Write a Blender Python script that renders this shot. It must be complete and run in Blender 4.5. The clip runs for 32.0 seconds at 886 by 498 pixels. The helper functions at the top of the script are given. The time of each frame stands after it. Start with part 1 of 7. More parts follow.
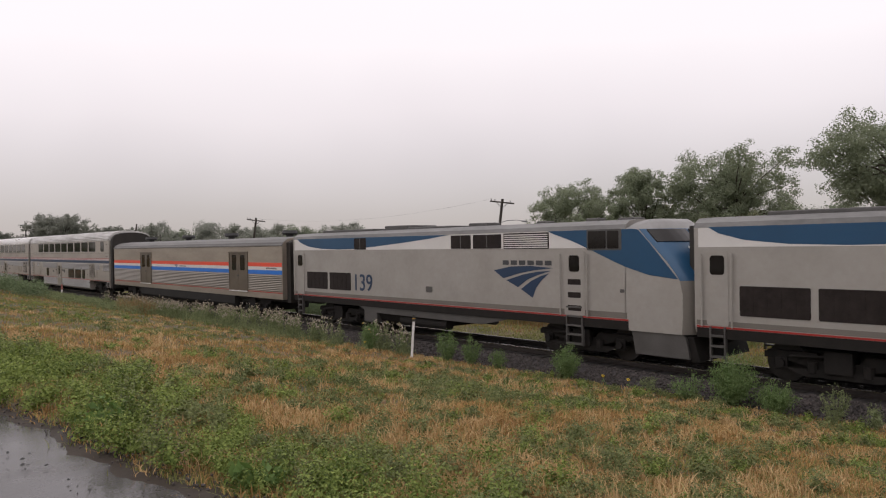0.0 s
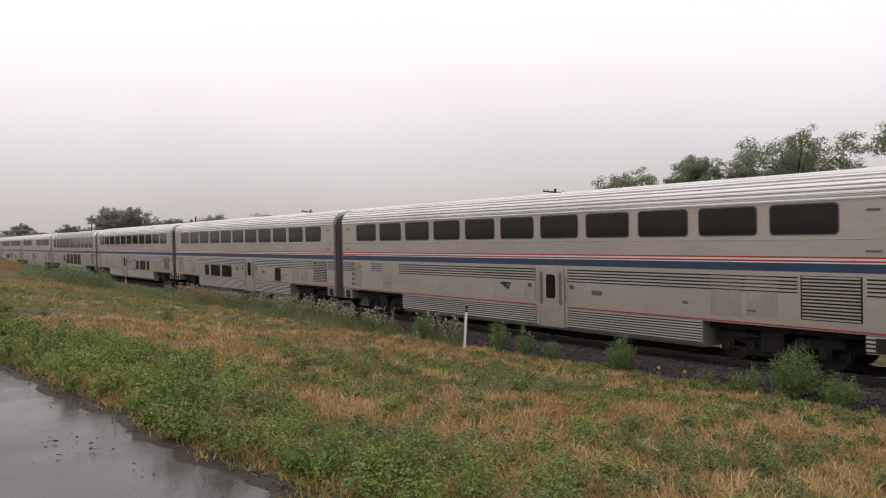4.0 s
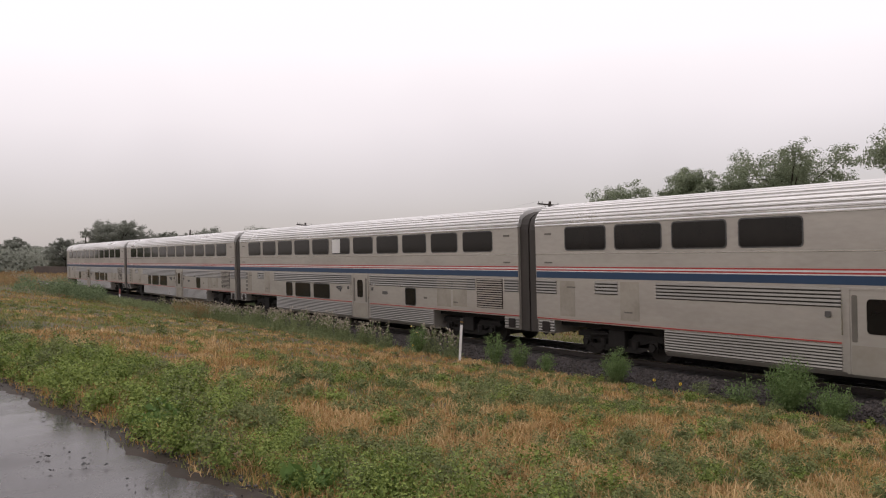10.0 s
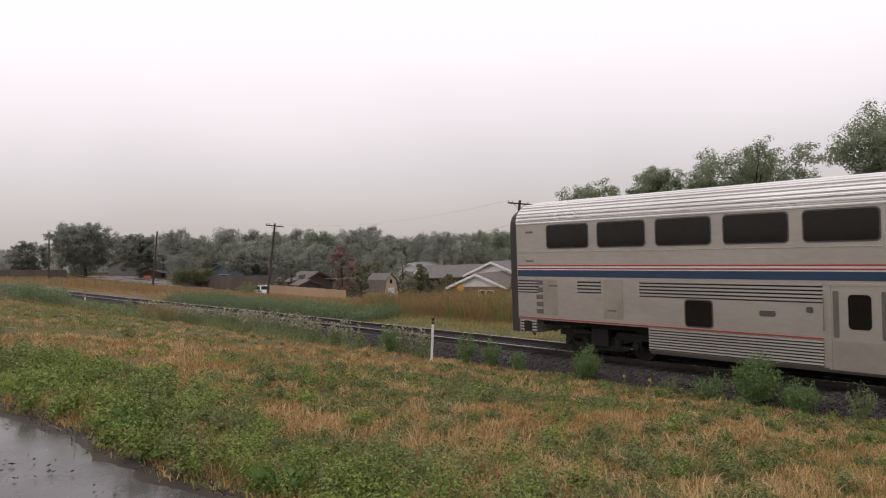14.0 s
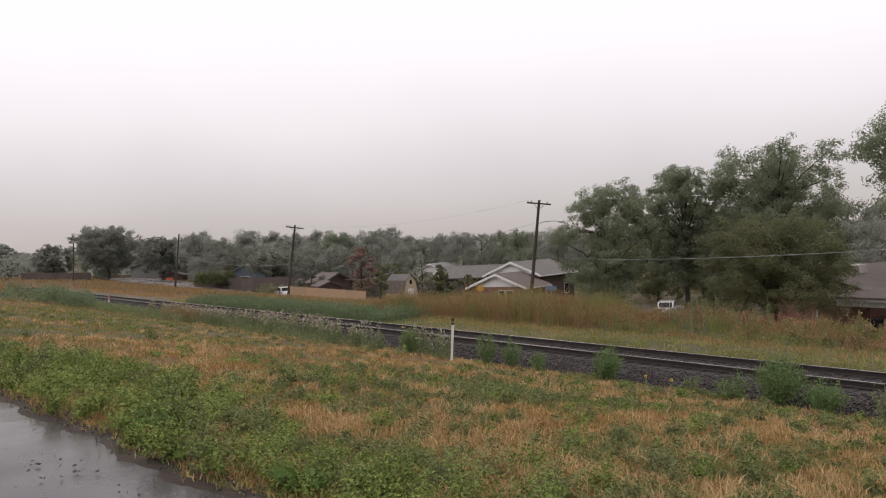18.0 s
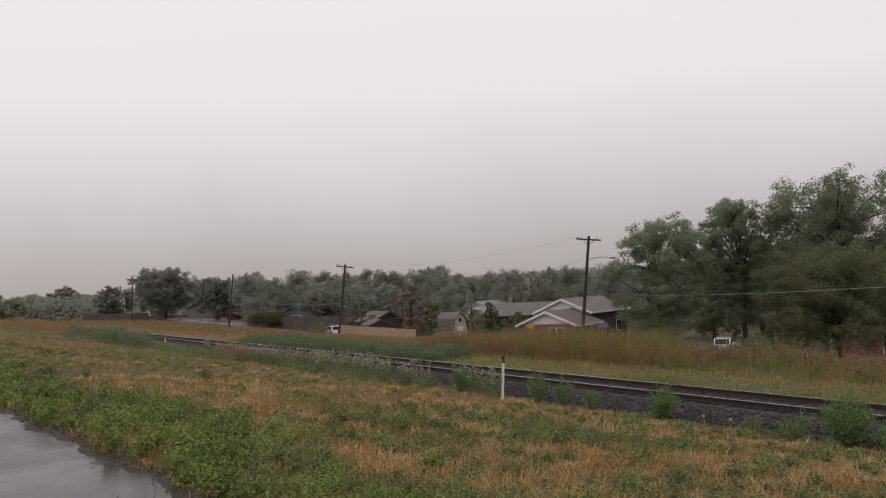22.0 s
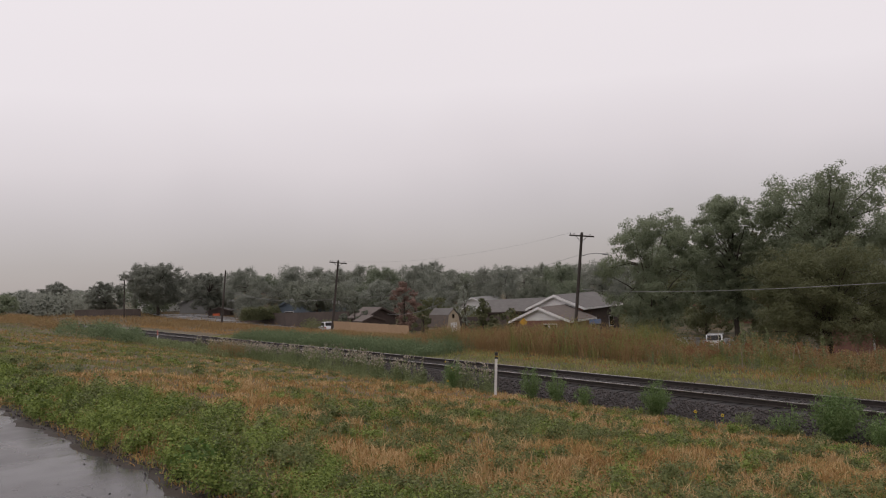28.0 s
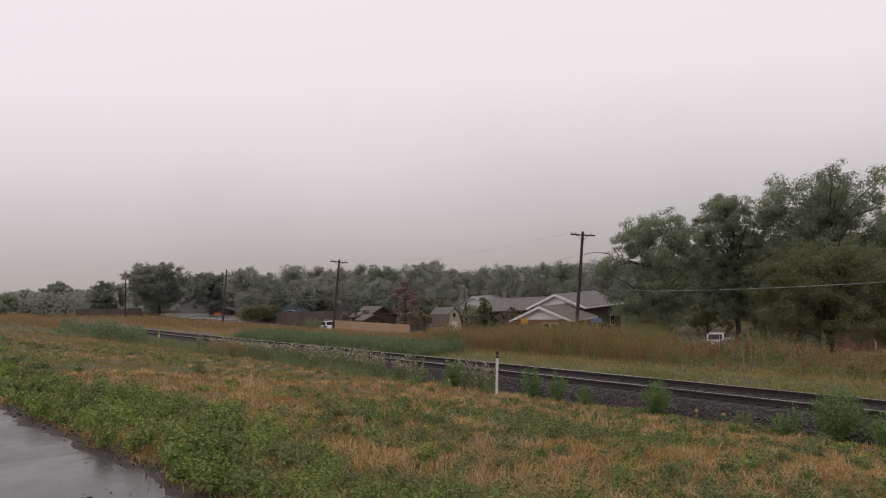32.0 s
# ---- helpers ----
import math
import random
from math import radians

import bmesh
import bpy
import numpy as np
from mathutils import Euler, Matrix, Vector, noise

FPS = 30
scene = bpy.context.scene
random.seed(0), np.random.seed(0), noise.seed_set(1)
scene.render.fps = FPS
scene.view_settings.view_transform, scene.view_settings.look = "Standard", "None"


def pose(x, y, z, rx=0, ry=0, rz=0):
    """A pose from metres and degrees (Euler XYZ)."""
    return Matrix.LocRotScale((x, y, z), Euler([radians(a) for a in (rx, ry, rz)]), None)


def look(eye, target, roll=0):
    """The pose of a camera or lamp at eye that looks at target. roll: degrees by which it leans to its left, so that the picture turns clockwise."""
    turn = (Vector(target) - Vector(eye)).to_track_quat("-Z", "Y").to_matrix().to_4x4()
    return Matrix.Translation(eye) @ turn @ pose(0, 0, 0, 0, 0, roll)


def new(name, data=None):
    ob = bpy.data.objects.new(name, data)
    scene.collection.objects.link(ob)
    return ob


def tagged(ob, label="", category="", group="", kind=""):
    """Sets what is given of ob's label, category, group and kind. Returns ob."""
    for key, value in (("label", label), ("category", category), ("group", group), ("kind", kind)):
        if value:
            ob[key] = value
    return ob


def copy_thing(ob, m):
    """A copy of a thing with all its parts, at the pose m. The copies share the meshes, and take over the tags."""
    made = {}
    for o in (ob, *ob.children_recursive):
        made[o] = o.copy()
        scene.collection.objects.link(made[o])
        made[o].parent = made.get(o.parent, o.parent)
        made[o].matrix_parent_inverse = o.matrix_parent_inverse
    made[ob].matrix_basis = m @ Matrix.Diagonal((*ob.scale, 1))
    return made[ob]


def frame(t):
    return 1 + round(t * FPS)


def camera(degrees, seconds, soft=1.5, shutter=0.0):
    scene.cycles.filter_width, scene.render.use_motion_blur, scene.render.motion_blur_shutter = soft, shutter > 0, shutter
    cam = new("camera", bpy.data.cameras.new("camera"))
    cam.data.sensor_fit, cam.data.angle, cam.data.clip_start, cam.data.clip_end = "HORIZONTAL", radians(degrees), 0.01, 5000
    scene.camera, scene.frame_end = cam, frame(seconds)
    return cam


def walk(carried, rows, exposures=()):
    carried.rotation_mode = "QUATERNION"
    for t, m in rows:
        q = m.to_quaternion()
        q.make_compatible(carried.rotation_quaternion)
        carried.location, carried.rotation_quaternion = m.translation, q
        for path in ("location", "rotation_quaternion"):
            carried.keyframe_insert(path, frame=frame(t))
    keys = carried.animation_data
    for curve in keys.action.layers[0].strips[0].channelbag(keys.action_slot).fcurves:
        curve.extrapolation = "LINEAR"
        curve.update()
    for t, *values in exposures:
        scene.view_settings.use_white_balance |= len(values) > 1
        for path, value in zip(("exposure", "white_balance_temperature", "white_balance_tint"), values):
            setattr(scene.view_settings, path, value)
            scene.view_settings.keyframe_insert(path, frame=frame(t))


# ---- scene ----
# Rail level is z = 0, the track runs along x, the viewer stands at the origin beside it.
EYE = Vector((0.0, 0.0, 3.565))
TRACK_Y = 19.53
SPEED, START = 19.53, -32.37

cam = camera(61.3, 32.0, soft=1.15, shutter=0.03)

# seconds, heading left of +y, pitch, roll, in degrees
AIM = [
    (0, 49.070, -0.392, -0.930), (0.5, 49.950, -0.651, -0.884), (1, 50.887, -0.814, -0.882), (1.5, 51.694, -0.997, -0.824),
    (2, 52.357, -1.114, -1.062), (2.5, 52.761, -1.161, -1.172), (3, 52.970, -1.155, -1.325), (3.5, 53.057, -1.094, -1.227),
    (5.5, 53.212, -0.917, -1.291), (6, 53.253, -0.841, -1.320), (6.5, 53.259, -0.803, -1.421), (7, 53.227, -0.826, -1.293),
    (7.5, 53.147, -0.808, -1.199), (8, 52.993, -0.687, -1.299), (8.5, 52.929, -0.489, -1.369), (9, 52.805, -0.333, -1.632),
    (9.5, 52.714, -0.179, -1.475), (10, 52.684, -0.069, -1.337), (10.5, 52.635, -0.056, -1.363), (11, 52.554, -0.122, -1.464),
    (11.5, 52.250, -0.136, -1.585), (12, 51.727, -0.164, -1.624), (12.5, 51.163, -0.167, -1.627), (13, 50.770, -0.148, -1.703),
    (13.5, 50.487, -0.153, -1.797), (14, 50.450, -0.169, -1.839), (14.5, 50.532, -0.237, -1.907), (16.5, 51.216, -0.317, -2.045),
    (17, 51.343, -0.293, -2.160), (17.5, 51.609, -0.227, -2.181), (18, 51.930, -0.075, -2.217), (18.5, 52.255, 0.314, -2.379),
    (19, 52.770, 1.020, -2.535), (19.5, 53.256, 1.703, -2.659), (20, 53.724, 2.187, -2.799), (20.5, 54.195, 2.446, -2.719),
    (21, 54.642, 2.616, -2.788), (21.5, 55.145, 2.778, -2.823), (22, 55.551, 2.977, -2.817), (22.5, 55.794, 3.137, -2.743),
    (23, 55.825, 3.277, -2.608), (23.5, 55.711, 3.367, -2.530), (24, 55.637, 3.404, -2.482), (24.5, 55.496, 3.380, -2.464),
    (25, 55.420, 3.310, -2.626), (25.5, 55.344, 3.223, -2.682), (27.5, 55.094, 2.736, -2.816), (28, 55.045, 2.654, -2.763),
    (28.5, 55.035, 2.541, -2.890), (29, 55.007, 2.512, -2.948), (29.5, 54.979, 2.458, -2.953), (30, 54.982, 2.453, -2.803),
    (30.5, 54.955, 2.497, -2.756), (31, 54.986, 2.521, -2.766), (31.5, 55.046, 2.566, -2.720), (32, 55.124, 2.593, -2.778),
]


def aim(yaw, pitch, roll):
    a, b = radians(yaw), radians(pitch)
    ahead = Vector((-math.sin(a) * math.cos(b), math.cos(a) * math.cos(b), math.sin(b)))
    return look(EYE, EYE + ahead * 10.0, roll)


walk(cam, [(t, aim(yaw, pitch, roll)) for t, yaw, pitch, roll in AIM],
     exposures=[(0, -0.02), (2, 0.05), (14, 0.02), (18, 0.02), (19, -0.03), (20, -0.15), (21, -0.25), (23, -0.34), (28, -0.34), (30, -0.31), (32, -0.30)])

# ---- overcast sky and a very soft sun ----
world = bpy.data.worlds.new("overcast")
scene.world = world
world.use_nodes = True
wn, wl = world.node_tree.nodes, world.node_tree.links
wn.clear()
w_out = wn.new("ShaderNodeOutputWorld")
w_add = wn.new("ShaderNodeAddShader")
w_cloud = wn.new("ShaderNodeBackground")
w_sky = wn.new("ShaderNodeBackground")
w_tex = wn.new("ShaderNodeTexSky")
w_tex.sky_type = "NISHITA"
w_tex.sun_disc = False
w_tex.sun_elevation = radians(50)
w_tex.sun_rotation = radians(200)
w_sky.inputs["Strength"].default_value = 0.02
w_coord = wn.new("ShaderNodeTexCoord")
w_split = wn.new("ShaderNodeSeparateXYZ")
w_ramp = wn.new("ShaderNodeValToRGB")
w_noise = wn.new("ShaderNodeTexNoise")
w_noise.inputs["Scale"].default_value = 2.2
w_noise.inputs["Detail"].default_value = 3.0
w_mul = wn.new("ShaderNodeMath")
w_mul.operation = "MULTIPLY_ADD"
w_mul.inputs[1].default_value = 0.10
w_sub = wn.new("ShaderNodeMath")
w_sub.operation = "ADD"
stops = [(0.0, (0.420, 0.375, 0.374)), (0.05, (0.493, 0.438, 0.439)), (0.10, (0.629, 0.558, 0.561)), (0.17, (0.834, 0.745, 0.749)),
         (0.25, (0.989, 0.900, 0.906)), (0.36, (1.035, 0.948, 0.955)), (1.0, (1.035, 0.950, 0.958))]
ramp = w_ramp.color_ramp
while len(ramp.elements) < len(stops):
    ramp.elements.new(0.5)
for el, (pos, col) in zip(ramp.elements, stops):
    el.position, el.color = pos, (*col, 1)
wl.new(w_coord.outputs["Generated"], w_split.inputs[0])
wl.new(w_coord.outputs["Generated"], w_noise.inputs["Vector"])
wl.new(w_noise.outputs["Fac"], w_mul.inputs[0])
wl.new(w_split.outputs["Z"], w_mul.inputs[2])
wl.new(w_mul.outputs[0], w_sub.inputs[0])
w_sub.inputs[1].default_value = -0.05
wl.new(w_sub.outputs[0], w_ramp.inputs["Fac"])
wl.new(w_ramp.outputs["Color"], w_cloud.inputs["Color"])
wl.new(w_tex.outputs["Color"], w_sky.inputs["Color"])
wl.new(w_cloud.outputs[0], w_add.inputs[0])
wl.new(w_sky.outputs[0], w_add.inputs[1])
wl.new(w_add.outputs[0], w_out.inputs["Surface"])

sun_data = bpy.data.lights.new("sun", "SUN")
sun_data.energy, sun_data.angle, sun_data.color = 0.6, radians(70), (1.0, 0.97, 0.94)
sun = new("sun", sun_data)
sun.matrix_world = look((0, 0, 60), (-8, 24, 0))


# ---- materials ----
def material(name, base, second=None, scale=4.0, rough=0.7, metal=0.0, bump=0.0, grain=30.0, island=0.0, rough2=None,
             stretch=(1, 1, 1), spread=0.5, coords="Object", obvar=0.0, clear=0.0, thin=0.0, gloss=None, wet=0.0):
    """A surface whose colour wanders between two tones at two scales, with fine relief."""
    m = bpy.data.materials.new(name)
    m.use_nodes = True
    n, l = m.node_tree.nodes, m.node_tree.links
    b = n["Principled BSDF"]
    b.inputs["Metallic"].default_value = metal
    b.inputs["Roughness"].default_value = rough
    if gloss is not None:
        b.inputs["Specular IOR Level"].default_value = gloss
    if clear:
        b.inputs["Coat Weight"].default_value = clear
        b.inputs["Coat Roughness"].default_value = 0.08
    if wet:
        b.inputs["Coat Weight"].default_value = wet
        b.inputs["Coat Roughness"].default_value = 0.5
    second = second or tuple(c * 0.75 for c in base)
    co = n.new("ShaderNodeTexCoord")
    mp = n.new("ShaderNodeMapping")
    mp.inputs["Scale"].default_value = stretch
    l.new(co.outputs[coords], mp.inputs["Vector"])
    big = n.new("ShaderNodeTexNoise")
    big.inputs["Scale"].default_value, big.inputs["Detail"].default_value = scale, 4
    fine = n.new("ShaderNodeTexNoise")
    fine.inputs["Scale"].default_value, fine.inputs["Detail"].default_value = grain, 3
    l.new(mp.outputs[0], big.inputs["Vector"])
    l.new(mp.outputs[0], fine.inputs["Vector"])
    add = n.new("ShaderNodeMath")
    add.operation = "MULTIPLY_ADD"
    add.inputs[1].default_value = 0.45
    l.new(fine.outputs["Fac"], add.inputs[0])
    l.new(big.outputs["Fac"], add.inputs[2])
    last = add
    if island or obvar:
        if island:
            geo = n.new("ShaderNodeNewGeometry")
            src = geo.outputs["Random Per Island"]
        else:
            inf = n.new("ShaderNodeObjectInfo")
            src = inf.outputs["Random"]
        mix2 = n.new("ShaderNodeMath")
        mix2.operation = "MULTIPLY_ADD"
        mix2.inputs[1].default_value = island or obvar
        l.new(src, mix2.inputs[0])
        l.new(add.outputs[0], mix2.inputs[2])
        sub = n.new("ShaderNodeMath")
        sub.operation = "SUBTRACT"
        sub.inputs[1].default_value = (island or obvar) / 2
        l.new(mix2.outputs[0], sub.inputs[0])
        last = sub
    rng = n.new("ShaderNodeMapRange")
    rng.inputs["From Min"].default_value = 0.725 - spread / 2
    rng.inputs["From Max"].default_value = 0.725 + spread / 2
    l.new(last.outputs[0], rng.inputs["Value"])
    mix = n.new("ShaderNodeMix")
    mix.data_type = "RGBA"
    mix.inputs["A"].default_value, mix.inputs["B"].default_value = (*base, 1), (*second, 1)
    l.new(rng.outputs["Result"], mix.inputs["Factor"])
    l.new(mix.outputs["Result"], b.inputs["Base Color"])
    if thin:
        b.inputs["Specular IOR Level"].default_value = 0.2
        through_light = n.new("ShaderNodeBsdfTranslucent")
        l.new(mix.outputs["Result"], through_light.inputs["Color"])
        both = n.new("ShaderNodeMixShader")
        both.inputs["Fac"].default_value = thin
        l.new(b.outputs[0], both.inputs[1])
        l.new(through_light.outputs[0], both.inputs[2])
        l.new(both.outputs[0], n["Material Output"].inputs["Surface"])
    if rough2 is not None:
        rr = n.new("ShaderNodeMapRange")
        rr.inputs["From Min"].default_value, rr.inputs["From Max"].default_value = 0.35, 0.65
        rr.inputs["To Min"].default_value, rr.inputs["To Max"].default_value = rough, rough2
        l.new(big.outputs["Fac"], rr.inputs["Value"])
        l.new(rr.outputs["Result"], b.inputs["Roughness"])
    if bump:
        bp = n.new("ShaderNodeBump")
        bp.inputs["Strength"].default_value = min(1.0, bump * 20)
        bp.inputs["Distance"].default_value = bump
        l.new(fine.outputs["Fac"], bp.inputs["Height"])
        l.new(bp.outputs[0], b.inputs["Normal"])
    return m


M_STEEL = material("stainless_panel", (0.445, 0.41, 0.368), (0.335, 0.306, 0.268), 0.7, 0.36, 0.55, 0.002, 9, rough2=0.5, stretch=(0.35, 1, 1))
M_TRIM = material("bright_stainless_trim", (0.66, 0.64, 0.61), (0.49, 0.47, 0.445), 0.9, 0.16, 0.93, 0.0, 14, rough2=0.24, stretch=(0.3, 1, 1))
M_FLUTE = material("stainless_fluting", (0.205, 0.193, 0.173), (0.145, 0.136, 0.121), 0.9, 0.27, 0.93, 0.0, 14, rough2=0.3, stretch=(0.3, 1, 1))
M_HATCH = material("grimy_stainless_hatch", (0.375, 0.342, 0.292), (0.28, 0.252, 0.21), 1.6, 0.42, 0.5, 0.002, 9, rough2=0.55)
# Darkened steel: recess shade put into the colour, also small fittings
M_STEP = material("recess_shade_and_fitting_steel", (0.15, 0.136, 0.116), (0.105, 0.095, 0.08), 2.0, 0.5, 0.3)
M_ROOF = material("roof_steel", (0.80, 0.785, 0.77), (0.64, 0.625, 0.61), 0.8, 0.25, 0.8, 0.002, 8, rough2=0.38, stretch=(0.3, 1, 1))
M_BAGFLUTE = material("tarnished_fluting", (0.22, 0.192, 0.152), (0.155, 0.133, 0.104), 0.8, 0.3, 0.7, 0.0, 9, stretch=(0.35, 1, 1))
M_BAGSTEEL = material("tarnished_steel", (0.375, 0.328, 0.271), (0.28, 0.243, 0.198), 0.8, 0.36, 0.55, 0.002, 9, rough2=0.5, stretch=(0.3, 1, 1))
M_BAGSILL = material("dark_side_sill", (0.022, 0.02, 0.018), (0.014, 0.013, 0.012), 1.2, 0.7, 0.0, 0.002, 9, gloss=0.25)
M_BAGDOOR = material("brown_tarnished_door", (0.15, 0.122, 0.09), (0.105, 0.085, 0.063), 1.3, 0.42, 0.4, 0.002, 9)
M_BAGROOF = material("dull_grey_roof", (0.14, 0.135, 0.128), (0.09, 0.087, 0.083), 0.8, 0.5, 0.0, 0.002, 12, stretch=(0.4, 1, 1), gloss=0.3)
M_DULLROOF = material("weathered_roof_steel", (0.62, 0.605, 0.59), (0.4, 0.39, 0.375), 1.1, 0.35, 0.7, 0.002, 8, rough2=0.5, stretch=(0.5, 1, 1))
M_GLASS = material("tinted_glass", (0.008, 0.007, 0.007), (0.014, 0.012, 0.011), 1.2, 0.07, 0.0, 0.0, 6, gloss=0.3)
M_ROOFGLASS = material("lounge_roof_glass", (0.05, 0.044, 0.041), (0.075, 0.068, 0.064), 1.2, 0.06, 0.1, 0.0, 6)
M_GASKET = material("rubber_gasket", (0.05, 0.05, 0.05), (0.08, 0.075, 0.07), 6, 0.6)
M_RED = material("red_stripe", (0.34, 0.024, 0.02), (0.27, 0.022, 0.018), 1.0, 0.45)
M_BLUE = material("blue_stripe", (0.012, 0.038, 0.088), (0.010, 0.030, 0.07), 1.0, 0.45)
M_WHITE = material("white_stripe", (0.60, 0.58, 0.56), (0.5, 0.48, 0.46), 1.2, 0.5)
M_BRED = material("bright_red_stripe", (0.72, 0.07, 0.03), (0.62, 0.06, 0.03), 1.0, 0.4)
M_BBLUE = material("bright_blue_stripe", (0.008, 0.15, 0.56), (0.008, 0.125, 0.47), 1.0, 0.4)
M_UNDER = material("grimy_running_gear", (0.009, 0.008, 0.007), (0.018, 0.015, 0.013), 3, 0.75, 0.0, 0.006, 18, gloss=0.25)
M_BLACK = material("black_rubber_curtain", (0.014, 0.0115, 0.0095), (0.027, 0.022, 0.018), 2, 0.7, 0.0, 0.01, 6, stretch=(1, 1, 0.2))
# Same black rubber, lightened to the tone it has where lit
M_CURTAIN = material("lit_rubber_curtain", (0.024, 0.0195, 0.016), (0.042, 0.034, 0.028), 2, 0.7, 0.0, 0.01, 6, stretch=(1, 1, 0.2))
M_WHEEL = material("worn_wheel_steel", (0.035, 0.03, 0.027), (0.018, 0.016, 0.014), 5, 0.5, 0.5)
M_LOCO = material("silver_loco_paint", (0.36, 0.34, 0.315), (0.295, 0.275, 0.248), 0.6, 0.38, 0.25, 0.0, 7, rough2=0.5)
M_LOCODOME = material("weathered_cab_roof", (0.26, 0.255, 0.25), (0.2, 0.195, 0.19), 1.0, 0.45, 0.2, 0.0, 8)
M_LOCOEDGE = material("grimy_roof_edge", (0.19, 0.186, 0.18), (0.09, 0.088, 0.085), 0.7, 0.5, 0.0, 0.0, 9, stretch=(0.4, 1, 1))
M_LOCOWHITE = material("pale_loco_band", (0.66, 0.64, 0.62), (0.57, 0.55, 0.53), 0.8, 0.38, 0.1)
M_LOCOBLUE = material("blue_loco_paint", (0.013, 0.068, 0.148), (0.011, 0.056, 0.122), 0.8, 0.33, 0.1)
M_LOCOGREY = material("dark_grey_sill", (0.085, 0.08, 0.075), (0.055, 0.05, 0.047), 1.5, 0.55)
M_LOCOROOF = material("sooty_roof", (0.10, 0.096, 0.092), (0.055, 0.052, 0.05), 1.4, 0.6)
M_GRILLE = material("dark_grille", (0.017, 0.013, 0.012), (0.03, 0.024, 0.022), 5, 0.6, gloss=0.12)
M_INK = material("grey_lettering", (0.035, 0.035, 0.04), (0.05, 0.05, 0.055), 3, 0.5)
M_RAIL = material("polished_rail", (0.34, 0.325, 0.315), (0.2, 0.175, 0.155), 2, 0.25, 0.9, 0.0, 20, stretch=(0.1, 1, 1))
M_RUST = material("rusty_rail_side", (0.034, 0.025, 0.021), (0.022, 0.017, 0.015), 3, 0.7, 0.1, 0.003, 25)
M_TIE = material("weathered_sleeper", (0.026, 0.022, 0.02), (0.016, 0.014, 0.013), 3, 0.8, 0.0, 0.01, 20, obvar=0.3)
M_STONE = material("ballast_stone", (0.024, 0.0198, 0.0185), (0.082, 0.067, 0.062), 2, 0.75, 0.0, 0.004, 30, island=1.0, spread=1.3)
M_BALLAST = material("ballast_bed", (0.026, 0.022, 0.023), (0.05, 0.043, 0.043), 2, 0.85, 0.0, 0.03, 14)
M_BARK = material("bark", (0.07, 0.055, 0.042), (0.035, 0.028, 0.022), 3, 0.9, 0.0, 0.02, 14, stretch=(1, 1, 0.3))
M_POLE = material("creosoted_pole", (0.055, 0.042, 0.035), (0.03, 0.024, 0.02), 2, 0.85, 0.0, 0.006, 20, stretch=(1, 1, 0.15))
M_POSTWHITE = material("white_post_paint", (0.72, 0.70, 0.69), (0.55, 0.53, 0.51), 6, 0.5)
M_DARK = material("black_paint", (0.02, 0.02, 0.02), (0.03, 0.03, 0.03), 5, 0.5)
M_REDPOST = material("faded_red_post", (0.38, 0.13, 0.11), (0.3, 0.11, 0.095), 5, 0.5)
M_YELLOW = material("yellow_petals", (0.75, 0.55, 0.03), (0.65, 0.42, 0.02), 8, 0.6)
M_SIDING = material("white_siding", (0.74, 0.73, 0.72), (0.66, 0.65, 0.64), 1.0, 0.6)
M_EAVES = material("weathered_grey_eaves", (0.33, 0.31, 0.295), (0.25, 0.235, 0.22), 1.5, 0.7)
M_COOLER = material("pale_grey_enamel", (0.5, 0.475, 0.45), (0.4, 0.375, 0.35), 2.0, 0.55)
M_BRICK = material("brick_wall", (0.225, 0.11, 0.082), (0.165, 0.084, 0.066), 2.0, 0.85, 0.0, 0.01, 12)
M_DARKWALL = material("dark_brown_wall", (0.07, 0.05, 0.043), (0.05, 0.036, 0.03), 2.0, 0.85)
M_SHINGLE = material("grey_shingles", (0.15, 0.14, 0.132), (0.11, 0.102, 0.096), 1.5, 0.85, 0.0, 0.01, 10)
M_SHINGLE2 = material("pale_shingles", (0.22, 0.215, 0.21), (0.18, 0.176, 0.17), 1.5, 0.85, 0.0, 0.01, 10)
M_SHINGLE3 = material("brown_shingles", (0.13, 0.105, 0.09), (0.10, 0.08, 0.07), 1.5, 0.85, 0.0, 0.01, 10)
M_BLUEWALL = material("slate_blue_siding", (0.12, 0.15, 0.19), (0.09, 0.12, 0.15), 1.5, 0.7)
M_TANWOOD = material("new_tan_fence_boards", (0.42, 0.29, 0.18), (0.35, 0.235, 0.145), 1.2, 0.8, 0.0, 0.004, 20, obvar=0.35)
# Dark board colour lightened a little to stand in for mist
M_OLDWOOD = material("old_dark_fence_boards", (0.11, 0.085, 0.073), (0.075, 0.058, 0.05), 1.2, 0.85, obvar=0.4)
M_SHEDWALL = material("beige_shed_siding", (0.46, 0.385, 0.28), (0.39, 0.32, 0.23), 1.5, 0.75)
M_CARPAINT = material("white_car_paint", (0.75, 0.75, 0.76), (0.68, 0.68, 0.69), 1.0, 0.25, clear=0.5)
M_DARKCAR = material("dark_car_paint", (0.03, 0.03, 0.035), (0.04, 0.04, 0.045), 1.0, 0.25, clear=0.5)
M_TYRE = material("tyre_rubber", (0.02, 0.02, 0.02), (0.03, 0.03, 0.03), 8, 0.8)
M_SIGNYELLOW = material("yellow_sign", (0.55, 0.30, 0.02), (0.48, 0.26, 0.02), 2, 0.6)
M_SIGNBLUE = material("blue_sign", (0.10, 0.15, 0.26), (0.085, 0.13, 0.22), 2, 0.6)
M_WIRE = material("grey_cable", (0.16, 0.16, 0.16), (0.22, 0.22, 0.22), 2, 0.5)
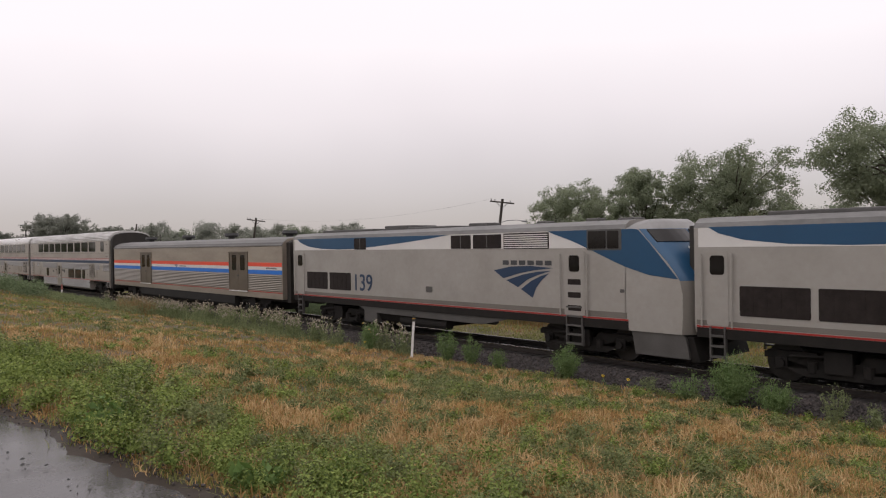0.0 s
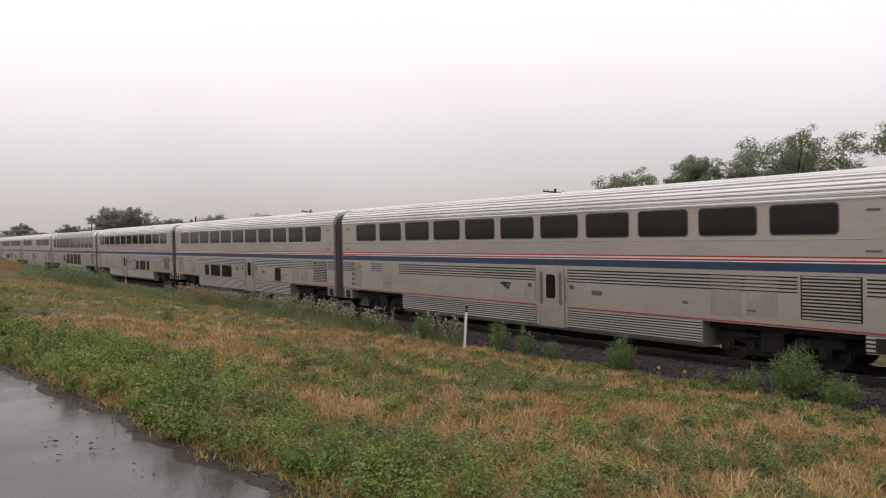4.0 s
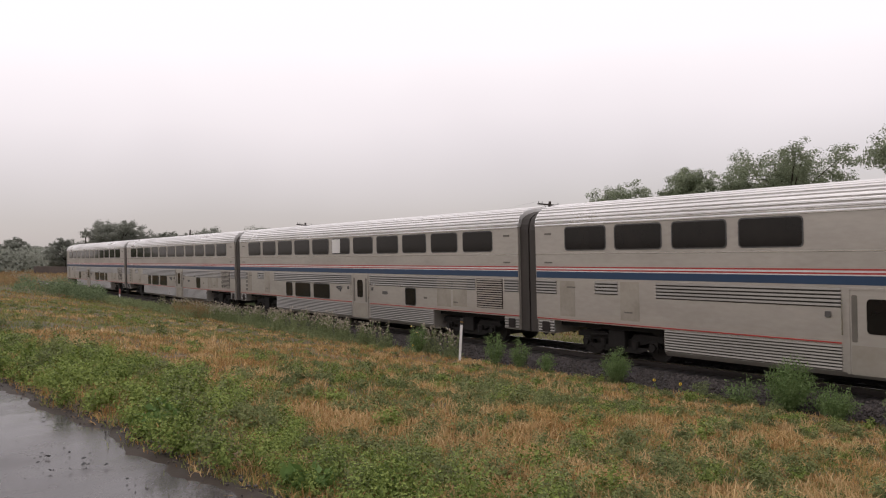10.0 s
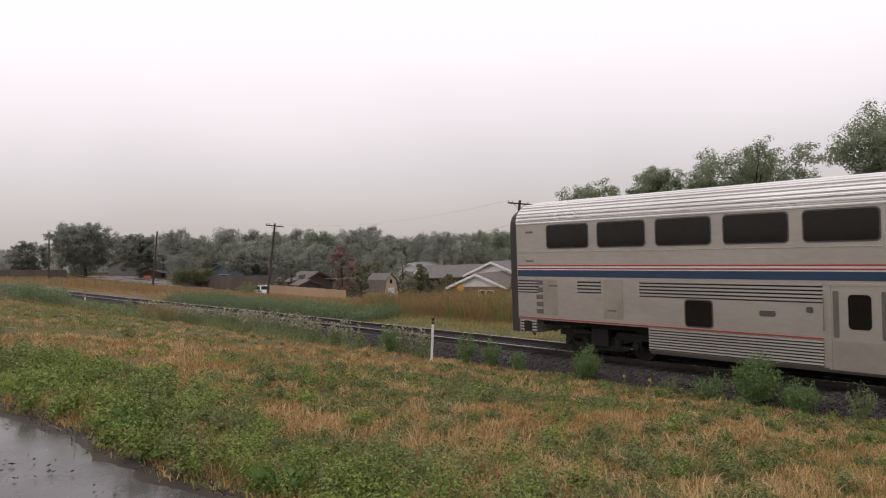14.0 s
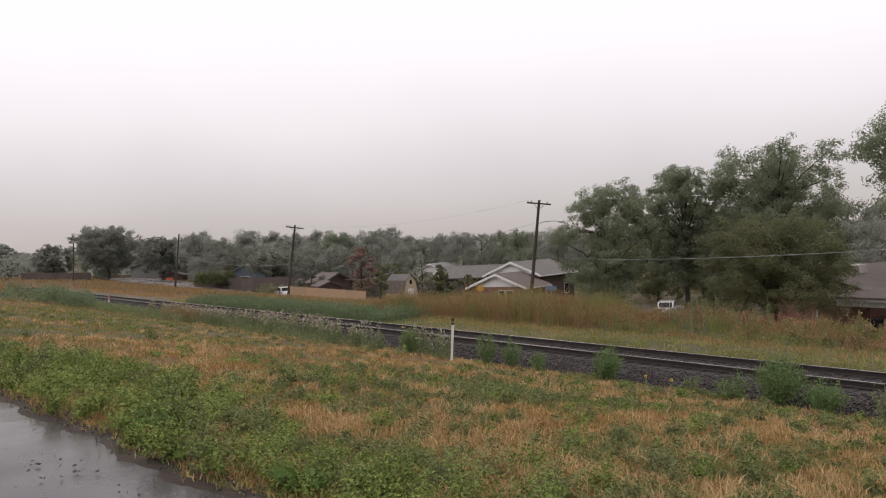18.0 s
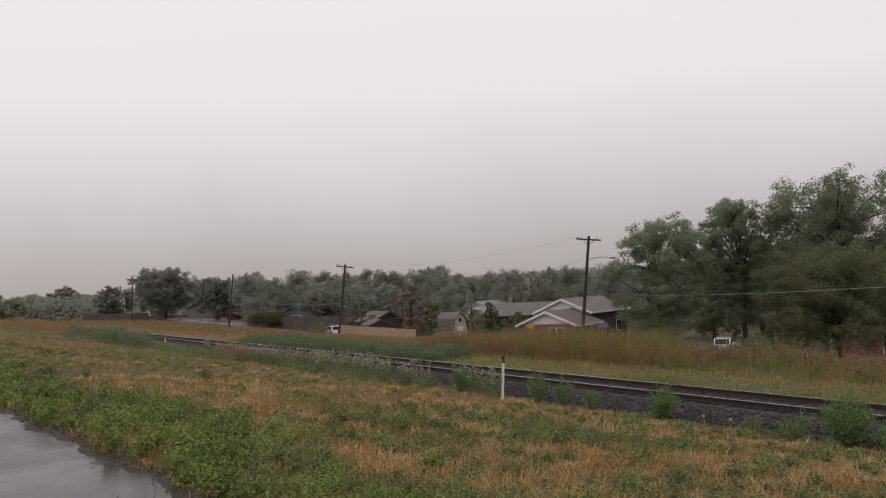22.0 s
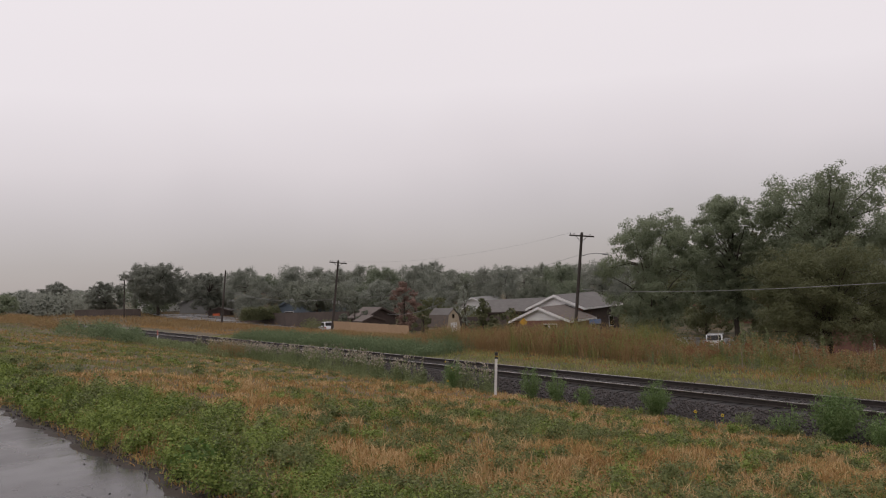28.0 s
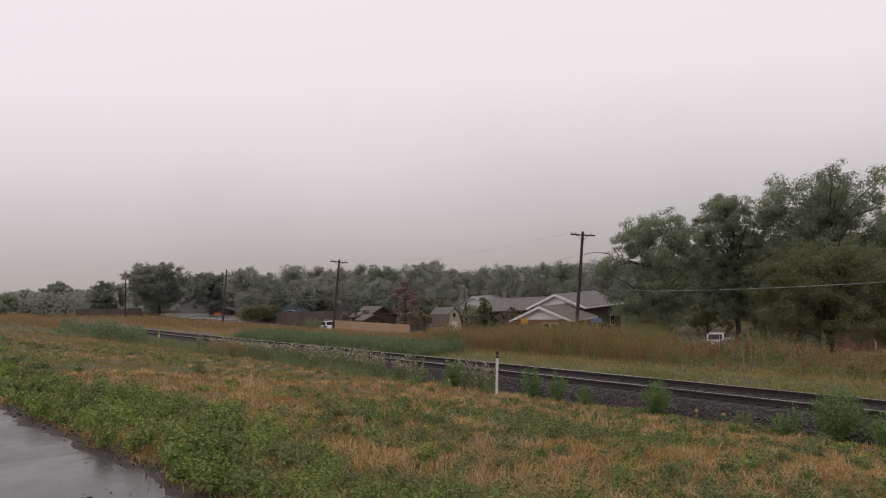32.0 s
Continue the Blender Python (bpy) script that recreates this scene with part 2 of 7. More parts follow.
M_ORANGE = material("orange_panel", (0.6, 0.12, 0.04), (0.5, 0.11, 0.04), 2, 0.5)

M_GREEN = material("forb_leaves", (0.068, 0.106, 0.02), (0.29, 0.35, 0.092), 0.9, 0.6, 0.0, 0.0, 4, island=0.9, spread=1.0, thin=0.3)
M_GRASS = material("green_grass", (0.132, 0.148, 0.042), (0.275, 0.28, 0.095), 0.6, 0.65, 0.0, 0.0, 4, island=0.8, spread=1.0, thin=0.3)
M_MOWN = material("mown_grass", (0.17, 0.185, 0.058), (0.35, 0.345, 0.13), 0.6, 0.65, 0.0, 0.0, 4, island=0.8, spread=1.0, thin=0.3)
M_STRAW = material("dry_straw", (0.245, 0.13, 0.044), (0.49, 0.318, 0.134), 0.5, 0.75, 0.0, 0.0, 4, island=0.9, spread=1.0, thin=0.25)
M_RUSTWEED = material("rust_coloured_weeds", (0.215, 0.128, 0.058), (0.345, 0.25, 0.122), 0.35, 0.75, 0.0, 0.0, 3, island=0.8, spread=1.0, thin=0.25)
M_REDWEED = material("red_brown_seed_spires", (0.17, 0.075, 0.04), (0.30, 0.16, 0.085), 0.5, 0.75, 0.0, 0.0, 4, island=0.8, spread=1.0, thin=0.2)
M_SAGE = material("grey_green_weeds", (0.13, 0.162, 0.07), (0.25, 0.282, 0.14), 0.6, 0.7, 0.0, 0.0, 4, island=0.8, spread=1.0, thin=0.25)
M_BLUEGREEN = material("blue_green_weeds", (0.105, 0.148, 0.072), (0.195, 0.24, 0.13), 0.6, 0.7, 0.0, 0.0, 4, island=0.8, spread=1.0, thin=0.25)
M_SEED = material("pale_seed_heads", (0.42, 0.365, 0.29), (0.24, 0.20, 0.15), 2.0, 0.8, 0.0, 0.0, 8, island=0.8)
M_BROAD = material("bright_broad_leaves", (0.085, 0.15, 0.035), (0.17, 0.25, 0.08), 0.9, 0.6, 0.0, 0.0, 4, island=0.8, spread=1.0, thin=0.3)
M_BUSHY = material("bright_weed_leaves", (0.10, 0.16, 0.052), (0.21, 0.285, 0.115), 0.9, 0.6, 0.0, 0.0, 4, island=0.8, spread=1.0, thin=0.3)
# Cottonwood green, lightened and greyed so the colour carries some haze
M_LEAF = material("cottonwood_leaves", (0.188, 0.22, 0.137), (0.285, 0.318, 0.208), 0.35, 0.6, 0.0, 0.0, 2, island=0.15, spread=1.3, thin=0.58, wet=0.35)
M_LEAF2 = material("elm_leaves", (0.125, 0.135, 0.066), (0.18, 0.187, 0.097), 0.3, 0.65, 0.0, 0.0, 2, island=0.15, spread=1.0, thin=0.5, wet=0.3)
M_LEAF3 = material("grey_willow_leaves", (0.17, 0.185, 0.14), (0.25, 0.265, 0.205), 0.3, 0.7, 0.0, 0.0, 2, island=0.15, spread=1.0, thin=0.5, wet=0.5)
M_LEAF4 = material("red_brown_leaves", (0.22, 0.14, 0.115), (0.28, 0.19, 0.155), 0.3, 0.65, 0.0, 0.0, 2, island=0.7, spread=1.0, thin=0.35)
# Far leaf colours are paled: the haze is in the base colour
M_LEAF5 = material("haze_paled_far_leaves", (0.25, 0.265, 0.22), (0.33, 0.345, 0.29), 0.1, 0.85, 0.0, 0.0, 1, island=0.15, spread=1.0, thin=0.55, wet=0.5)
M_LEAF7 = material("haze_paled_green_leaves", (0.175, 0.205, 0.135), (0.25, 0.28, 0.195), 0.1, 0.85, 0.0, 0.0, 1, island=0.15, spread=1.0, thin=0.5, wet=0.5)
M_LEAF6 = material("haze_paled_dark_leaves", (0.19, 0.20, 0.162), (0.25, 0.26, 0.215), 0.1, 0.85, 0.0, 0.0, 1, island=0.15, spread=1.0, thin=0.5, wet=0.6)
M_PALESTRAW = material("pale_straw", (0.40, 0.26, 0.12), (0.62, 0.45, 0.24), 0.5, 0.75, 0.0, 0.0, 4, island=0.8, spread=1.0, thin=0.25)
M_ROAD = material("wet_asphalt", (0.055, 0.051, 0.051), (0.095, 0.089, 0.09), 0.8, 0.1, 0.0, 0.0005, 60, rough2=0.36, gloss=0.14)
M_FARROAD = material("far_wet_road", (0.09, 0.088, 0.09), (0.13, 0.125, 0.128), 0.2, 0.18, 0.0, 0.0, 2, rough2=0.4)
M_NAVY = material("navy_paint", (0.012, 0.035, 0.085), (0.010, 0.03, 0.07), 0.8, 0.4)
M_MUD = material("wet_mud", (0.026, 0.019, 0.014), (0.045, 0.034, 0.025), 2.0, 0.6, 0.0, 0.012, 25, rough2=0.8, gloss=0.25)
M_DIRTY = material("road_grime", (0.17, 0.155, 0.135), (0.125, 0.113, 0.098), 0.8, 0.55, 0.1)
M_FORB = material("grey_green_forbs", (0.08, 0.099, 0.035), (0.245, 0.27, 0.108), 0.9, 0.6, 0.0, 0.0, 4, island=0.9, spread=1.0, thin=0.3)


def ground_material():
    """Soil, straw and low green in patches of a metre or so, with blade-sized grain."""
    m = bpy.data.materials.new("patchy_dry_turf")
    m.use_nodes = True
    n, l = m.node_tree.nodes, m.node_tree.links
    b = n["Principled BSDF"]
    b.inputs["Roughness"].default_value = 0.85
    co = n.new("ShaderNodeTexCoord")

    def noise_node(scale, detail):
        t = n.new("ShaderNodeTexNoise")
        t.inputs["Scale"].default_value, t.inputs["Detail"].default_value = scale, detail
        l.new(co.outputs["Object"], t.inputs["Vector"])
        return t
    patch, grain = noise_node(0.45, 5), noise_node(9, 4)
    tone = noise_node(0.12, 3)
    add = n.new("ShaderNodeMath")
    add.operation = "MULTIPLY_ADD"
    add.inputs[1].default_value = 0.5
    l.new(grain.outputs["Fac"], add.inputs[0])
    l.new(patch.outputs["Fac"], add.inputs[2])
    ramp = n.new("ShaderNodeValToRGB")
    cols = [(0.55, (0.036, 0.042, 0.015)), (0.70, (0.066, 0.062, 0.024)), (0.84, (0.105, 0.07, 0.03)), (0.97, (0.18, 0.112, 0.05))]
    while len(ramp.color_ramp.elements) < len(cols):
        ramp.color_ramp.elements.new(0.5)
    for el, (p, c) in zip(ramp.color_ramp.elements, cols):
        el.position, el.color = p, (*c, 1)
    l.new(add.outputs[0], ramp.inputs["Fac"])
    mix = n.new("ShaderNodeMix")
    mix.data_type = "RGBA"
    mix.inputs["B"].default_value = (0.10, 0.056, 0.03, 1)
    rng = n.new("ShaderNodeMapRange")
    rng.inputs["From Min"].default_value, rng.inputs["From Max"].default_value = 0.45, 0.8
    rng.inputs["To Max"].default_value = 0.5
    l.new(tone.outputs["Fac"], rng.inputs["Value"])
    l.new(rng.outputs["Result"], mix.inputs["Factor"])
    l.new(ramp.outputs["Color"], mix.inputs["A"])
    l.new(mix.outputs["Result"], b.inputs["Base Color"])
    bp = n.new("ShaderNodeBump")
    bp.inputs["Distance"].default_value = 0.05
    l.new(grain.outputs["Fac"], bp.inputs["Height"])
    l.new(bp.outputs[0], b.inputs["Normal"])
    return m


M_TURF = ground_material()


# ---- building tools ----
def finish(ob, mat, smooth=False):
    for m in (mat if isinstance(mat, (list, tuple)) else [mat]):
        ob.data.materials.append(m)
    if smooth:
        ob.data.polygons.foreach_set("use_smooth", [True] * len(ob.data.polygons))
    return ob


def part(name, bm, mat, parent=None, label="", smooth=False):
    """Links a bmesh as one mesh object under a thing or a part."""
    me = bpy.data.meshes.new(name)
    bm.to_mesh(me)
    bm.free()
    ob = finish(new(name, me), mat, smooth)
    ob.parent = parent
    if label:
        ob["label"] = label
    return ob


def shared(name, me, parent, m=None):
    """Another object on a mesh that is already there."""
    ob = new(name, me)
    ob.parent = parent
    if m is not None:
        ob.matrix_basis = m
    return ob


def mesh_from(name, verts, tris, mat, parent=None, smooth=False):
    """A mesh from arrays of corners and triangles or quads."""
    me = bpy.data.meshes.new(name)
    verts, tris = np.asarray(verts, np.float32), np.asarray(tris, np.int32)
    k = tris.shape[1]
    me.vertices.add(len(verts))
    me.vertices.foreach_set("co", verts.ravel())
    me.loops.add(tris.size)
    me.loops.foreach_set("vertex_index", tris.ravel())
    me.polygons.add(len(tris))
    me.polygons.foreach_set("loop_start", np.arange(0, tris.size, k, dtype=np.int32))
    me.update(calc_edges=True)
    ob = finish(new(name, me), mat, smooth)
    ob.parent = parent
    return ob


def box(bm, x0, x1, y0, y1, z0, z1, bevel=0.0):
    m = Matrix.Translation(((x0 + x1) / 2, (y0 + y1) / 2, (z0 + z1) / 2)) @ Matrix.Diagonal((abs(x1 - x0), abs(y1 - y0), abs(z1 - z0), 1))
    made = bmesh.ops.create_cube(bm, size=1, matrix=m)["verts"]
    if bevel:
        edges = {e for v in made for e in v.link_edges}
        bmesh.ops.bevel(bm, geom=list(edges), offset=bevel, segments=2, affect="EDGES", profile=0.5)
    return bm


def extrude(bm, profile, x0, x1, axis="x", caps=True):
    """A closed outline of (a, b) pairs drawn out from x0 to x1 along an axis: x takes (y, z), y takes (x, z), z takes (x, y)."""
    def place(a, b, c):
        return {"x": (c, a, b), "y": (a, c, b), "z": (a, b, c)}[axis]
    one = [bm.verts.new(place(a, b, x0)) for a, b in profile]
    two = [bm.verts.new(place(a, b, x1)) for a, b in profile]
    k = len(profile)
    for i in range(k):
        bm.faces.new((one[i], one[(i + 1) % k], two[(i + 1) % k], two[i]))
    if caps:
        bm.faces.new(one[::-1])
        bm.faces.new(two)
    bmesh.ops.recalc_face_normals(bm, faces=bm.faces)
    return bm


def rounded(x0, x1, z0, z1, r, steps=4):
    """Outline of a rectangle with rounded corners."""
    pts = []
    for cx, cz, a0 in ((x1 - r, z1 - r, 0), (x0 + r, z1 - r, 90), (x0 + r, z0 + r, 180), (x1 - r, z0 + r, 270)):
        for i in range(steps + 1):
            a = radians(a0 + 90 * i / steps)
            pts.append((cx + r * math.cos(a), cz + r * math.sin(a)))
    return pts


def tube(bm, p, q, r0, r1=None, seg=8, caps=True):
    """A tapered round bar from p to q."""
    p, q = Vector(p), Vector(q)
    r1 = r0 if r1 is None else r1
    m = Matrix.Translation((p + q) / 2) @ (q - p).to_track_quat("Z", "Y").to_matrix().to_4x4()
    bmesh.ops.create_cone(bm, cap_ends=caps, segments=seg, radius1=r0, radius2=r1, depth=(q - p).length, matrix=m)
    return bm


def smoothstep(a, b, x):
    t = np.clip((np.asarray(x, float) - a) / (b - a), 0, 1)
    return t * t * (3 - 2 * t)


# ---- ground: one sheet to the horizon ----
def road_edge(x):
    return 2.45 + 0.11 * np.asarray(x, float)


def ground_z(x, y):
    """Height of the land: a flat verge at the road, a bank down to the track bed, a drop to the street behind."""
    x, y = np.asarray(x, float), np.asarray(y, float)
    crest = np.maximum(road_edge(np.maximum(x, -40)), 2.0) + 9.0 * smoothstep(-45, -112, x)
    toe_z = -0.42
    s = np.clip((y - crest) / (16.95 - crest), 0, 1)
    bank = 1.93 + (toe_z - 1.93) * (0.75 * s + 0.25 * s * s * (3 - 2 * s))
    drop = 3.65 * smoothstep(29, 58, y) * (0.35 + 0.65 * smoothstep(-170, -60, x)) * (0.0 + smoothstep(-330, -170, x))
    rise = 1.3 * smoothstep(-150, -330, x) * smoothstep(24, 60, y)
    far = -0.62 - drop + rise
    z = np.where(y < 17.05, bank, far)
    waves = 0.05 * np.sin(x * 0.9 + 1.3 * np.sin(y * 0.7)) * np.sin(y * 1.1 + 0.5 * x) * smoothstep(0.3, 2.5, y - road_edge(x)) * smoothstep(16.9, 14.5, y)
    return z + waves


xs = np.concatenate([np.arange(-3000, -400, 200), np.arange(-400, -120, 10), np.arange(-120, -40, 2.0), np.arange(-40, 14, 0.5), np.arange(14, 120, 5.0), np.arange(120, 3001, 240)])
ys = np.concatenate([np.arange(-3000, -60, 210), np.arange(-60, -4, 4.0), np.arange(-4, 30, 0.4), np.arange(30, 80, 2.0), np.arange(80, 300, 10.0), np.arange(300, 3001, 225)])
gx, gy = np.meshgrid(xs, ys)
gz_sheet = ground_z(gx, gy) - 0.06 * (gy < road_edge(gx) - 0.25) * (gx > -70)
nx_, ny_ = len(xs), len(ys)
ii = (np.arange(ny_ - 1)[:, None] * nx_ + np.arange(nx_ - 1)[None]).ravel()
ground = mesh_from("ground", np.stack([gx.ravel(), gy.ravel(), gz_sheet.ravel()], 1), np.stack([ii, ii + 1, ii + nx_ + 1, ii + nx_], 1), M_TURF, smooth=True)
tagged(ground, "patchy green and straw-coloured turf sloping to the track", "ground", kind="structure")

# wet road under the viewer, its ragged edge along the grass
rx = np.arange(-70, 40.1, 0.07)
wob = 0.05 * np.sin(rx * 2.3) + 0.04 * np.sin(rx * 5.1 + 1) + 0.03 * np.sin(rx * 0.83 + 2) + 0.02 * np.sin(rx * 11.7 + 2 * np.sin(rx * 3.1)) + 0.012 * np.sin(rx * 27.0 + 3 * np.sin(rx * 4.7))
rows_y = [road_edge(rx) + wob, road_edge(rx) + wob - 0.05, road_edge(rx) - 1.0, road_edge(rx) - 3.0, road_edge(rx) - 7.5]
rows_z = [1.938, 1.944, 1.946, 1.948, 1.946]
rv = np.concatenate([np.stack([rx, yy, np.full_like(rx, zz)], 1) for yy, zz in zip(rows_y, rows_z)])
kk = len(rx)
ri = np.concatenate([np.arange(kk - 1) + j * kk for j in range(4)])
road = mesh_from("road", rv, np.stack([ri, ri + kk, ri + kk + 1, ri + 1], 1), M_ROAD, smooth=True)
tagged(road, "wet dark asphalt road with shallow puddles at its edge", "road", kind="structure")
mud_w = 0.30 + 0.10 * np.sin(rx * 3.7) + 0.04 * np.sin(rx * 9.1)
mud_y = [road_edge(rx) + wob - 0.16, road_edge(rx) + wob + 0.05, road_edge(rx) + wob + mud_w]
mud_z = [np.full_like(rx, 1.930), 1.956 + 0.006 * np.sin(rx * 7.7), ground_z(rx, mud_y[2]) - 0.03]
mv = np.concatenate([np.stack([rx, yy, zz], 1) for yy, zz in zip(mud_y, mud_z)])
mi = np.concatenate([np.arange(kk - 1) + j * kk for j in range(2)])
mud = mesh_from("verge", mv, np.stack([mi, mi + 1, mi + kk + 1, mi + kk], 1), M_MUD, smooth=True)
tagged(mud, "dark wet mud between the road and the grass", "mud", kind="structure")


# ---- railway track ----
def railway_track():
    track = tagged(new("railway_track"), "single railway track with shiny rails on dark ballast", "railway track", kind="structure")
    bed = bmesh.new()
    extrude(bed, [(16.5, -0.75), (16.7, -0.54), (18.0, -0.2), (21.0, -0.2), (22.4, -0.5), (22.7, -0.75)], -700, 700)
    part("ballast_bed", bed, M_BALLAST, track)
    for side in (-1, 1):
        y = TRACK_Y + side * 0.7525
        head = bmesh.new()
        extrude(head, [(y - 0.036, -0.035), (y - 0.036, -0.006), (y - 0.028, 0.0), (y + 0.028, 0.0), (y + 0.036, -0.006), (y + 0.036, -0.035)], -700, 700)
        rail = part("rail", head, M_RAIL, track, "steel rail with a polished running surface")
        web = bmesh.new()
        extrude(web, [(y - 0.07, -0.17), (y - 0.07, -0.155), (y - 0.012, -0.13), (y - 0.012, -0.036), (y + 0.012, -0.036), (y + 0.012, -0.13), (y + 0.07, -0.155), (y + 0.07, -0.17)], -700, 700)
        part("rail_web", web, M_RUST, rail)
    tie = bmesh.new()
    box(tie, -0.115, 0.115, -1.3, 1.3, -0.34, -0.172, 0.012)
    first = part("sleeper", tie, M_TIE, track)
    first.location = (-110, TRACK_Y, 0)
    rnd = random.Random(5)
    for i in range(1, 250):
        shared("sleeper", first.data, track, pose(-110 + i * 0.52, TRACK_Y + rnd.uniform(-0.03, 0.03), rnd.uniform(-0.01, 0.004), 0, 0, rnd.uniform(-1, 1)))
    return track


railway_track()


def stones(name, count, x0, x1, y0, y1, seed, label, verge=False):
    """Loose broken stones on the flank of the ballast."""
    r = np.random.RandomState(seed)
    u = r.rand(count)
    x = x1 - (x1 - x0) * u ** 1.6
    y = y0 + (y1 - y0) * r.rand(count)
    z = np.interp(y, [16.7, 17.0, 18.0, 21.0, 22.4], [-0.5, -0.44, -0.2, -0.2, -0.5])
    small = 1.0
    if verge:
        y = road_edge(x) + r.normal(0.13, 0.08, count)
        z = np.maximum(ground_z(x, y) - 0.02, 1.945)
        small = 0.3
    base = np.array([(1, 0, 0), (-1, 0, 0), (0, 1, 0), (0, -1, 0), (0, 0, 1), (0, 0, -1)], float)
    face = np.array([(0, 2, 4), (2, 1, 4), (1, 3, 4), (3, 0, 4), (2, 0, 5), (1, 2, 5), (3, 1, 5), (0, 3, 5)])
    size = small * r.uniform(0.022, 0.055, (count, 1, 1)) * r.uniform(0.6, 1.25, (count, 6, 1))
    ang = r.rand(count, 3) * 6.28
    ca, sa, cb, sb = np.cos(ang[:, 0]), np.sin(ang[:, 0]), np.cos(ang[:, 1]), np.sin(ang[:, 1])
    p = base[None] * size
    p = np.stack([p[..., 0] * ca[:, None] - p[..., 1] * sa[:, None], p[..., 0] * sa[:, None] + p[..., 1] * ca[:, None], p[..., 2]], -1)
    p = np.stack([p[..., 0], p[..., 1] * cb[:, None] - p[..., 2] * sb[:, None], p[..., 1] * sb[:, None] + p[..., 2] * cb[:, None]], -1)
    p += np.stack([x, y, z + r.uniform(0, 0.03, count)], 1)[:, None]
    tris = (face[None] + (np.arange(count) * 6)[:, None, None]).reshape(-1, 3)
    return tagged(mesh_from(name, p.reshape(-1, 3), tris, M_STONE), label, "ballast", kind="stuff")


stones("ballast_stones", 30000, -75, 12, 16.75, 18.25, 3, "loose dark grey and purplish ballast stones beside the track")
stones("verge_grit", 1900, -22, 1, 0, 1, 6, "wet grit and small stones at the edge of the road", True)
stones("ballast_stones", 7000, -60, 12, 18.8, 20.3, 4, "dark ballast stones between the rails")


# ---- train ----
def wheelset(parent, x, radius=0.46, half=0.72):
    bm = bmesh.new()
    tube(bm, (0, -half - 0.18, 0), (0, half + 0.18, 0), 0.085, seg=10)
    for s in (-1, 1):
        tube(bm, (0, s * half, 0), (0, s * (half + 0.12), 0), radius, seg=24)
        tube(bm, (0, s * (half - 0.03), 0), (0, s * half, 0), radius + 0.025, seg=24)
        for k in range(4):
            a = k * math.pi / 2
            box(bm, 0.2 * math.cos(a) - 0.05, 0.2 * math.cos(a) + 0.05, s * (half + 0.12), s * (half + 0.135), 0.2 * math.sin(a) - 0.05, 0.2 * math.sin(a) + 0.05)
    ob = part("wheelset", bm, M_WHEEL, parent, "steel wheels on an axle")
    ob.matrix_parent_inverse = pose(x, 0, radius)
    WHEELS.append((ob, radius))
    return ob


WHEELS = []


def truck(parent, x, base=2.59, wheels=2, radius=0.46):
    """A four-wheel truck: side frames with drop equalisers, springs, bolster and axle boxes."""
    bm = bmesh.new()
    h = base / 2
    for s in (-1, 1):
        y = s * 1.05
        extrude(bm, [(-h - 0.45, 0.62), (-h - 0.35, 0.8), (-0.55, 0.8), (-0.4, 0.62), (0.4, 0.62), (0.55, 0.8), (h + 0.35, 0.8), (h + 0.45, 0.62), (h - 0.25, 0.55), (0.55, 0.42), (-0.55, 0.42), (-h + 0.25, 0.55)], y - 0.07, y + 0.07, "y")
        extrude(bm, [(-h - 0.12, 0.42), (-h + 0.2, 0.36), (-h + 0.5, 0.24), (h - 0.5, 0.24), (h - 0.2, 0.36), (h + 0.12, 0.42), (h - 0.35, 0.33), (-h + 0.35, 0.33)], y + s * 0.09, y + s * 0.15, "y")
        for ax in (-h, h):
            box(bm, ax - 0.16, ax + 0.16, y - 0.1, y + 0.15 * s + 0.02, radius - 0.17, radius + 0.17, 0.03)
            tube(bm, (ax, y, radius), (ax, y + s * 0.22, radius), 0.11, seg=12)
        for sx in (-0.62, 0.62):
            tube(bm, (sx, y + s * 0.1, 0.34), (sx, y + s * 0.1, 0.6), 0.12, seg=10)
        box(bm, -0.32, 0.32, y - 0.02, y + s * 0.24, 0.35, 0.9, 0.03)
        tube(bm, (-h + 0.25, y + s * 0.2, 0.7), (-0.3, y + s * 0.2, 0.75), 0.035, seg=8)
    box(bm, -0.25, 0.25, -1.2, 1.2, 0.55, 0.85)
    box(bm, -h - 0.3, h + 0.3, -0.62, 0.62, 0.27, 0.82, 0.04)
    box(bm, -h - 0.45, -h - 0.35, -1.1, 1.1, 0.6, 0.75)
    box(bm, h + 0.35, h + 0.45, -1.1, 1.1, 0.6, 0.75)
    ob = part("truck", bm, M_UNDER, parent, "grimy dark steel four-wheel truck")
    ob.location = (x, 0, 0)
    for ax in (-h, h):
        wheelset(ob, ax, radius)
    return ob


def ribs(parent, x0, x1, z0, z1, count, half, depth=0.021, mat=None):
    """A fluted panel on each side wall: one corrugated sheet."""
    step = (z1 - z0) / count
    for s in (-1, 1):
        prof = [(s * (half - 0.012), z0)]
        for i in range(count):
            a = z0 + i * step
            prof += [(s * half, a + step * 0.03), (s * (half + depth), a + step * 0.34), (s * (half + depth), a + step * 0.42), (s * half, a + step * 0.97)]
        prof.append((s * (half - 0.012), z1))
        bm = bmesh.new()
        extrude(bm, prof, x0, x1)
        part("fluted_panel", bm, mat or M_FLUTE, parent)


def plate(bm, outline, s, half, proud, back=0.01):
    """A flat piece of the given (x, z) outline on a side wall."""
    y0, y1 = s * (half - back), s * (half + proud)
    return extrude(bm, outline, y0, y1, "y")


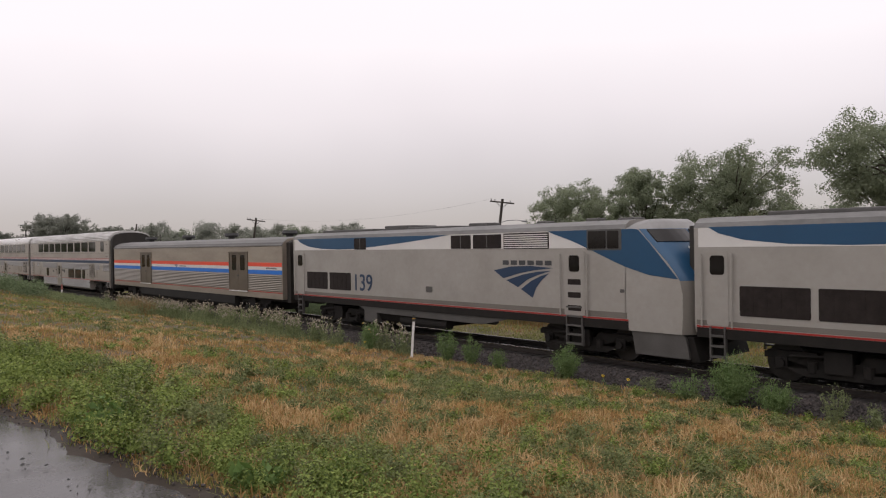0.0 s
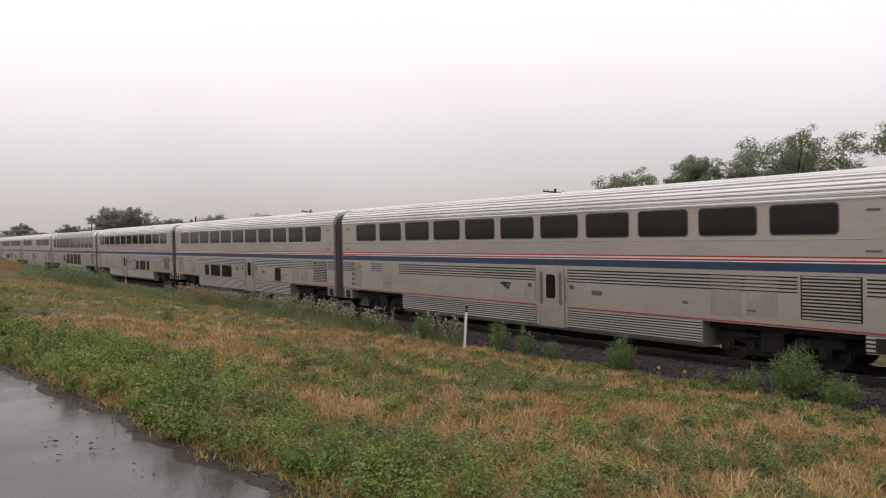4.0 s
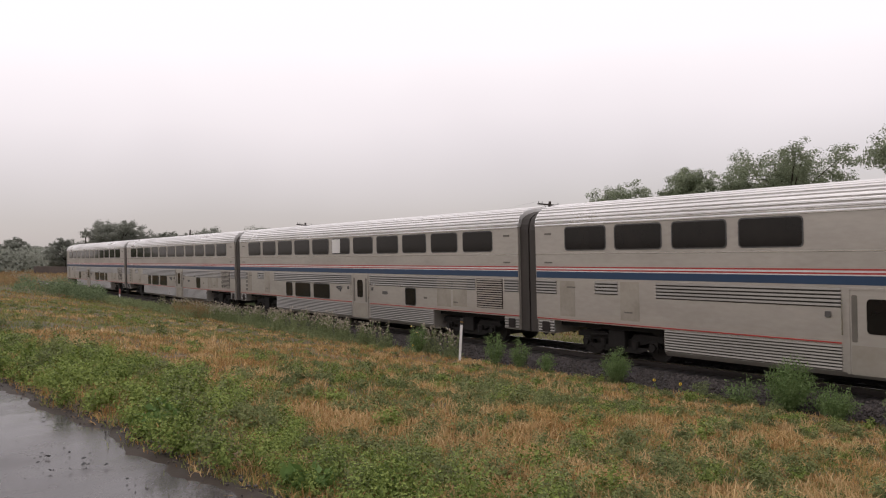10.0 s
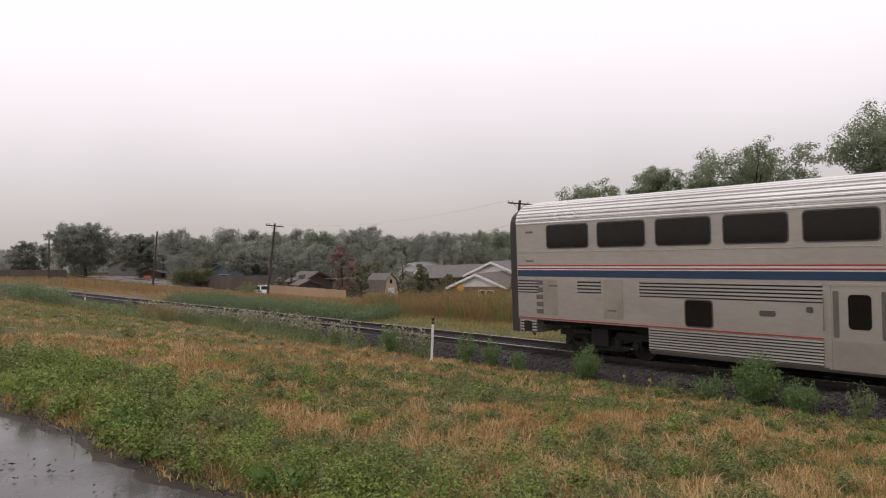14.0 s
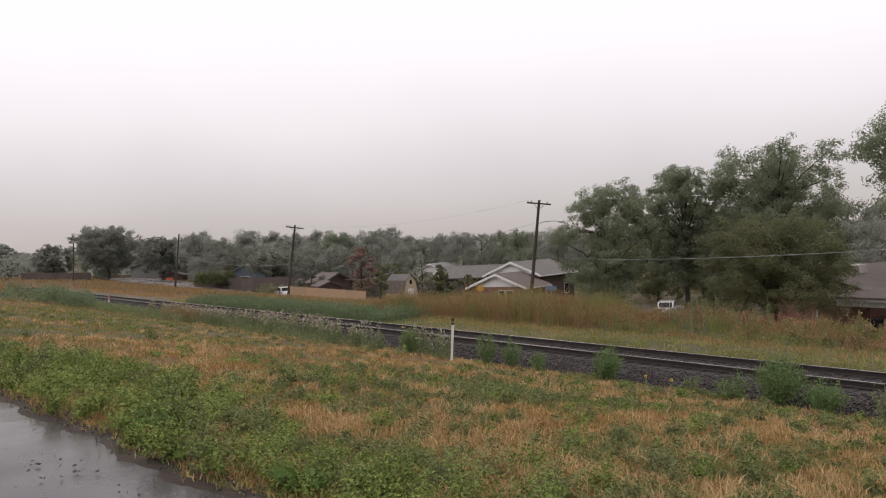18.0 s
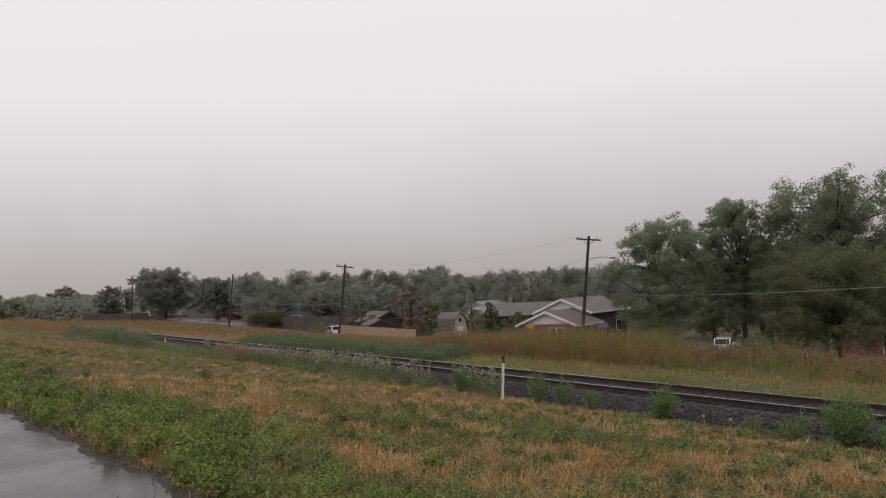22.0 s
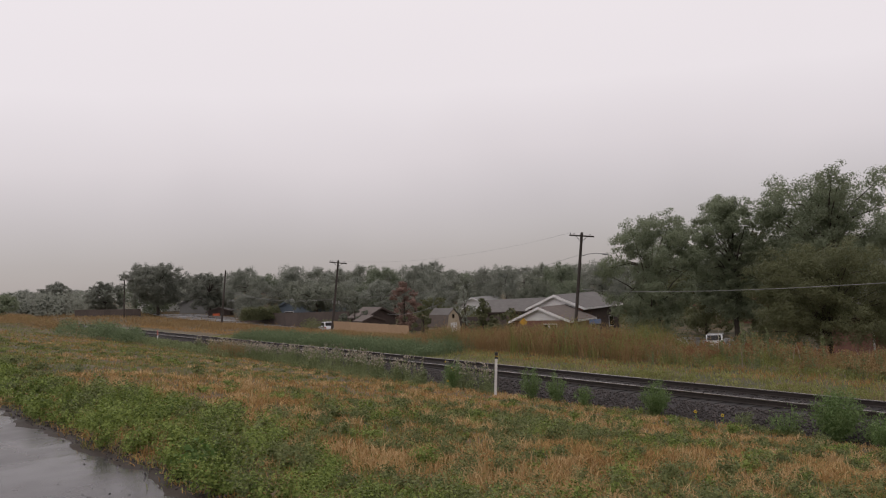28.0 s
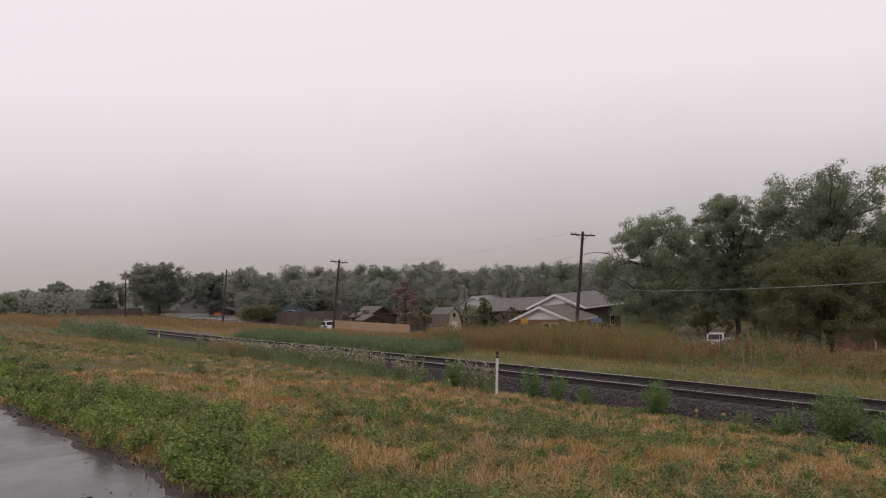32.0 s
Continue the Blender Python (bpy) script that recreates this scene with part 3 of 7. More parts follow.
def window(parent, x0, x1, z0, z1, half, s, r=0.11, name="window", split=0.0):
    bm = bmesh.new()
    plate(bm, rounded(x0 - 0.035, x1 + 0.035, z0 - 0.035, z1 + 0.035, r + 0.02), s, half, 0.010)
    w = part(name, bm, M_GASKET, parent, "dark tinted window in a black rubber gasket")
    g = bmesh.new()
    plate(g, rounded(x0, x1, z0, z1, r), s, half, 0.016)
    part("pane", g, M_GLASS, w)
    if split:
        h = bmesh.new()
        plate(h, rounded(x0 + 0.02, x0 + split, z0 + 0.02, z1 - 0.02, 0.03), s, half, 0.022)
        part("blind", h, M_STEEL if z0 < 2 else M_WHITE, w, "pale panel over half of the window")
    return w


def vent(parent, x0, x1, z0, z1, half, s, slats=13):
    bm = bmesh.new()
    plate(bm, [(x0, z0), (x1, z0), (x1, z1), (x0, z1)], s, half, 0.006)
    v = part("louvre", bm, M_GRILLE, parent, "slatted metal air louvre")
    sl = bmesh.new()
    step = (z1 - z0) / slats
    for i in range(slats):
        z = z0 + step * (i + 0.3)
        plate(sl, [(x0 + 0.04, z), (x1 - 0.04, z), (x1 - 0.04, z + step * 0.5), (x0 + 0.04, z + step * 0.5)], s, half, 0.024)
    part("slats", sl, M_STEEL, v)
    return v


def travel_mark(parent, x, z, size, half, s, mat, name="emblem"):
    """A fan of three curved bands that sweep down from one end and meet at the other's foot."""
    bm = bmesh.new()
    bands = [((-0.5, 0.20), (-0.2, 0.29), (0.12, 0.31), (0.5, 0.27), (0.2, 0.22), (-0.05, 0.15), (-0.33, 0.03)),
             ((-0.28, -0.01), (0.0, 0.12), (0.25, 0.19), (0.46, 0.215), (0.25, 0.12), (0.08, 0.02), (-0.08, -0.15)),
             ((-0.03, -0.19), (0.14, -0.01), (0.28, 0.09), (0.42, 0.155), (0.30, 0.0), (0.22, -0.15), (0.16, -0.36))]
    for band in bands:
        pts = [(x + size * a, z + size * b * 0.58) for a, b in band][::-1]
        plate(bm, pts if s < 0 else [(2 * x - a, b) for a, b in pts][::-1], s, half, 0.012)
    return part(name, bm, mat, parent, "fan of three curved painted bands")


def door(parent, x0, x1, z0, z1, half, s, mat):
    bm = bmesh.new()
    plate(bm, rounded(x0, x1, z0, z1, 0.05), s, half, 0.022)
    d = part("door", bm, mat, parent, "steel side door with a narrow window")
    mid, w = (x0 + x1) / 2, (x1 - x0)
    fr = bmesh.new()
    for a, b in ((x0 - 0.07, x0), (x1, x1 + 0.07)):
        plate(fr, [(a, z0), (b, z0), (b, z1 + 0.04), (a, z1 + 0.04)], s, half, 0.04)
    plate(fr, [(x0 - 0.07, z1), (x1 + 0.07, z1), (x1 + 0.07, z1 + 0.05), (x0 - 0.07, z1 + 0.05)], s, half, 0.038)
    part("door_frame", fr, M_STEEL, d)
    g = bmesh.new()
    plate(g, rounded(mid - w * 0.2, mid + w * 0.2, z1 - 1.0, z1 - 0.2, 0.1), s, half, 0.034)
    part("door_pane", g, M_GLASS, d)
    rm = bmesh.new()
    plate(rm, rounded(mid - w * 0.27, mid + w * 0.27, z1 - 1.08, z1 - 0.12, 0.13), s, half, 0.028)
    part("pane_rim", rm, M_STEEL, d, "dull steel rim")
    # flat dark strips paint the shade of the grab-rail recesses
    for a in (x0 + 0.04, x1 - 0.17):
        rc = bmesh.new()
        plate(rc, rounded(a, a + 0.13, z0 + 0.75, z1 - 0.12, 0.04), s, half, 0.027)
        part("handhold_shade", rc, M_STEP, d, "flat strip coloured as the shade of a grab-rail recess")
    kp = bmesh.new()
    plate(kp, rounded(x0 + 0.03, x1 - 0.03, z0 + 0.03, z0 + 0.68, 0.03), s, half, 0.0265)
    part("kick_plate", kp, M_HATCH, d, "dull lower door panel")
    for hx in (x0 - 0.16, x1 + 0.16):
        hb = bmesh.new()
        tube(hb, (hx, s * (half + 0.06), z0 + 0.9), (hx, s * (half + 0.06), z1 - 0.25), 0.014, seg=6)
        part("grab_rail", hb, M_TRIM, d)
    return d


HALF = 1.55
ROOFLINE = [(1.545, 4.24), (1.51, 4.45), (1.41, 4.64), (1.19, 4.79), (0.82, 4.89), (0.4, 4.935)]


def shell(z0, half=HALF, roof=ROOFLINE):
    right = [(half, z0)] + [(a, b) for a, b in roof] + [(0.0, roof[-1][1] + 0.015)]
    return right + [(-a, b) for a, b in right[-2::-1]]


PITCH_W = 2.056


def bilevel(style):
    """A two-deck stainless passenger car of one of the styles: coach, coach_turned, sleeper, crew, lounge, diner."""
    label = {"lounge": "bilevel stainless lounge car with tall windows and curved roof glass",
             "diner": "bilevel stainless dining car with a blank wall between its windows",
             "crew": "bilevel stainless sleeper with a low end coupling door",
             "sleeper": "bilevel stainless sleeping car with blue and red stripes"}.get(style, "bilevel stainless coach with blue and red stripes")
    car = tagged(new("passenger_car"), label, "train car", group="cars of the train")
    body = bmesh.new()
    prof = [(HALF, 1.08), (HALF, 4.24), (1.3, 4.24), (-1.3, 4.24), (-HALF, 4.24), (-HALF, 1.08)]
    extrude(body, prof, -12.5, 12.5)
    part("body", body, M_STEEL, car)
    lounge = style == "lounge"
    roof = bmesh.new()
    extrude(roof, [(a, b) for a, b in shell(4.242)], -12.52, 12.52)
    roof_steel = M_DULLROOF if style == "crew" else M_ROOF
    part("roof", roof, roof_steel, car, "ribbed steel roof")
    # roof ribs and gutter
    if not lounge:
        for s in (-1, 1):
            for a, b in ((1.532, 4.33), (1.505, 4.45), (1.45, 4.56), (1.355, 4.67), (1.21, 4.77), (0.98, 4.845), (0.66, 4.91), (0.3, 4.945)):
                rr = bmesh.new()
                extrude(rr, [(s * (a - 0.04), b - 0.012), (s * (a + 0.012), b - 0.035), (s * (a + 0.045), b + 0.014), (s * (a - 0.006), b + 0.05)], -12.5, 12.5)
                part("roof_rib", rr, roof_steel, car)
    for s in (-1, 1):
        for z in (4.22, 4.30):
            gt = bmesh.new()
            extrude(gt, [(s * 1.545, z - 0.018), (s * 1.575, z - 0.01), (s * 1.575, z + 0.01), (s * 1.545, z + 0.018)], -12.5, 12.5)
            part("gutter", gt, M_TRIM, car)
        gt = bmesh.new()
        extrude(gt, [(s * HALF, 3.27), (s * (HALF + 0.012), 3.275), (s * (HALF + 0.012), 3.295), (s * HALF, 3.30)], -12.5, 12.5)
        part("belt_rail", gt, M_TRIM, car)
    # lower body between the trucks
    sk = bmesh.new()
    extrude(sk, [(HALF - 0.01, 1.079), (HALF - 0.01, 0.45), (HALF - 0.12, 0.33), (-HALF + 0.12, 0.33), (-HALF + 0.01, 0.45), (-HALF + 0.01, 1.079)], -7.35, 7.45)
    part("lower_body", sk, M_STEEL, car)
    # stripes
    for z0, z1, mat, nm in ((2.49, 2.70, M_BLUE, "blue_stripe"), (2.703, 2.73, M_WHITE, "white_stripe"), (2.733, 2.773, M_RED, "red_stripe"),
                            (2.776, 2.822, M_WHITE, "white_stripe"), (2.825, 2.866, M_RED, "red_stripe")):
        st = bmesh.new()
        for s in (-1, 1):
            plate(st, [(-12.48, z0), (12.48, z0), (12.48, z1), (-12.48, z1)], s, HALF, 0.005)
        part(nm, st, mat, car)
    turned = style in ("coach_turned", "sleeper", "crew", "lounge_turned")
    doors = {"coach": (1.15, 2.4), "coach_turned": (-2.3, -1.05), "crew": (-2.15, -1.0), "sleeper": (-2.3, -0.97), "upper": (1.12, 2.2), "lounge": (-4.7, -3.5), "diner": (-2.2, -0.95)}[style]
    wide = {"coach": [(-4.94, -3.27), (-2.85, -1.2)], "coach_turned": [(1.32, 2.95), (3.36, 5.02)], "crew": [(1.28, 3.0), (3.35, 5.02)],
            "sleeper": [(1.35, 2.95), (3.37, 5.02)], "upper": [], "lounge": [(-2.83, -1.18), (-0.78, 0.89), (1.32, 2.99), (3.40, 5.06)], "diner": []}[style]
    narrow = {"coach": [(-6.07, -5.36), (5.47, 6.2)], "coach_turned": [(-6.13, -5.35), (5.44, 6.21)], "crew": [(-6.14, -5.35), (5.44, 6.19)], "sleeper": [(5.46, 6.2)],
              "upper": [], "lounge": [], "diner": []}[style]
    upper = {"crew": [i for i in range(1, 10)], "lounge": list(range(11)), "diner": [0, 1, 2, 3, 6, 7, 8, 9, 10]}.get(style, list(range(11)))
    # fluting: a band under the blue stripe, and the lower body
    gap0, gap1 = doors[0] - 0.2, doors[1] + 0.2
    if style == "lounge":
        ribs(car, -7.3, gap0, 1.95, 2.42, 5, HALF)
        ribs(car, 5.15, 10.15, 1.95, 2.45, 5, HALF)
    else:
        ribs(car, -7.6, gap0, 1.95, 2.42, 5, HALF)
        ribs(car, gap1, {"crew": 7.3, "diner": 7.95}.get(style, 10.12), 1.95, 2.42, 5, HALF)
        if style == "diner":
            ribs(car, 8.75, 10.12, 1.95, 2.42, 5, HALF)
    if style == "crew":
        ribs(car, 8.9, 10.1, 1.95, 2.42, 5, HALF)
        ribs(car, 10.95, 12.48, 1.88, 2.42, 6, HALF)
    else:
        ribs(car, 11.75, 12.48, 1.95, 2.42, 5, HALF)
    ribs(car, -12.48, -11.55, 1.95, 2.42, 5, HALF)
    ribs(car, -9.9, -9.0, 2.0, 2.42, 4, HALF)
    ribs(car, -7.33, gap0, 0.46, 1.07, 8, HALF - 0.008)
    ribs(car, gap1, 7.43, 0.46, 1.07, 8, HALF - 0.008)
    ribs(car, 11.7, 12.45, 0.66, 1.05, 4, HALF - 0.03)
    ribs(car, -12.45, -11.7, 0.66, 1.05, 4, HALF - 0.03)
    for a, b in ((11.7, 12.48), (-12.48, -11.7)):
        en = bmesh.new()
        box(en, a, b, -HALF + 0.035, HALF - 0.035, 0.64, 1.078)
        part("end_step", en, M_STEEL, car)
        for s in (-1, 1):
            mid = (a + b) / 2
            # no opening here: a dark plate paints the shade inside the step
            wl = bmesh.new()
            plate(wl, rounded(mid - 0.17, mid + 0.17, 0.7, 1.02, 0.03), s, HALF, -0.004, 0.05)
            part("step_well_shade", wl, M_GRILLE, car, "flat dark plate for the shade in a step well")
    rs = bmesh.new()
    for s in (-1, 1):
        for a, b in ((-12.48, gap0), (gap1, 12.48)):
            plate(rs, [(a, 1.112), (b, 1.112), (b, 1.142), (a, 1.142)], s, HALF, 0.02)
    part("sill_stripe", rs, M_RED, car, "thin red stripe along the sill")
    for s in (-1, 1):
        for i in upper:
            c = -10.28 + i * PITCH_W
            blind = 0.8 if (style == "coach" and i == 5 and len(BLINDS) == 1) else 0.0
            if lounge:
                window(car, c - 0.83, c + 0.83, 3.10, 4.10, HALF, s, 0.06)
            else:
                window(car, c - 0.83, c + 0.83, 3.42, 4.13, HALF, s, 0.1, split=blind)
        if style == "crew":
            window(car, 10.45, 11.2, 3.42, 4.13, HALF, s, 0.08)
        for a, b in wide:
            z0, z1 = (1.2, 2.27) if lounge else (1.21, 1.9)
            window(car, a, b, z0, z1, HALF, s, 0.09, split=0.8 if (style == "sleeper" and a < 2) else 0.0)
        for a, b in narrow:
            window(car, a, b, 1.21, 1.9, HALF, s, 0.09)
        door(car, doors[0], doors[1], 0.42, 2.38, HALF, s, M_STEEL)
        # equipment doors, hatches and small fittings on the end panels
        for a, b, z0, z1 in ((-11.4, -10.75, 1.25, 2.4), (-8.9, -8.2, 1.25, 2.42), (7.7, 8.6, 1.25, 2.42), (8.75, 9.6, 1.3, 2.4)):
            ht = bmesh.new()
            plate(ht, rounded(a, b, z0, z1, 0.03), s, HALF, 0.006)
            part("hatch", ht, M_HATCH, car)
        for x, z, w, h in ((-10.9, 2.2, 0.35, 0.05), (-8.6, 1.5, 0.3, 0.04), (8.9, 1.45, 0.25, 0.05), (6.9, 1.55, 0.2, 0.08), (-11.9, 3.95, 0.3, 0.06), (11.9, 3.95, 0.3, 0.06), (-11.9, 3.0, 0.35, 0.05), (11.9, 3.0, 0.35, 0.05)):
            fit = bmesh.new()
            plate(fit, rounded(x - w / 2, x + w / 2, z - h / 2, z + h / 2, 0.018), s, HALF, 0.02)
            part("fitting", fit, M_STEP, car)
        # climbing steps are flat plates, their recess shade is the dark colour
        lx, rungs, lw, lh = (8.3, 4, 0.32, 0.20) if style == "diner" else (-11.5, 5, 0.15, 0.15)
        for k in range(rungs):
            z = 1.28 + k * (0.29 if style == "diner" else 0.235)
            lad = bmesh.new()
            plate(lad, rounded(lx - lw, lx + lw, z, z + lh, 0.025), s, HALF, 0.012)
            part("ladder_step_shade", lad, M_STEP, car, "flat plate coloured as the shade of a climbing step")
        for x in (doors[0] - 0.5, doors[1] + 0.4):
            sm = bmesh.new()
            plate(sm, rounded(x - 0.07, x + 0.07, 1.72, 1.86, 0.03), s, HALF, 0.035)
            part("marker_box", sm, M_LOCOGREY, car)
        sm = bmesh.new()
        vx = doors[0] - 1.75 if turned else doors[1] + 1.25
        plate(sm, rounded(vx, vx + 0.42, 1.58, 1.72, 0.05), s, HALF, 0.014)
        part("marker_box", sm, M_LOCOGREY, car)
        if style == "crew":
            vent(car, 7.4, 8.8, 1.35, 2.38, HALF, s)
        else:
            vent(car, 10.2, 11.65, 1.32, 2.4, HALF, s)
        ex = {"coach": -0.2, "coach_turned": -0.35, "crew": -0.1, "sleeper": 0.15, "upper": -0.6, "lounge": -6.3, "diner": -0.2}[style]
        travel_mark(car, ex, 1.72, 0.72, HALF, s, M_INK)
        if style == "upper":
            for a, b in ((-5.2, -4.6), (-2.9, -1.25), (-0.9, 0.4)):
                pl = bmesh.new()
                plate(pl, rounded(a, b, 1.25, 1.86, 0.05), s, HALF, 0.012)
                part("cover_plate", pl, M_STEEL, car, "steel plate over a closed window")
    if lounge:
        for i in range(11):
            c = -10.28 + i * PITCH_W
            for s in (-1, 1):
                gl = bmesh.new()
                arc = [(1.555, 4.34), (1.525, 4.46), (1.43, 4.655), (1.21, 4.81), (0.97, 4.87), (0.96, 4.84), (1.18, 4.77), (1.38, 4.62), (1.49, 4.45), (1.52, 4.34)]
                extrude(gl, [(s * a, b) for a, b in arc], c - 0.86, c + 0.86)
                part("roof_pane", gl, M_ROOFGLASS, car, "curved roof window")
    for s in (-1, 1):
        e = bmesh.new()
        x0, x1 = (12.5, 12.9) if s > 0 else (-12.9, -12.5)
        low = 0.62
        extrude(e, [(a * 0.93, low if b < 2 else b - 0.12) for a, b in shell(1.0)], x0, x1)
        # lit tone between bilevels, darker tone at the baggage car end
        part("end_curtain", e, M_CURTAIN if style != "crew" or s < 0 else M_BLACK, car, "black rubber end diaphragm with its lighting in the tone")
        cp = bmesh.new()
        box(cp, s * 12.3, s * 12.98, -0.14, 0.14, 0.72, 0.98, 0.03)
        part("coupler", cp, M_UNDER, car)
        for y in (-0.6, 0.6):
            ho = bmesh.new()
            tube(ho, (s * 12.4, y, 0.75), (s * 12.75, y * 0.9, 0.42), 0.035, seg=6)
            tube(ho, (s * 12.75, y * 0.9, 0.42), (s * 12.95, y * 0.8, 0.55), 0.035, seg=6)
            part("hose", ho, M_TYRE, car)
    ub = bmesh.new()
    box(ub, -12.3, 12.3, -1.2, 1.2, 0.9, 1.076)
    part("underframe", ub, M_UNDER, car)
    truck(car, -9.3)
    truck(car, 9.3)
    return car


BLINDS = []


def letters(text, size, parent, mat, x, z, half, s, name="lettering", stretch=1.0):
    cu = bpy.data.curves.new("text", "FONT")
    cu.body, cu.size, cu.extrude, cu.offset = text, size, 0.004, 0.006
    ob = new("text", cu)
    bpy.context.view_layer.update()
    me = bpy.data.meshes.new_from_object(ob.evaluated_get(bpy.context.evaluated_depsgraph_get()))
    bpy.data.objects.remove(ob)
    me.transform(Matrix.Diagonal((stretch, 1, 1, 1)))
    me.transform(pose(x, s * (half + 0.012), z, 90, 0, 0 if s < 0 else 180))
    o = finish(new(name, me), mat)
    o.parent = parent
    return o


def bars(parent, x0, x1, z0, z1, count, half, s, mat, name="lettering"):
    """Unreadable or brand lettering as plain bars."""
    bm = bmesh.new()
    step = (x1 - x0) / count
    for i in range(count):
        a = x0 + i * step
        plate(bm, [(a, z0), (a + step * 0.72, z0), (a + step * 0.72, z1), (a, z1)], s, half, 0.011)
    return part(name, bm, mat, parent, "row of plain painted bars")


def locomotive(numbered):
    """Streamlined diesel: monocoque body with a sloped nose, origin amidships."""
    loco = tagged(new("locomotive"), "silver streamlined diesel locomotive with blue swept paint", "locomotive", group="cars of the train")
    W2 = 1.5
    C = 10.7  # rear coupling to middle

    def ring(top, bottom, half, shoulder, belt=3.35):
        pts = [(half * 0.97, bottom), (half, bottom + 0.15), (half, belt), (half, top - shoulder), (half * 0.97, top - shoulder * 0.55), (half * 0.82, top - shoulder * 0.12), (half * 0.5, top)]
        return pts + [(-a, b) for a, b in pts[::-1]]
    secs = [(-10.2, ring(4.16, 1.12, W2, 0.28)), (7.4, ring(4.2, 1.12, W2, 0.28)), (8.72, ring(4.2, 1.12, W2, 0.28))]
    bm = bmesh.new()
    rings = [[bm.verts.new((x, a, b)) for a, b in r] for x, r in secs]
    for r0, r1 in zip(rings, rings[1:]):
        for i in range(len(r0)):
            j = (i + 1) % len(r0)
            bm.faces.new((r0[i], r0[j], r1[j], r1[i]))
    bm.faces.new(rings[0][::-1])
    bm.faces.new(rings[-1])
    bmesh.ops.recalc_face_normals(bm, faces=bm.faces)
    for f in bm.faces:
        c = f.calc_center_median()
        if c.z > 3.93:
            f.material_index = 2 if f.normal.z < 0.93 else 1
    part("body", bm, [M_LOCO, M_LOCOROOF, M_LOCOEDGE], loco)
    # raked nose: one curved face from the cab roof down to the pilot, bulging forward at the middle
    rake = [(8.7, 4.22), (8.9, 4.19), (9.06, 4.08), (9.18, 3.90), (9.56, 3.50), (10.08, 2.97), (10.36, 2.62), (10.46, 2.46), (10.54, 2.1), (10.54, 1.5), (10.5, 1.0)]
    across = [-1.5 + 0.25 * k for k in range(13)]

    def on_nose(px, y, z, lift=0.0):
        return Vector((px + 0.56 * (1 - abs(y / 1.5) ** 2.7) + lift * 0.7, y, min(z, 4.2 - 0.3 * abs(y / 1.5) ** 5) + lift * 0.7))

    nb = bmesh.new()
    grid = [[nb.verts.new(on_nose(px, y, z)) for y in across] for px, z in rake]
    for k, (g0, g1) in enumerate(zip(grid, grid[1:])):
        for m in range(12):
            f = nb.faces.new((g0[m], g0[m + 1], g1[m + 1], g1[m]))
            f.material_index = 0 if k < 3 else 1 if k < 7 else 2
            f.smooth = True
    for col in (0, 12):
        low = nb.verts.new((8.7, across[col], 1.0))
        f = nb.faces.new([row[col] for row in grid] + [low])
        f.material_index = 3
    bmesh.ops.recalc_face_normals(nb, faces=nb.faces)
    part("nose", nb, [M_LOCODOME, M_LOCOBLUE, M_DIRTY, M_LOCO], loco, "blue raked nose under a silver cab roof")
    for s in (-1, 1):
        pw = bmesh.new()
        plate(pw, [(u - C, z) for u, z in ((0.62, 3.37), (16.9, 3.37), (18.3, 3.37), (18.3, 3.9), (0.62, 3.87))], s, W2, 0.004)
        part("pale_band", pw, M_LOCOWHITE, loco)
        pb = bmesh.new()
        plate(pb, [(u - C, z) for u, z in ((0.9, 3.89), (1.2, 3.72), (1.9, 3.54), (3.0, 3.43), (4.4, 3.39), (5.6, 3.41), (7.2, 3.5), (9.0, 3.63), (10.6, 3.76), (11.8, 3.89))], s, W2, 0.008)
        part("blue_sweep", pb, M_LOCOBLUE, loco)
        pc = bmesh.new()
        plate(pc, [(u - C, z) for u, z in ((16.5, 3.91), (16.7, 3.83), (17.5, 3.58), (18.3, 3.27), (19.0, 2.98), (19.42, 2.82), (20.2, 2.6), (21.12, 2.5), (20.24, 3.49), (19.86, 3.88), (19.7, 3.91))], s, W2, 0.009)
        part("blue_sweep", pc, M_LOCOBLUE, loco)
        sl = bmesh.new()
        plate(sl, [(u - C, z) for u, z in ((0.55, 1.31), (19.5, 1.31), (19.5, 1.262), (0.55, 1.262))], s, W2, 0.006)
        part("sill_stripe", sl, M_RED, loco, "thin red stripe along the sill")
        gs = bmesh.new()
        plate(gs, [(u - C, z) for u, z in ((0.55, 1.255), (19.5, 1.255), (19.5, 1.0), (0.55, 1.0))], s, W2, 0.006)
        part("sill", gs, M_UNDER, loco)
        dg = bmesh.new()
        plate(dg, [(u - C, z) for u, z in ((0.55, 1.325), (19.45, 1.325), (19.45, 1.50), (14.0, 1.48), (0.55, 1.45))], s, W2, 0.003)
        part("grime_band", dg, M_DIRTY, loco, "band of road grime above the sill")
        for a, b, z0, z1 in ((5.65, 6.53, 3.38, 3.86), (11.88, 12.93, 3.38, 3.86), (13.05, 14.44, 3.38, 3.86)):
            g = bmesh.new()
            plate(g, rounded(a - C, b - C, z0, z1, 0.03), s, W2, 0.013)
            sc = part("side_screen", g, M_GRILLE, loco, "dark upper side screen")
            br = bmesh.new()
            plate(br, [((a + b) / 2 - 0.02 - C, z0), ((a + b) / 2 + 0.02 - C, z0), ((a + b) / 2 + 0.02 - C, z1), ((a + b) / 2 - 0.02 - C, z1)], s, W2, 0.02)
            part("bar", br, M_LOCOGREY, sc)
        for a, b in ((1.75, 3.5), (3.68, 5.35)):
            g = bmesh.new()
            plate(g, rounded(a - C, b - C, 1.62, 2.38, 0.04), s, W2, 0.012)
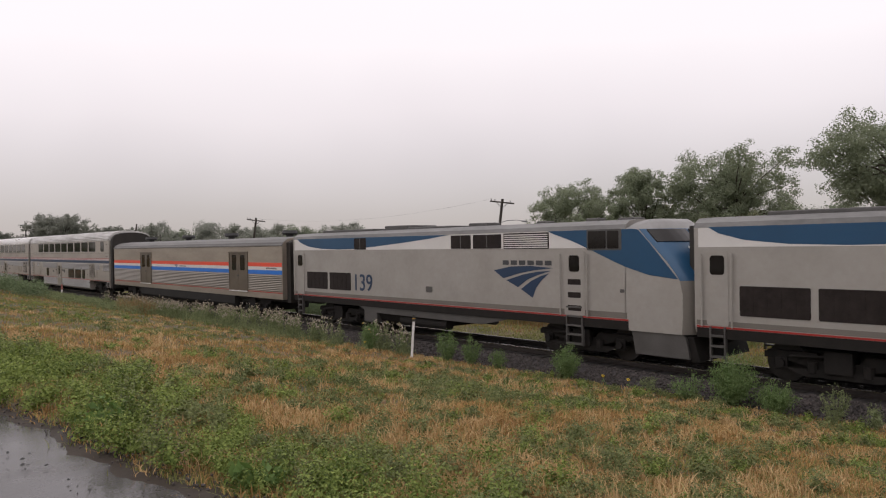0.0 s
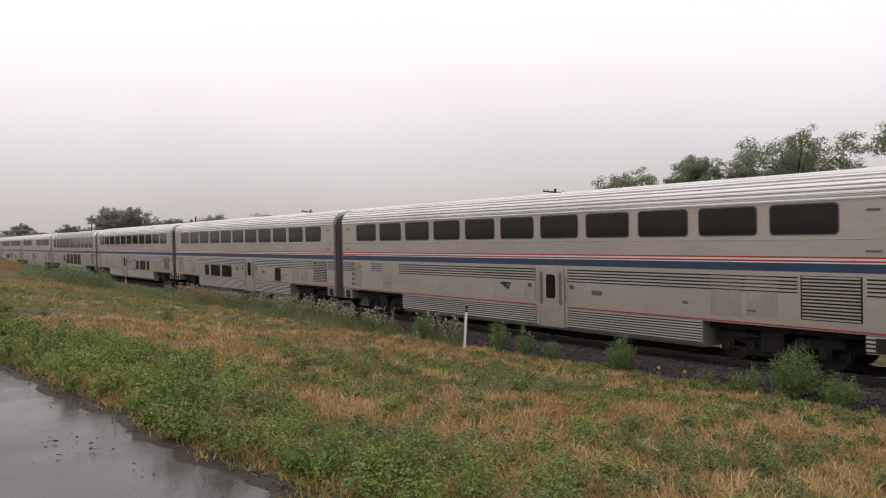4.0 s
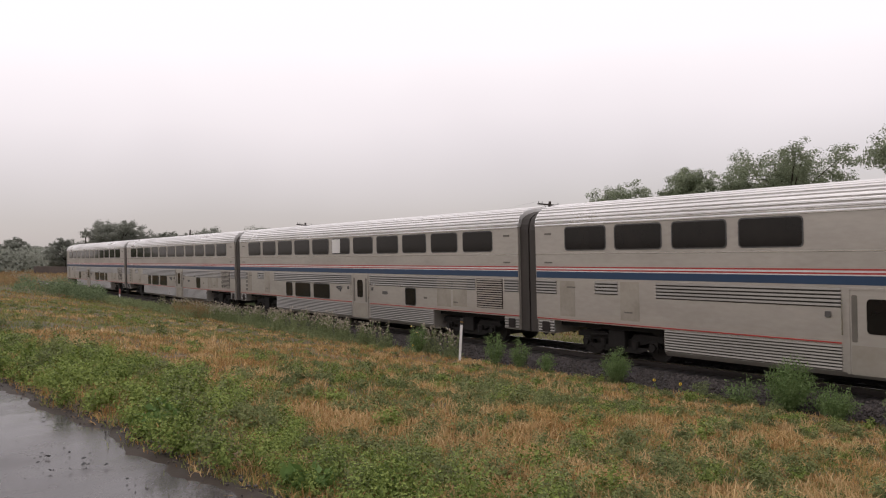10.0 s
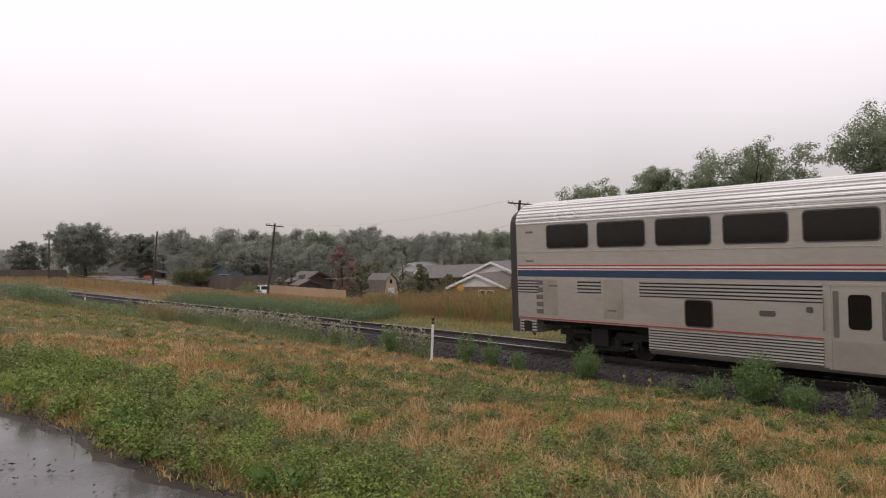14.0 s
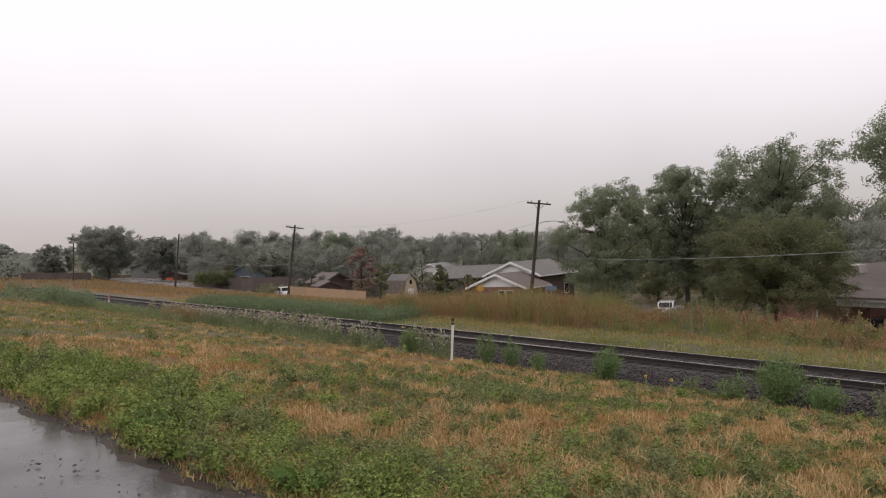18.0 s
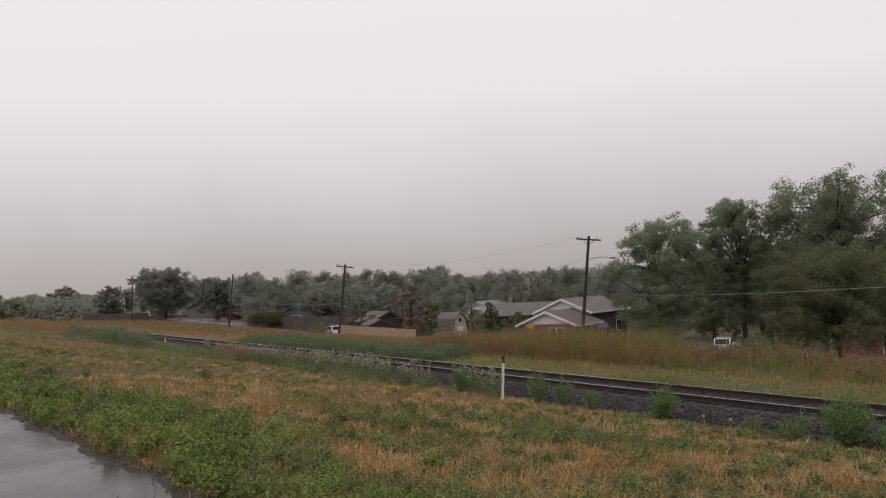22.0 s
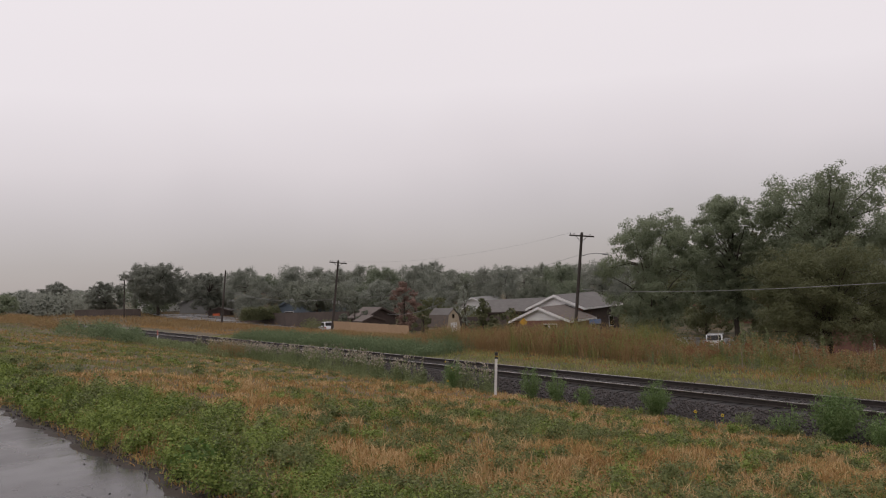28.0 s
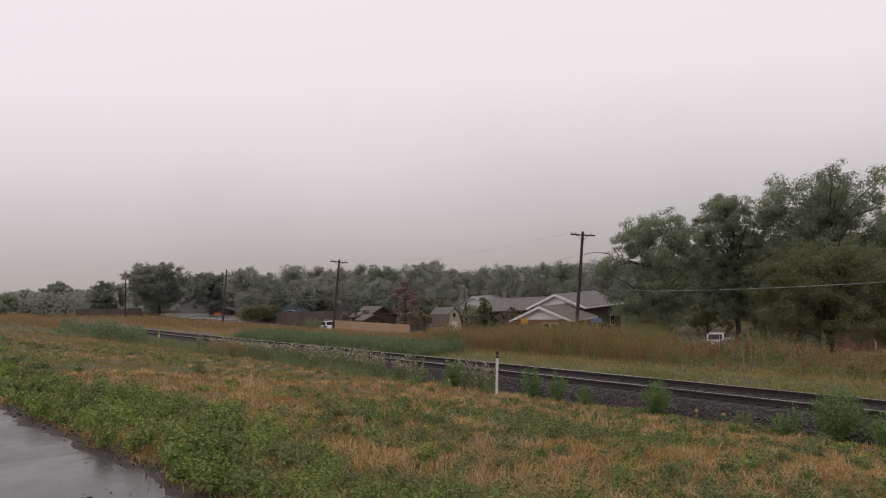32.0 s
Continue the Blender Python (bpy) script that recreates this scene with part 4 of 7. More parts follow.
            sc = part("side_grille", g, M_GRILLE, loco, "dark brown lower side grille")
            br = bmesh.new()
            for k in range(1, 5):
                x = a + (b - a) * k / 5 - C
                plate(br, [(x - 0.012, 1.64), (x + 0.012, 1.64), (x + 0.012, 2.36), (x - 0.012, 2.36)], s, W2, 0.018)
            part("bar", br, M_GRILLE, sc)
        lv = bmesh.new()
        plate(lv, rounded(14.55 - C, 16.55 - C, 3.36, 3.88, 0.02), s, W2, 0.010)
        lo = part("louvre", lv, M_GRILLE, loco, "white slatted louvre")
        ls = bmesh.new()
        for k in range(7):
            z = 3.39 + k * 0.068
            plate(ls, [(14.6 - C, z), (16.5 - C, z), (16.5 - C, z + 0.035), (14.6 - C, z + 0.035)], s, W2, 0.03)
        part("slats", ls, M_LOCOWHITE, lo)
        cw = bmesh.new()
        plate(cw, rounded(18.05 - C, 19.3 - C, 3.3, 3.92, 0.05), s, W2, 0.016)
        wdw = part("cab_window", cw, M_GASKET, loco)
        cg = bmesh.new()
        plate(cg, rounded(18.1 - C, 18.75 - C, 3.35, 3.87, 0.04), s, W2, 0.022)
        plate(cg, rounded(18.8 - C, 19.2 - C, 3.35, 3.87, 0.04), s, W2, 0.022)
        part("pane", cg, M_GLASS, wdw)
        # cab door with its steps and rails, and the engine-room door at the rear
        for a, b, z1 in ((17.15, 17.95, 3.3), (0.85, 1.45, 3.3)):
            d = bmesh.new()
            plate(d, rounded(a - C, b - C, 1.33, z1, 0.05), s, W2, 0.014)
            dd = part("door", d, M_LOCO, loco, "silver side door with grab rails")
            for x in (a - 0.12 - C, b + 0.12 - C):
                hr = bmesh.new()
                tube(hr, (x, s * (W2 + 0.07), 1.3), (x, s * (W2 + 0.07), z1 - 0.1), 0.025, seg=6)
                part("grab_rail", hr, M_LOCO, dd)
            dw = bmesh.new()
            plate(dw, rounded((a + b) / 2 - 0.2 - C, (a + b) / 2 + 0.2 - C, 2.65, 3.15, 0.08), s, W2, 0.022)
            part("door_pane", dw, M_GLASS, dd)
            for k in range(5 if a > 10 else 3):
                z = 0.42 + 0.28 * k if a > 10 else 0.5 + 0.27 * k
                st = bmesh.new()
                box(st, a + 0.12 - C, b - 0.12 - C, s * (W2 - 0.1), s * (W2 + 0.07), z, z + 0.05)
                part("step", st, M_LOCOGREY, dd)
            for x in (a + 0.1 - C, b - 0.1 - C):
                st = bmesh.new()
                box(st, x - 0.02, x + 0.02, s * (W2 - 0.06), s * (W2 + 0.05), 0.4, 1.3)
                part("step_rail", st, M_LOCOGREY, dd)
        # dark plates on the door paint the shade of foothold recesses
        rec = bmesh.new()
        for k in range(3):
            plate(rec, [(17.3 - C, 1.45 + 0.4 * k), (17.8 - C, 1.45 + 0.4 * k), (17.8 - C, 1.62 + 0.4 * k), (17.3 - C, 1.62 + 0.4 * k)], s, W2, 0.018)
        part("foothold_shade", rec, M_GRILLE, loco)
        for x, z, w in ((10.6, 1.86, 0.18), (20.0, 2.12, 0.07)):
            hh = bmesh.new()
            plate(hh, rounded(x - w - C, x + w - C, z - 0.11, z + 0.11, 0.05) if x < 19 else rounded(x - 0.3 - w - C - 0.4, x - 0.3 + w - C - 0.4, z - 0.05, z + 0.05, 0.03), s, W2, 0.02)
            part("fuel_cap", hh, M_LOCOGREY, loco)
        travel_mark(loco, 15.4 - C, 2.33, 2.65, W2, s, M_NAVY)
        bars(loco, 14.5 - C, 16.75 - C, 2.83, 2.98, 6, W2, s, M_INK)
        if numbered:
            letters("139", 0.98, loco, M_NAVY, (5.5 if s < 0 else 6.9) - C, 1.66, W2, s, "road_number")
        # windscreen halves and nose fittings
        for nm, mat, y0, y1, k0, k1, label in (("windscreen", M_GLASS, 0.07, 1.36, (9.21, 3.87), (9.54, 3.52), "raked windscreen half"), ("headlight", M_WHITE, 0.12, 0.62, (9.68, 3.38), (9.96, 3.09), "pale headlight panel")):
            ws = bmesh.new()
            cols = [[ws.verts.new(on_nose(k[0], s * (y0 + (y1 - y0) * c / 5), k[1], lift)) for k, lift in ((k0, 0.03), (k1, 0.03), (k1, -0.01), (k0, -0.01))] for c in range(6)]
            for c0, c1 in zip(cols, cols[1:]):
                for e in range(4):
                    ws.faces.new((c0[e], c0[(e + 1) % 4], c1[(e + 1) % 4], c1[e]))
            ws.faces.new(cols[0])
            ws.faces.new(cols[-1][::-1])
            bmesh.ops.recalc_face_normals(ws, faces=ws.faces)
            part(nm, ws, mat, loco, label)
        pil = bmesh.new()
        extrude(pil, [(8.85, 1.12), (10.35, 1.12), (10.6, 0.9), (10.7, 0.35), (9.0, 0.35)], s * 1.46, s * 1.38, "y")
        part("pilot_side", pil, M_LOCOGREY, loco)
    for s in (-1, 1):
        sk = bmesh.new()
        plate(sk, [(u - C, z) for u, z in ((5.9, 1.0), (6.5, 0.78), (13.4, 0.74), (14.7, 1.0))], s, W2 - 0.03, 0.0, 0.06)
        part("side_skirt", sk, M_LOCOGREY, loco, "dark grey skirt under the sill")
        bx = bmesh.new()
        box(bx, 6.25 - C, 7.15 - C, s * 0.95, s * 1.46, 0.36, 0.99, 0.03)
        part("battery_box", bx, M_LOCOGREY, loco, "grey equipment box under the frame")
        ar = bmesh.new()
        tube(ar, (8.6 - C, s * 1.2, 0.55), (11.4 - C, s * 1.2, 0.55), 0.2, seg=14)
        part("air_tank", ar, M_UNDER, loco, "grimy round air tank")
    tk = bmesh.new()
    extrude(tk, [(1.3, 1.1), (1.42, 0.85), (1.2, 0.45), (-1.2, 0.45), (-1.42, 0.85), (-1.3, 1.1)], -3.9, 0.4)
    part("fuel_tank", tk, M_UNDER, loco, "grimy dark fuel tank under the frame")
    uf = bmesh.new()
    box(uf, -10.2, 9.0, -1.35, 1.35, 0.98, 1.125)
    part("underframe", uf, M_UNDER, loco)
    pi = bmesh.new()
    extrude(pi, [(10.3, 0.95), (10.75, 0.95), (10.95, 0.3), (10.75, 0.25), (10.3, 0.6)], -1.35, 1.35, "y")
    part("pilot", pi, M_UNDER, loco)
    for a, b, w, h in ((2.2, 6.2, 0.9, 0.07), (6.9, 8.4, 0.8, 0.16), (8.6, 11.2, 0.9, 0.06), (11.6, 12.6, 0.35, 0.13), (14.9, 15.3, 0.25, 0.1), (17.0, 17.5, 0.22, 0.12), (18.3, 18.9, 0.3, 0.09)):
        rf = bmesh.new()
        box(rf, a - C, b - C, -w, w, 4.1, 4.19 + h, 0.03)
        part("roof_hatch", rf, M_LOCOROOF, loco, "sooty raised roof hatch")
    en = bmesh.new()
    extrude(en, [(1.05, 1.0), (1.05, 3.95), (-1.05, 3.95), (-1.05, 1.0)], -10.6, -10.2)
    part("end_curtain", en, M_BLACK, loco)
    for s, x in ((-1, -10.35), (1, 10.7)):
        cp = bmesh.new()
        box(cp, x - 0.35, x + 0.35, -0.14, 0.14, 0.72, 0.98, 0.03)
        part("coupler", cp, M_UNDER, loco)
    truck(loco, -6.7, 2.75, radius=0.5)
    truck(loco, 6.9, 2.75, radius=0.5)
    return loco


def baggage_car():
    car = tagged(new("baggage_car"), "tarnished stainless baggage car with red, white and blue stripes", "train car", group="cars of the train")
    HB = 1.5
    C = 13.2
    body = bmesh.new()
    prof = [(HB, 0.95), (HB, 3.6), (1.43, 3.78), (1.2, 3.93), (0.8, 4.02), (0.3, 4.06)]
    extrude(body, prof + [(-a, b) for a, b in prof[::-1]], -12.75, 12.75)
    for f in body.faces:
        if f.calc_center_median().z > 3.62:
            f.material_index = 1
    part("body", body, [M_BAGSTEEL, M_BAGROOF], car)
    sill = bmesh.new()
    extrude(sill, [(HB - 0.02, 0.949), (HB - 0.02, 0.5), (HB - 0.16, 0.34), (-HB + 0.16, 0.34), (-HB + 0.02, 0.5), (-HB + 0.02, 0.949)], -7.2, 7.4)
    part("lower_body", sill, M_BAGSILL, car, "very dark grey lower side")
    d1, d2 = (-20.27 + C, -18.26 + C), (-6.33 + C, -4.17 + C)
    spans = [(-12.7, d1[0] - 0.06), (d1[1] + 0.06, d2[0] - 0.06), (d2[1] + 0.06, 12.7)]
    for a, b in spans:
        ribs(car, a, b, 1.32, 2.14, 9, HB, 0.02, M_BAGFLUTE)
    for s in (-1, 1):
        for z0, z1, mat, nm in ((2.56, 2.76, M_BRED, "red_stripe"), (2.385, 2.555, M_WHITE, "white_stripe"), (2.17, 2.38, M_BBLUE, "blue_stripe"), (1.24, 1.28, M_RED, "sill_stripe")):
            st = bmesh.new()
            for a, b in spans:
                plate(st, [(a, z0), (b, z0), (b, z1), (a, z1)], s, HB, 0.008)
            part(nm, st, mat, car)
        gt = bmesh.new()
        extrude(gt, [(s * HB, 3.58), (s * (HB + 0.04), 3.6), (s * (HB + 0.03), 3.66), (s * (HB - 0.03), 3.68)], -12.75, 12.75)
        part("gutter", gt, M_BAGROOF, car)
        for a, b in (d1, d2):
            dm = bmesh.new()
            plate(dm, [(a, 1.22), (b, 1.22), (b, 3.28), (a, 3.28)], s, HB, 0.012)
            d = part("baggage_door", dm, M_BAGDOOR, car, "wide sliding baggage door with two windows")
            fr = bmesh.new()
            for x in (a, b, (a + b) / 2):
                plate(fr, [(x - 0.04, 1.2), (x + 0.04, 1.2), (x + 0.04, 3.3), (x - 0.04, 3.3)], s, HB, 0.035 if x != (a + b) / 2 else 0.02)
            plate(fr, [(a - 0.06, 3.25), (b + 0.06, 3.25), (b + 0.06, 3.33), (a - 0.06, 3.33)], s, HB, 0.05)
            part("door_frame", fr, M_BAGDOOR, d)
            sl = bmesh.new()
            plate(sl, [(a - 0.03, 1.2), (b + 0.03, 1.2), (b + 0.03, 1.245), (a - 0.03, 1.245)], s, HB, 0.06)
            part("door_sill", sl, M_WHITE, d)
            for k in (0.27, 0.73):
                x = a + (b - a) * k
                rm = bmesh.new()
                plate(rm, rounded(x - 0.31, x + 0.31, 2.29, 3.19, 0.13), s, HB, 0.016)
                part("pane_rim", rm, M_BAGDOOR, d)
                g = bmesh.new()
                plate(g, rounded(x - 0.27, x + 0.27, 2.33, 3.15, 0.1), s, HB, 0.02)
                part("door_pane", g, M_GLASS, d)
            hd = bmesh.new()
            plate(hd, rounded((a + b) / 2 - 0.1, (a + b) / 2 + 0.06, 2.0, 2.1, 0.03), s, HB, 0.04)
            part("handle", hd, M_LOCOGREY, d)
        travel_mark(car, -0.7, 2.47, 0.55, HB, s, M_LOCOBLUE)
        bars(car, -0.2, 0.85, 2.43, 2.5, 6, HB, s, M_LOCOGREY)
        bars(car, 11.1 if s < 0 else -12.2, 12.2 if s < 0 else -11.1, 2.44, 2.51, 9, HB, s, M_INK)
    for x in (-9.4, -2.6, 3.8, 10.7):
        v = bmesh.new()
        tube(v, (x, 0.1, 4.0), (x, 0.1, 4.24), 0.2, seg=12)
        tube(v, (x, 0.1, 4.18), (x, 0.1, 4.26), 0.36, 0.42, seg=18)
        tube(v, (x, 0.1, 4.26), (x, 0.1, 4.4), 0.42, 0.38, seg=18)
        part("roof_vent", v, M_DARK, car, "mushroom-shaped dark roof ventilator")
    for s in (-1, 1):
        e = bmesh.new()
        x0, x1 = (12.75, 13.1) if s > 0 else (-13.1, -12.75)
        extrude(e, [(1.25, 0.8), (1.25, 3.75), (0.9, 3.9), (-0.9, 3.9), (-1.25, 3.75), (-1.25, 0.8)], x0, x1)
        part("end_curtain", e, M_BLACK, car, "black rubber diaphragm at the car end")
        cp = bmesh.new()
        box(cp, s * 12.6, s * 13.25, -0.14, 0.14, 0.72, 0.98, 0.03)
        part("coupler", cp, M_UNDER, car)
    uf = bmesh.new()
    box(uf, -12.6, 12.6, -1.2, 1.2, 0.8, 0.952)
    part("underframe", uf, M_UNDER, car)
    truck(car, -9.1, 2.7)
    truck(car, 9.1, 2.7)
    return car


# vehicle and the distance of its middle from the reference coupling
TRAIN = []
for engine, mid in ((locomotive(False), 31.95), (locomotive(True), 10.85)):
    TRAIN.append((engine, mid))
TRAIN.append((baggage_car(), -13.2))
for i, style in enumerate(("crew", "upper", "coach", "sleeper", "lounge", "diner", "coach", "coach", "coach_turned")):
    TRAIN.append((bilevel(style), -39.46 - i * 25.87))
    if style == "coach":
        BLINDS.append(i)


# ---- placing by bearing (degrees left of +y) and distance ----
def spot(az, r):
    return -r * math.sin(radians(az)), r * math.cos(radians(az))


def level(x, y):
    return float(ground_z(x, y))


GRIDS = {}


def vnoise(x, y, size, seed):
    """Smooth value noise from 0 to 1 with cells of the given size."""
    if seed not in GRIDS:
        GRIDS[seed] = np.random.RandomState(seed).rand(64, 64)
    g = GRIDS[seed]
    u, v = np.asarray(x, float) / size, np.asarray(y, float) / size
    i, j = np.floor(u).astype(int), np.floor(v).astype(int)
    a, b = u - i, v - j
    a, b = a * a * (3 - 2 * a), b * b * (3 - 2 * b)
    i, j = i % 64, j % 64
    i1, j1 = (i + 1) % 64, (j + 1) % 64
    return (g[i, j] * (1 - a) + g[i1, j] * a) * (1 - b) + (g[i, j1] * (1 - a) + g[i1, j1] * a) * b


def blades(name, pts, per, height, width, mat, label, category, seed, lean=0.45, spread=0.06, bend=0.5):
    """Tufts of bent, tapering blades; one joined mesh."""
    r = np.random.RandomState(seed)
    n = len(pts) * per
    base = np.repeat(np.asarray(pts), per, 0) + np.concatenate([r.normal(0, spread, (n, 2)), np.zeros((n, 1))], 1)
    h = np.repeat(np.broadcast_to(height, len(pts)), per) * r.uniform(0.45, 1.15, n)
    w = np.repeat(np.broadcast_to(width, len(pts)), per) * r.uniform(0.7, 1.3, n)
    a = r.rand(n) * 6.283
    t = r.rand(n) * lean
    out = np.stack([np.cos(a), np.sin(a)], 1)
    b = r.rand(n) * 6.283
    side = np.stack([np.cos(b), np.sin(b), np.zeros(n)], 1) * (w / 2)[:, None]
    mid = base + np.concatenate([out * (h * t * 0.45)[:, None], (h * 0.55)[:, None]], 1)
    tip = base + np.concatenate([out * (h * (t * 1.0 + bend * t))[:, None], (h * (1 - 0.25 * t))[:, None]], 1)
    base[:, 2] -= 0.02
    v = np.stack([base - side, base + side, mid + side * 0.8, mid - side * 0.8, tip], 1).reshape(-1, 3)
    k = np.arange(n)[:, None] * 5
    tri = np.concatenate([k + [0, 1, 2], k + [0, 2, 3], k + [3, 2, 4]], 1).reshape(-1, 3)
    return tagged(mesh_from(name, v, tri, mat), label, category, kind="stuff")


def leaf_array(centres, size, r, flat=0.5, wide=0.27, facing=None):
    """Folded leaf shapes, four corners each, at the given centres; they may face outward."""
    n = len(centres)
    if facing is None:
        a = r.rand(n) * 6.283
        tilt = r.normal(0, flat, n)
        d = np.stack([np.cos(a) * np.cos(tilt), np.sin(a) * np.cos(tilt), np.sin(tilt)], 1)
        b = r.normal(0, 1, (n, 3))
    else:
        out = facing + r.normal(0, flat, (n, 3))
        d = np.cross(out, r.normal(0, 1, (n, 3)))
        d /= np.linalg.norm(d, axis=1, keepdims=True) + 1e-6
        b = np.cross(out, d)
    b -= (b * d).sum(1, keepdims=True) * d
    b /= np.linalg.norm(b, axis=1, keepdims=True) + 1e-6
    s = (np.broadcast_to(size, n) * r.uniform(0.6, 1.3, n))[:, None]
    v = np.stack([centres - d * s * 0.5, centres + b * s * wide - d * s * 0.05, centres + d * s * 0.5, centres - b * s * wide + d * s * 0.02], 1)
    k = np.arange(n)[:, None] * 4
    return v.reshape(-1, 3), (k + [0, 1, 2, 3])


def leafy(name, pts, per, radius, height, size, mat, label, category, seed, kind="stuff"):
    """Low leafy clumps; one joined mesh."""
    r = np.random.RandomState(seed)
    n = len(pts) * per
    c = np.repeat(np.asarray(pts), per, 0)
    R = np.repeat(np.broadcast_to(radius, len(pts)), per)
    H = np.repeat(np.broadcast_to(height, len(pts)), per)
    a, q = r.rand(n) * 6.283, np.sqrt(r.rand(n))
    c = c + np.stack([np.cos(a) * q * R, np.sin(a) * q * R, H * (1 - 0.75 * q * q) * r.uniform(0.3, 1.12, n) ** 0.6], 1)
    v, f = leaf_array(c, np.repeat(np.broadcast_to(size, len(pts)), per), r)
    return tagged(mesh_from(name, v, f, mat), label, category, kind=kind)


def field(count, seed, az0=14, az1=92, r0=4.2, r1=62, power=1.0):
    """Points on the near bank, thinning with distance."""
    r = np.random.RandomState(seed)
    u = r.rand(count) ** power
    d = r0 * (r1 / r0) ** u
    a = np.radians(az0 + (az1 - az0) * r.rand(count))
    x, y = -d * np.sin(a), d * np.cos(a)
    keep = (y < 16.85 + 0.15 * np.sin(x * 1.7) + 0.1 * np.sin(x * 4.1)) & (y > road_edge(x) + 0.08 + 0.05 * np.sin(x * 2.3) + 0.04 * np.sin(x * 5.1 + 1))
    x, y, d = x[keep], y[keep], d[keep]
    return x, y, d, np.stack([x, y, ground_z(x, y)], 1)


def dryness(x, y):
    """From 0 (lush) to 1 (straw): lush beside the road, straw in drifts further on."""
    x, y = np.asarray(x), np.asarray(y)
    edge = y - road_edge(x)
    d = 0.28 * vnoise(x, y, 0.95, 11) + 0.46 * vnoise(x, y, 0.4, 12) + 0.26 * vnoise(x, y, 2.4, 13)
    d = d - 0.26 * (1 - smoothstep(0.9, 2.7, edge)) + 0.05 * smoothstep(4.0, 8, edge)
    d = d - 0.17 * smoothstep(-20, -26, x) * smoothstep(15, 10, y)
    drift = np.exp(-(((x + 19.0) / 3.2) ** 2 + ((y - 3.4 + 0.1 * (x + 19)) / 0.65) ** 2)) + 0.6 * np.exp(-(((x + 17.0) / 3.8) ** 2 + ((y - 5.7) / 1.1) ** 2))
    drift = drift + 0.5 * np.exp(-(((x + 12.6) / 2.2) ** 2 + ((y - 5.0) / 0.7) ** 2)) + 0.4 * np.exp(-(((x + 31.0) / 5.0) ** 2 + ((y - 6.0) / 0.9) ** 2))
    return d + 0.38 * drift


fx, fy, fd, fp = field(105000, 21)
dry = dryness(fx, fy)
rs = np.random.RandomState(22)
swathe = smoothstep(-13, -19, fx)
straw = rs.rand(len(dry)) < (0.28 - 0.17 * swathe) + (0.52 + 0.2 * swathe) / (1 + np.exp(-(dry - 0.50) / 0.03))
grow = np.sqrt(fd / 6.0)
tall = 0.05 + 0.11 * vnoise(fx, fy, 0.5, 14) * vnoise(fx, fy, 1.9, 25)
sel = straw & (rs.rand(len(dry)) < 0.55)
blades("dry_grass", fp[sel], 5, (tall * 1.35)[sel], (0.0095 * grow)[sel], M_STRAW, "short dry straw-coloured grass", "grass", 23, 1.4, 0.07)
sel = (~straw) & (rs.rand(len(dry)) < 0.40 + 0.2 * swathe - 0.2 * (1 - smoothstep(0.3, 1.8, fy - road_edge(fx))))
blades("green_grass", fp[sel], 5, (tall * 1.1 + 0.01)[sel], (0.0085 * grow)[sel], M_GRASS, "short rough green grass", "grass", 24, 1.2, 0.07)


def mounds(name, pts, radius, height, shoots, per, size, mat, label, seed):
    """Bushy low weeds: leafy shoots that fan out of one root into a dome; one joined mesh."""
    r = np.random.RandomState(seed)
    own = np.repeat(np.arange(len(pts)), shoots)
    a, q = r.rand(len(own)) * 6.283, np.sqrt(r.rand(len(own)))
    R, H = radius[own] * r.uniform(0.8, 1.25, len(own)), height[own] * r.uniform(0.72, 1.12, len(own))
    tip = np.stack([np.cos(a) * q * R, np.sin(a) * q * R, H * np.sqrt(1 - 0.82 * q * q)], 1)
    f = r.uniform(0.3, 1.0, (len(own), per, 1))
    c = np.asarray(pts)[own][:, None] + tip[:, None] * f + r.normal(0, 0.075, (len(own), per, 3)) * R[:, None, None]
    c[:, :, 2] = np.maximum(c[:, :, 2], np.asarray(pts)[own][:, None, 2] + 0.01)
    s = (size[own][:, None] * (1.25 - 0.5 * f[..., 0])).ravel()
    up = tip / np.stack([R, R, H * 0.8], 1)
    v, k = leaf_array(c.reshape(-1, 3), s, r, 0.45, 0.3, np.repeat(up, per, 0))
    return tagged(mesh_from(name, v, k, mat), label, "weeds", kind="stuff")


# bushy weeds on a jittered grid: close together beside the road, scattered through the straw further up
rs = np.random.RandomState(32)
mx, my = np.meshgrid(np.arange(-46, 1.5, 0.31), np.arange(-3, 16.8, 0.31))
mx = mx.ravel() + rs.uniform(-0.15, 0.15, mx.size)
my = my.ravel() + rs.uniform(-0.15, 0.15, my.size)
md = np.hypot(mx, my)
edge_d = my - road_edge(mx)
dry = dryness(mx, my)
thick = 1 - smoothstep(0.0, 1.9, edge_d - 1.1 + 0.7 * smoothstep(-9, -5, mx) + 1.4 * (vnoise(mx, my, 1.1, 45) - 0.5))
keep_p = 0.85 / (1 + np.exp((dry - 0.53) / 0.045)) * (0.35 + 0.75 * vnoise(mx, my, 0.7, 43)) + 0.09
keep_p = np.maximum(keep_p, 0.84 * thick * (0.55 + 0.6 * vnoise(mx, my, 0.65, 46))) * (1 - 0.85 * smoothstep(-14, -19, mx) * smoothstep(1.4, 2.4, edge_d))
sel = (rs.rand(mx.size) < keep_p) & (edge_d > 0.12) & (md > 4.0) & (np.degrees(np.arctan2(-mx, my)) < 94)
mx, my, md, thick, edge_d = mx[sel], my[sel], md[sel], thick[sel], edge_d[sel]
mp_ = np.stack([mx, my, ground_z(mx, my) - 0.015], 1)
big = rs.rand(len(mx)) ** 1.6
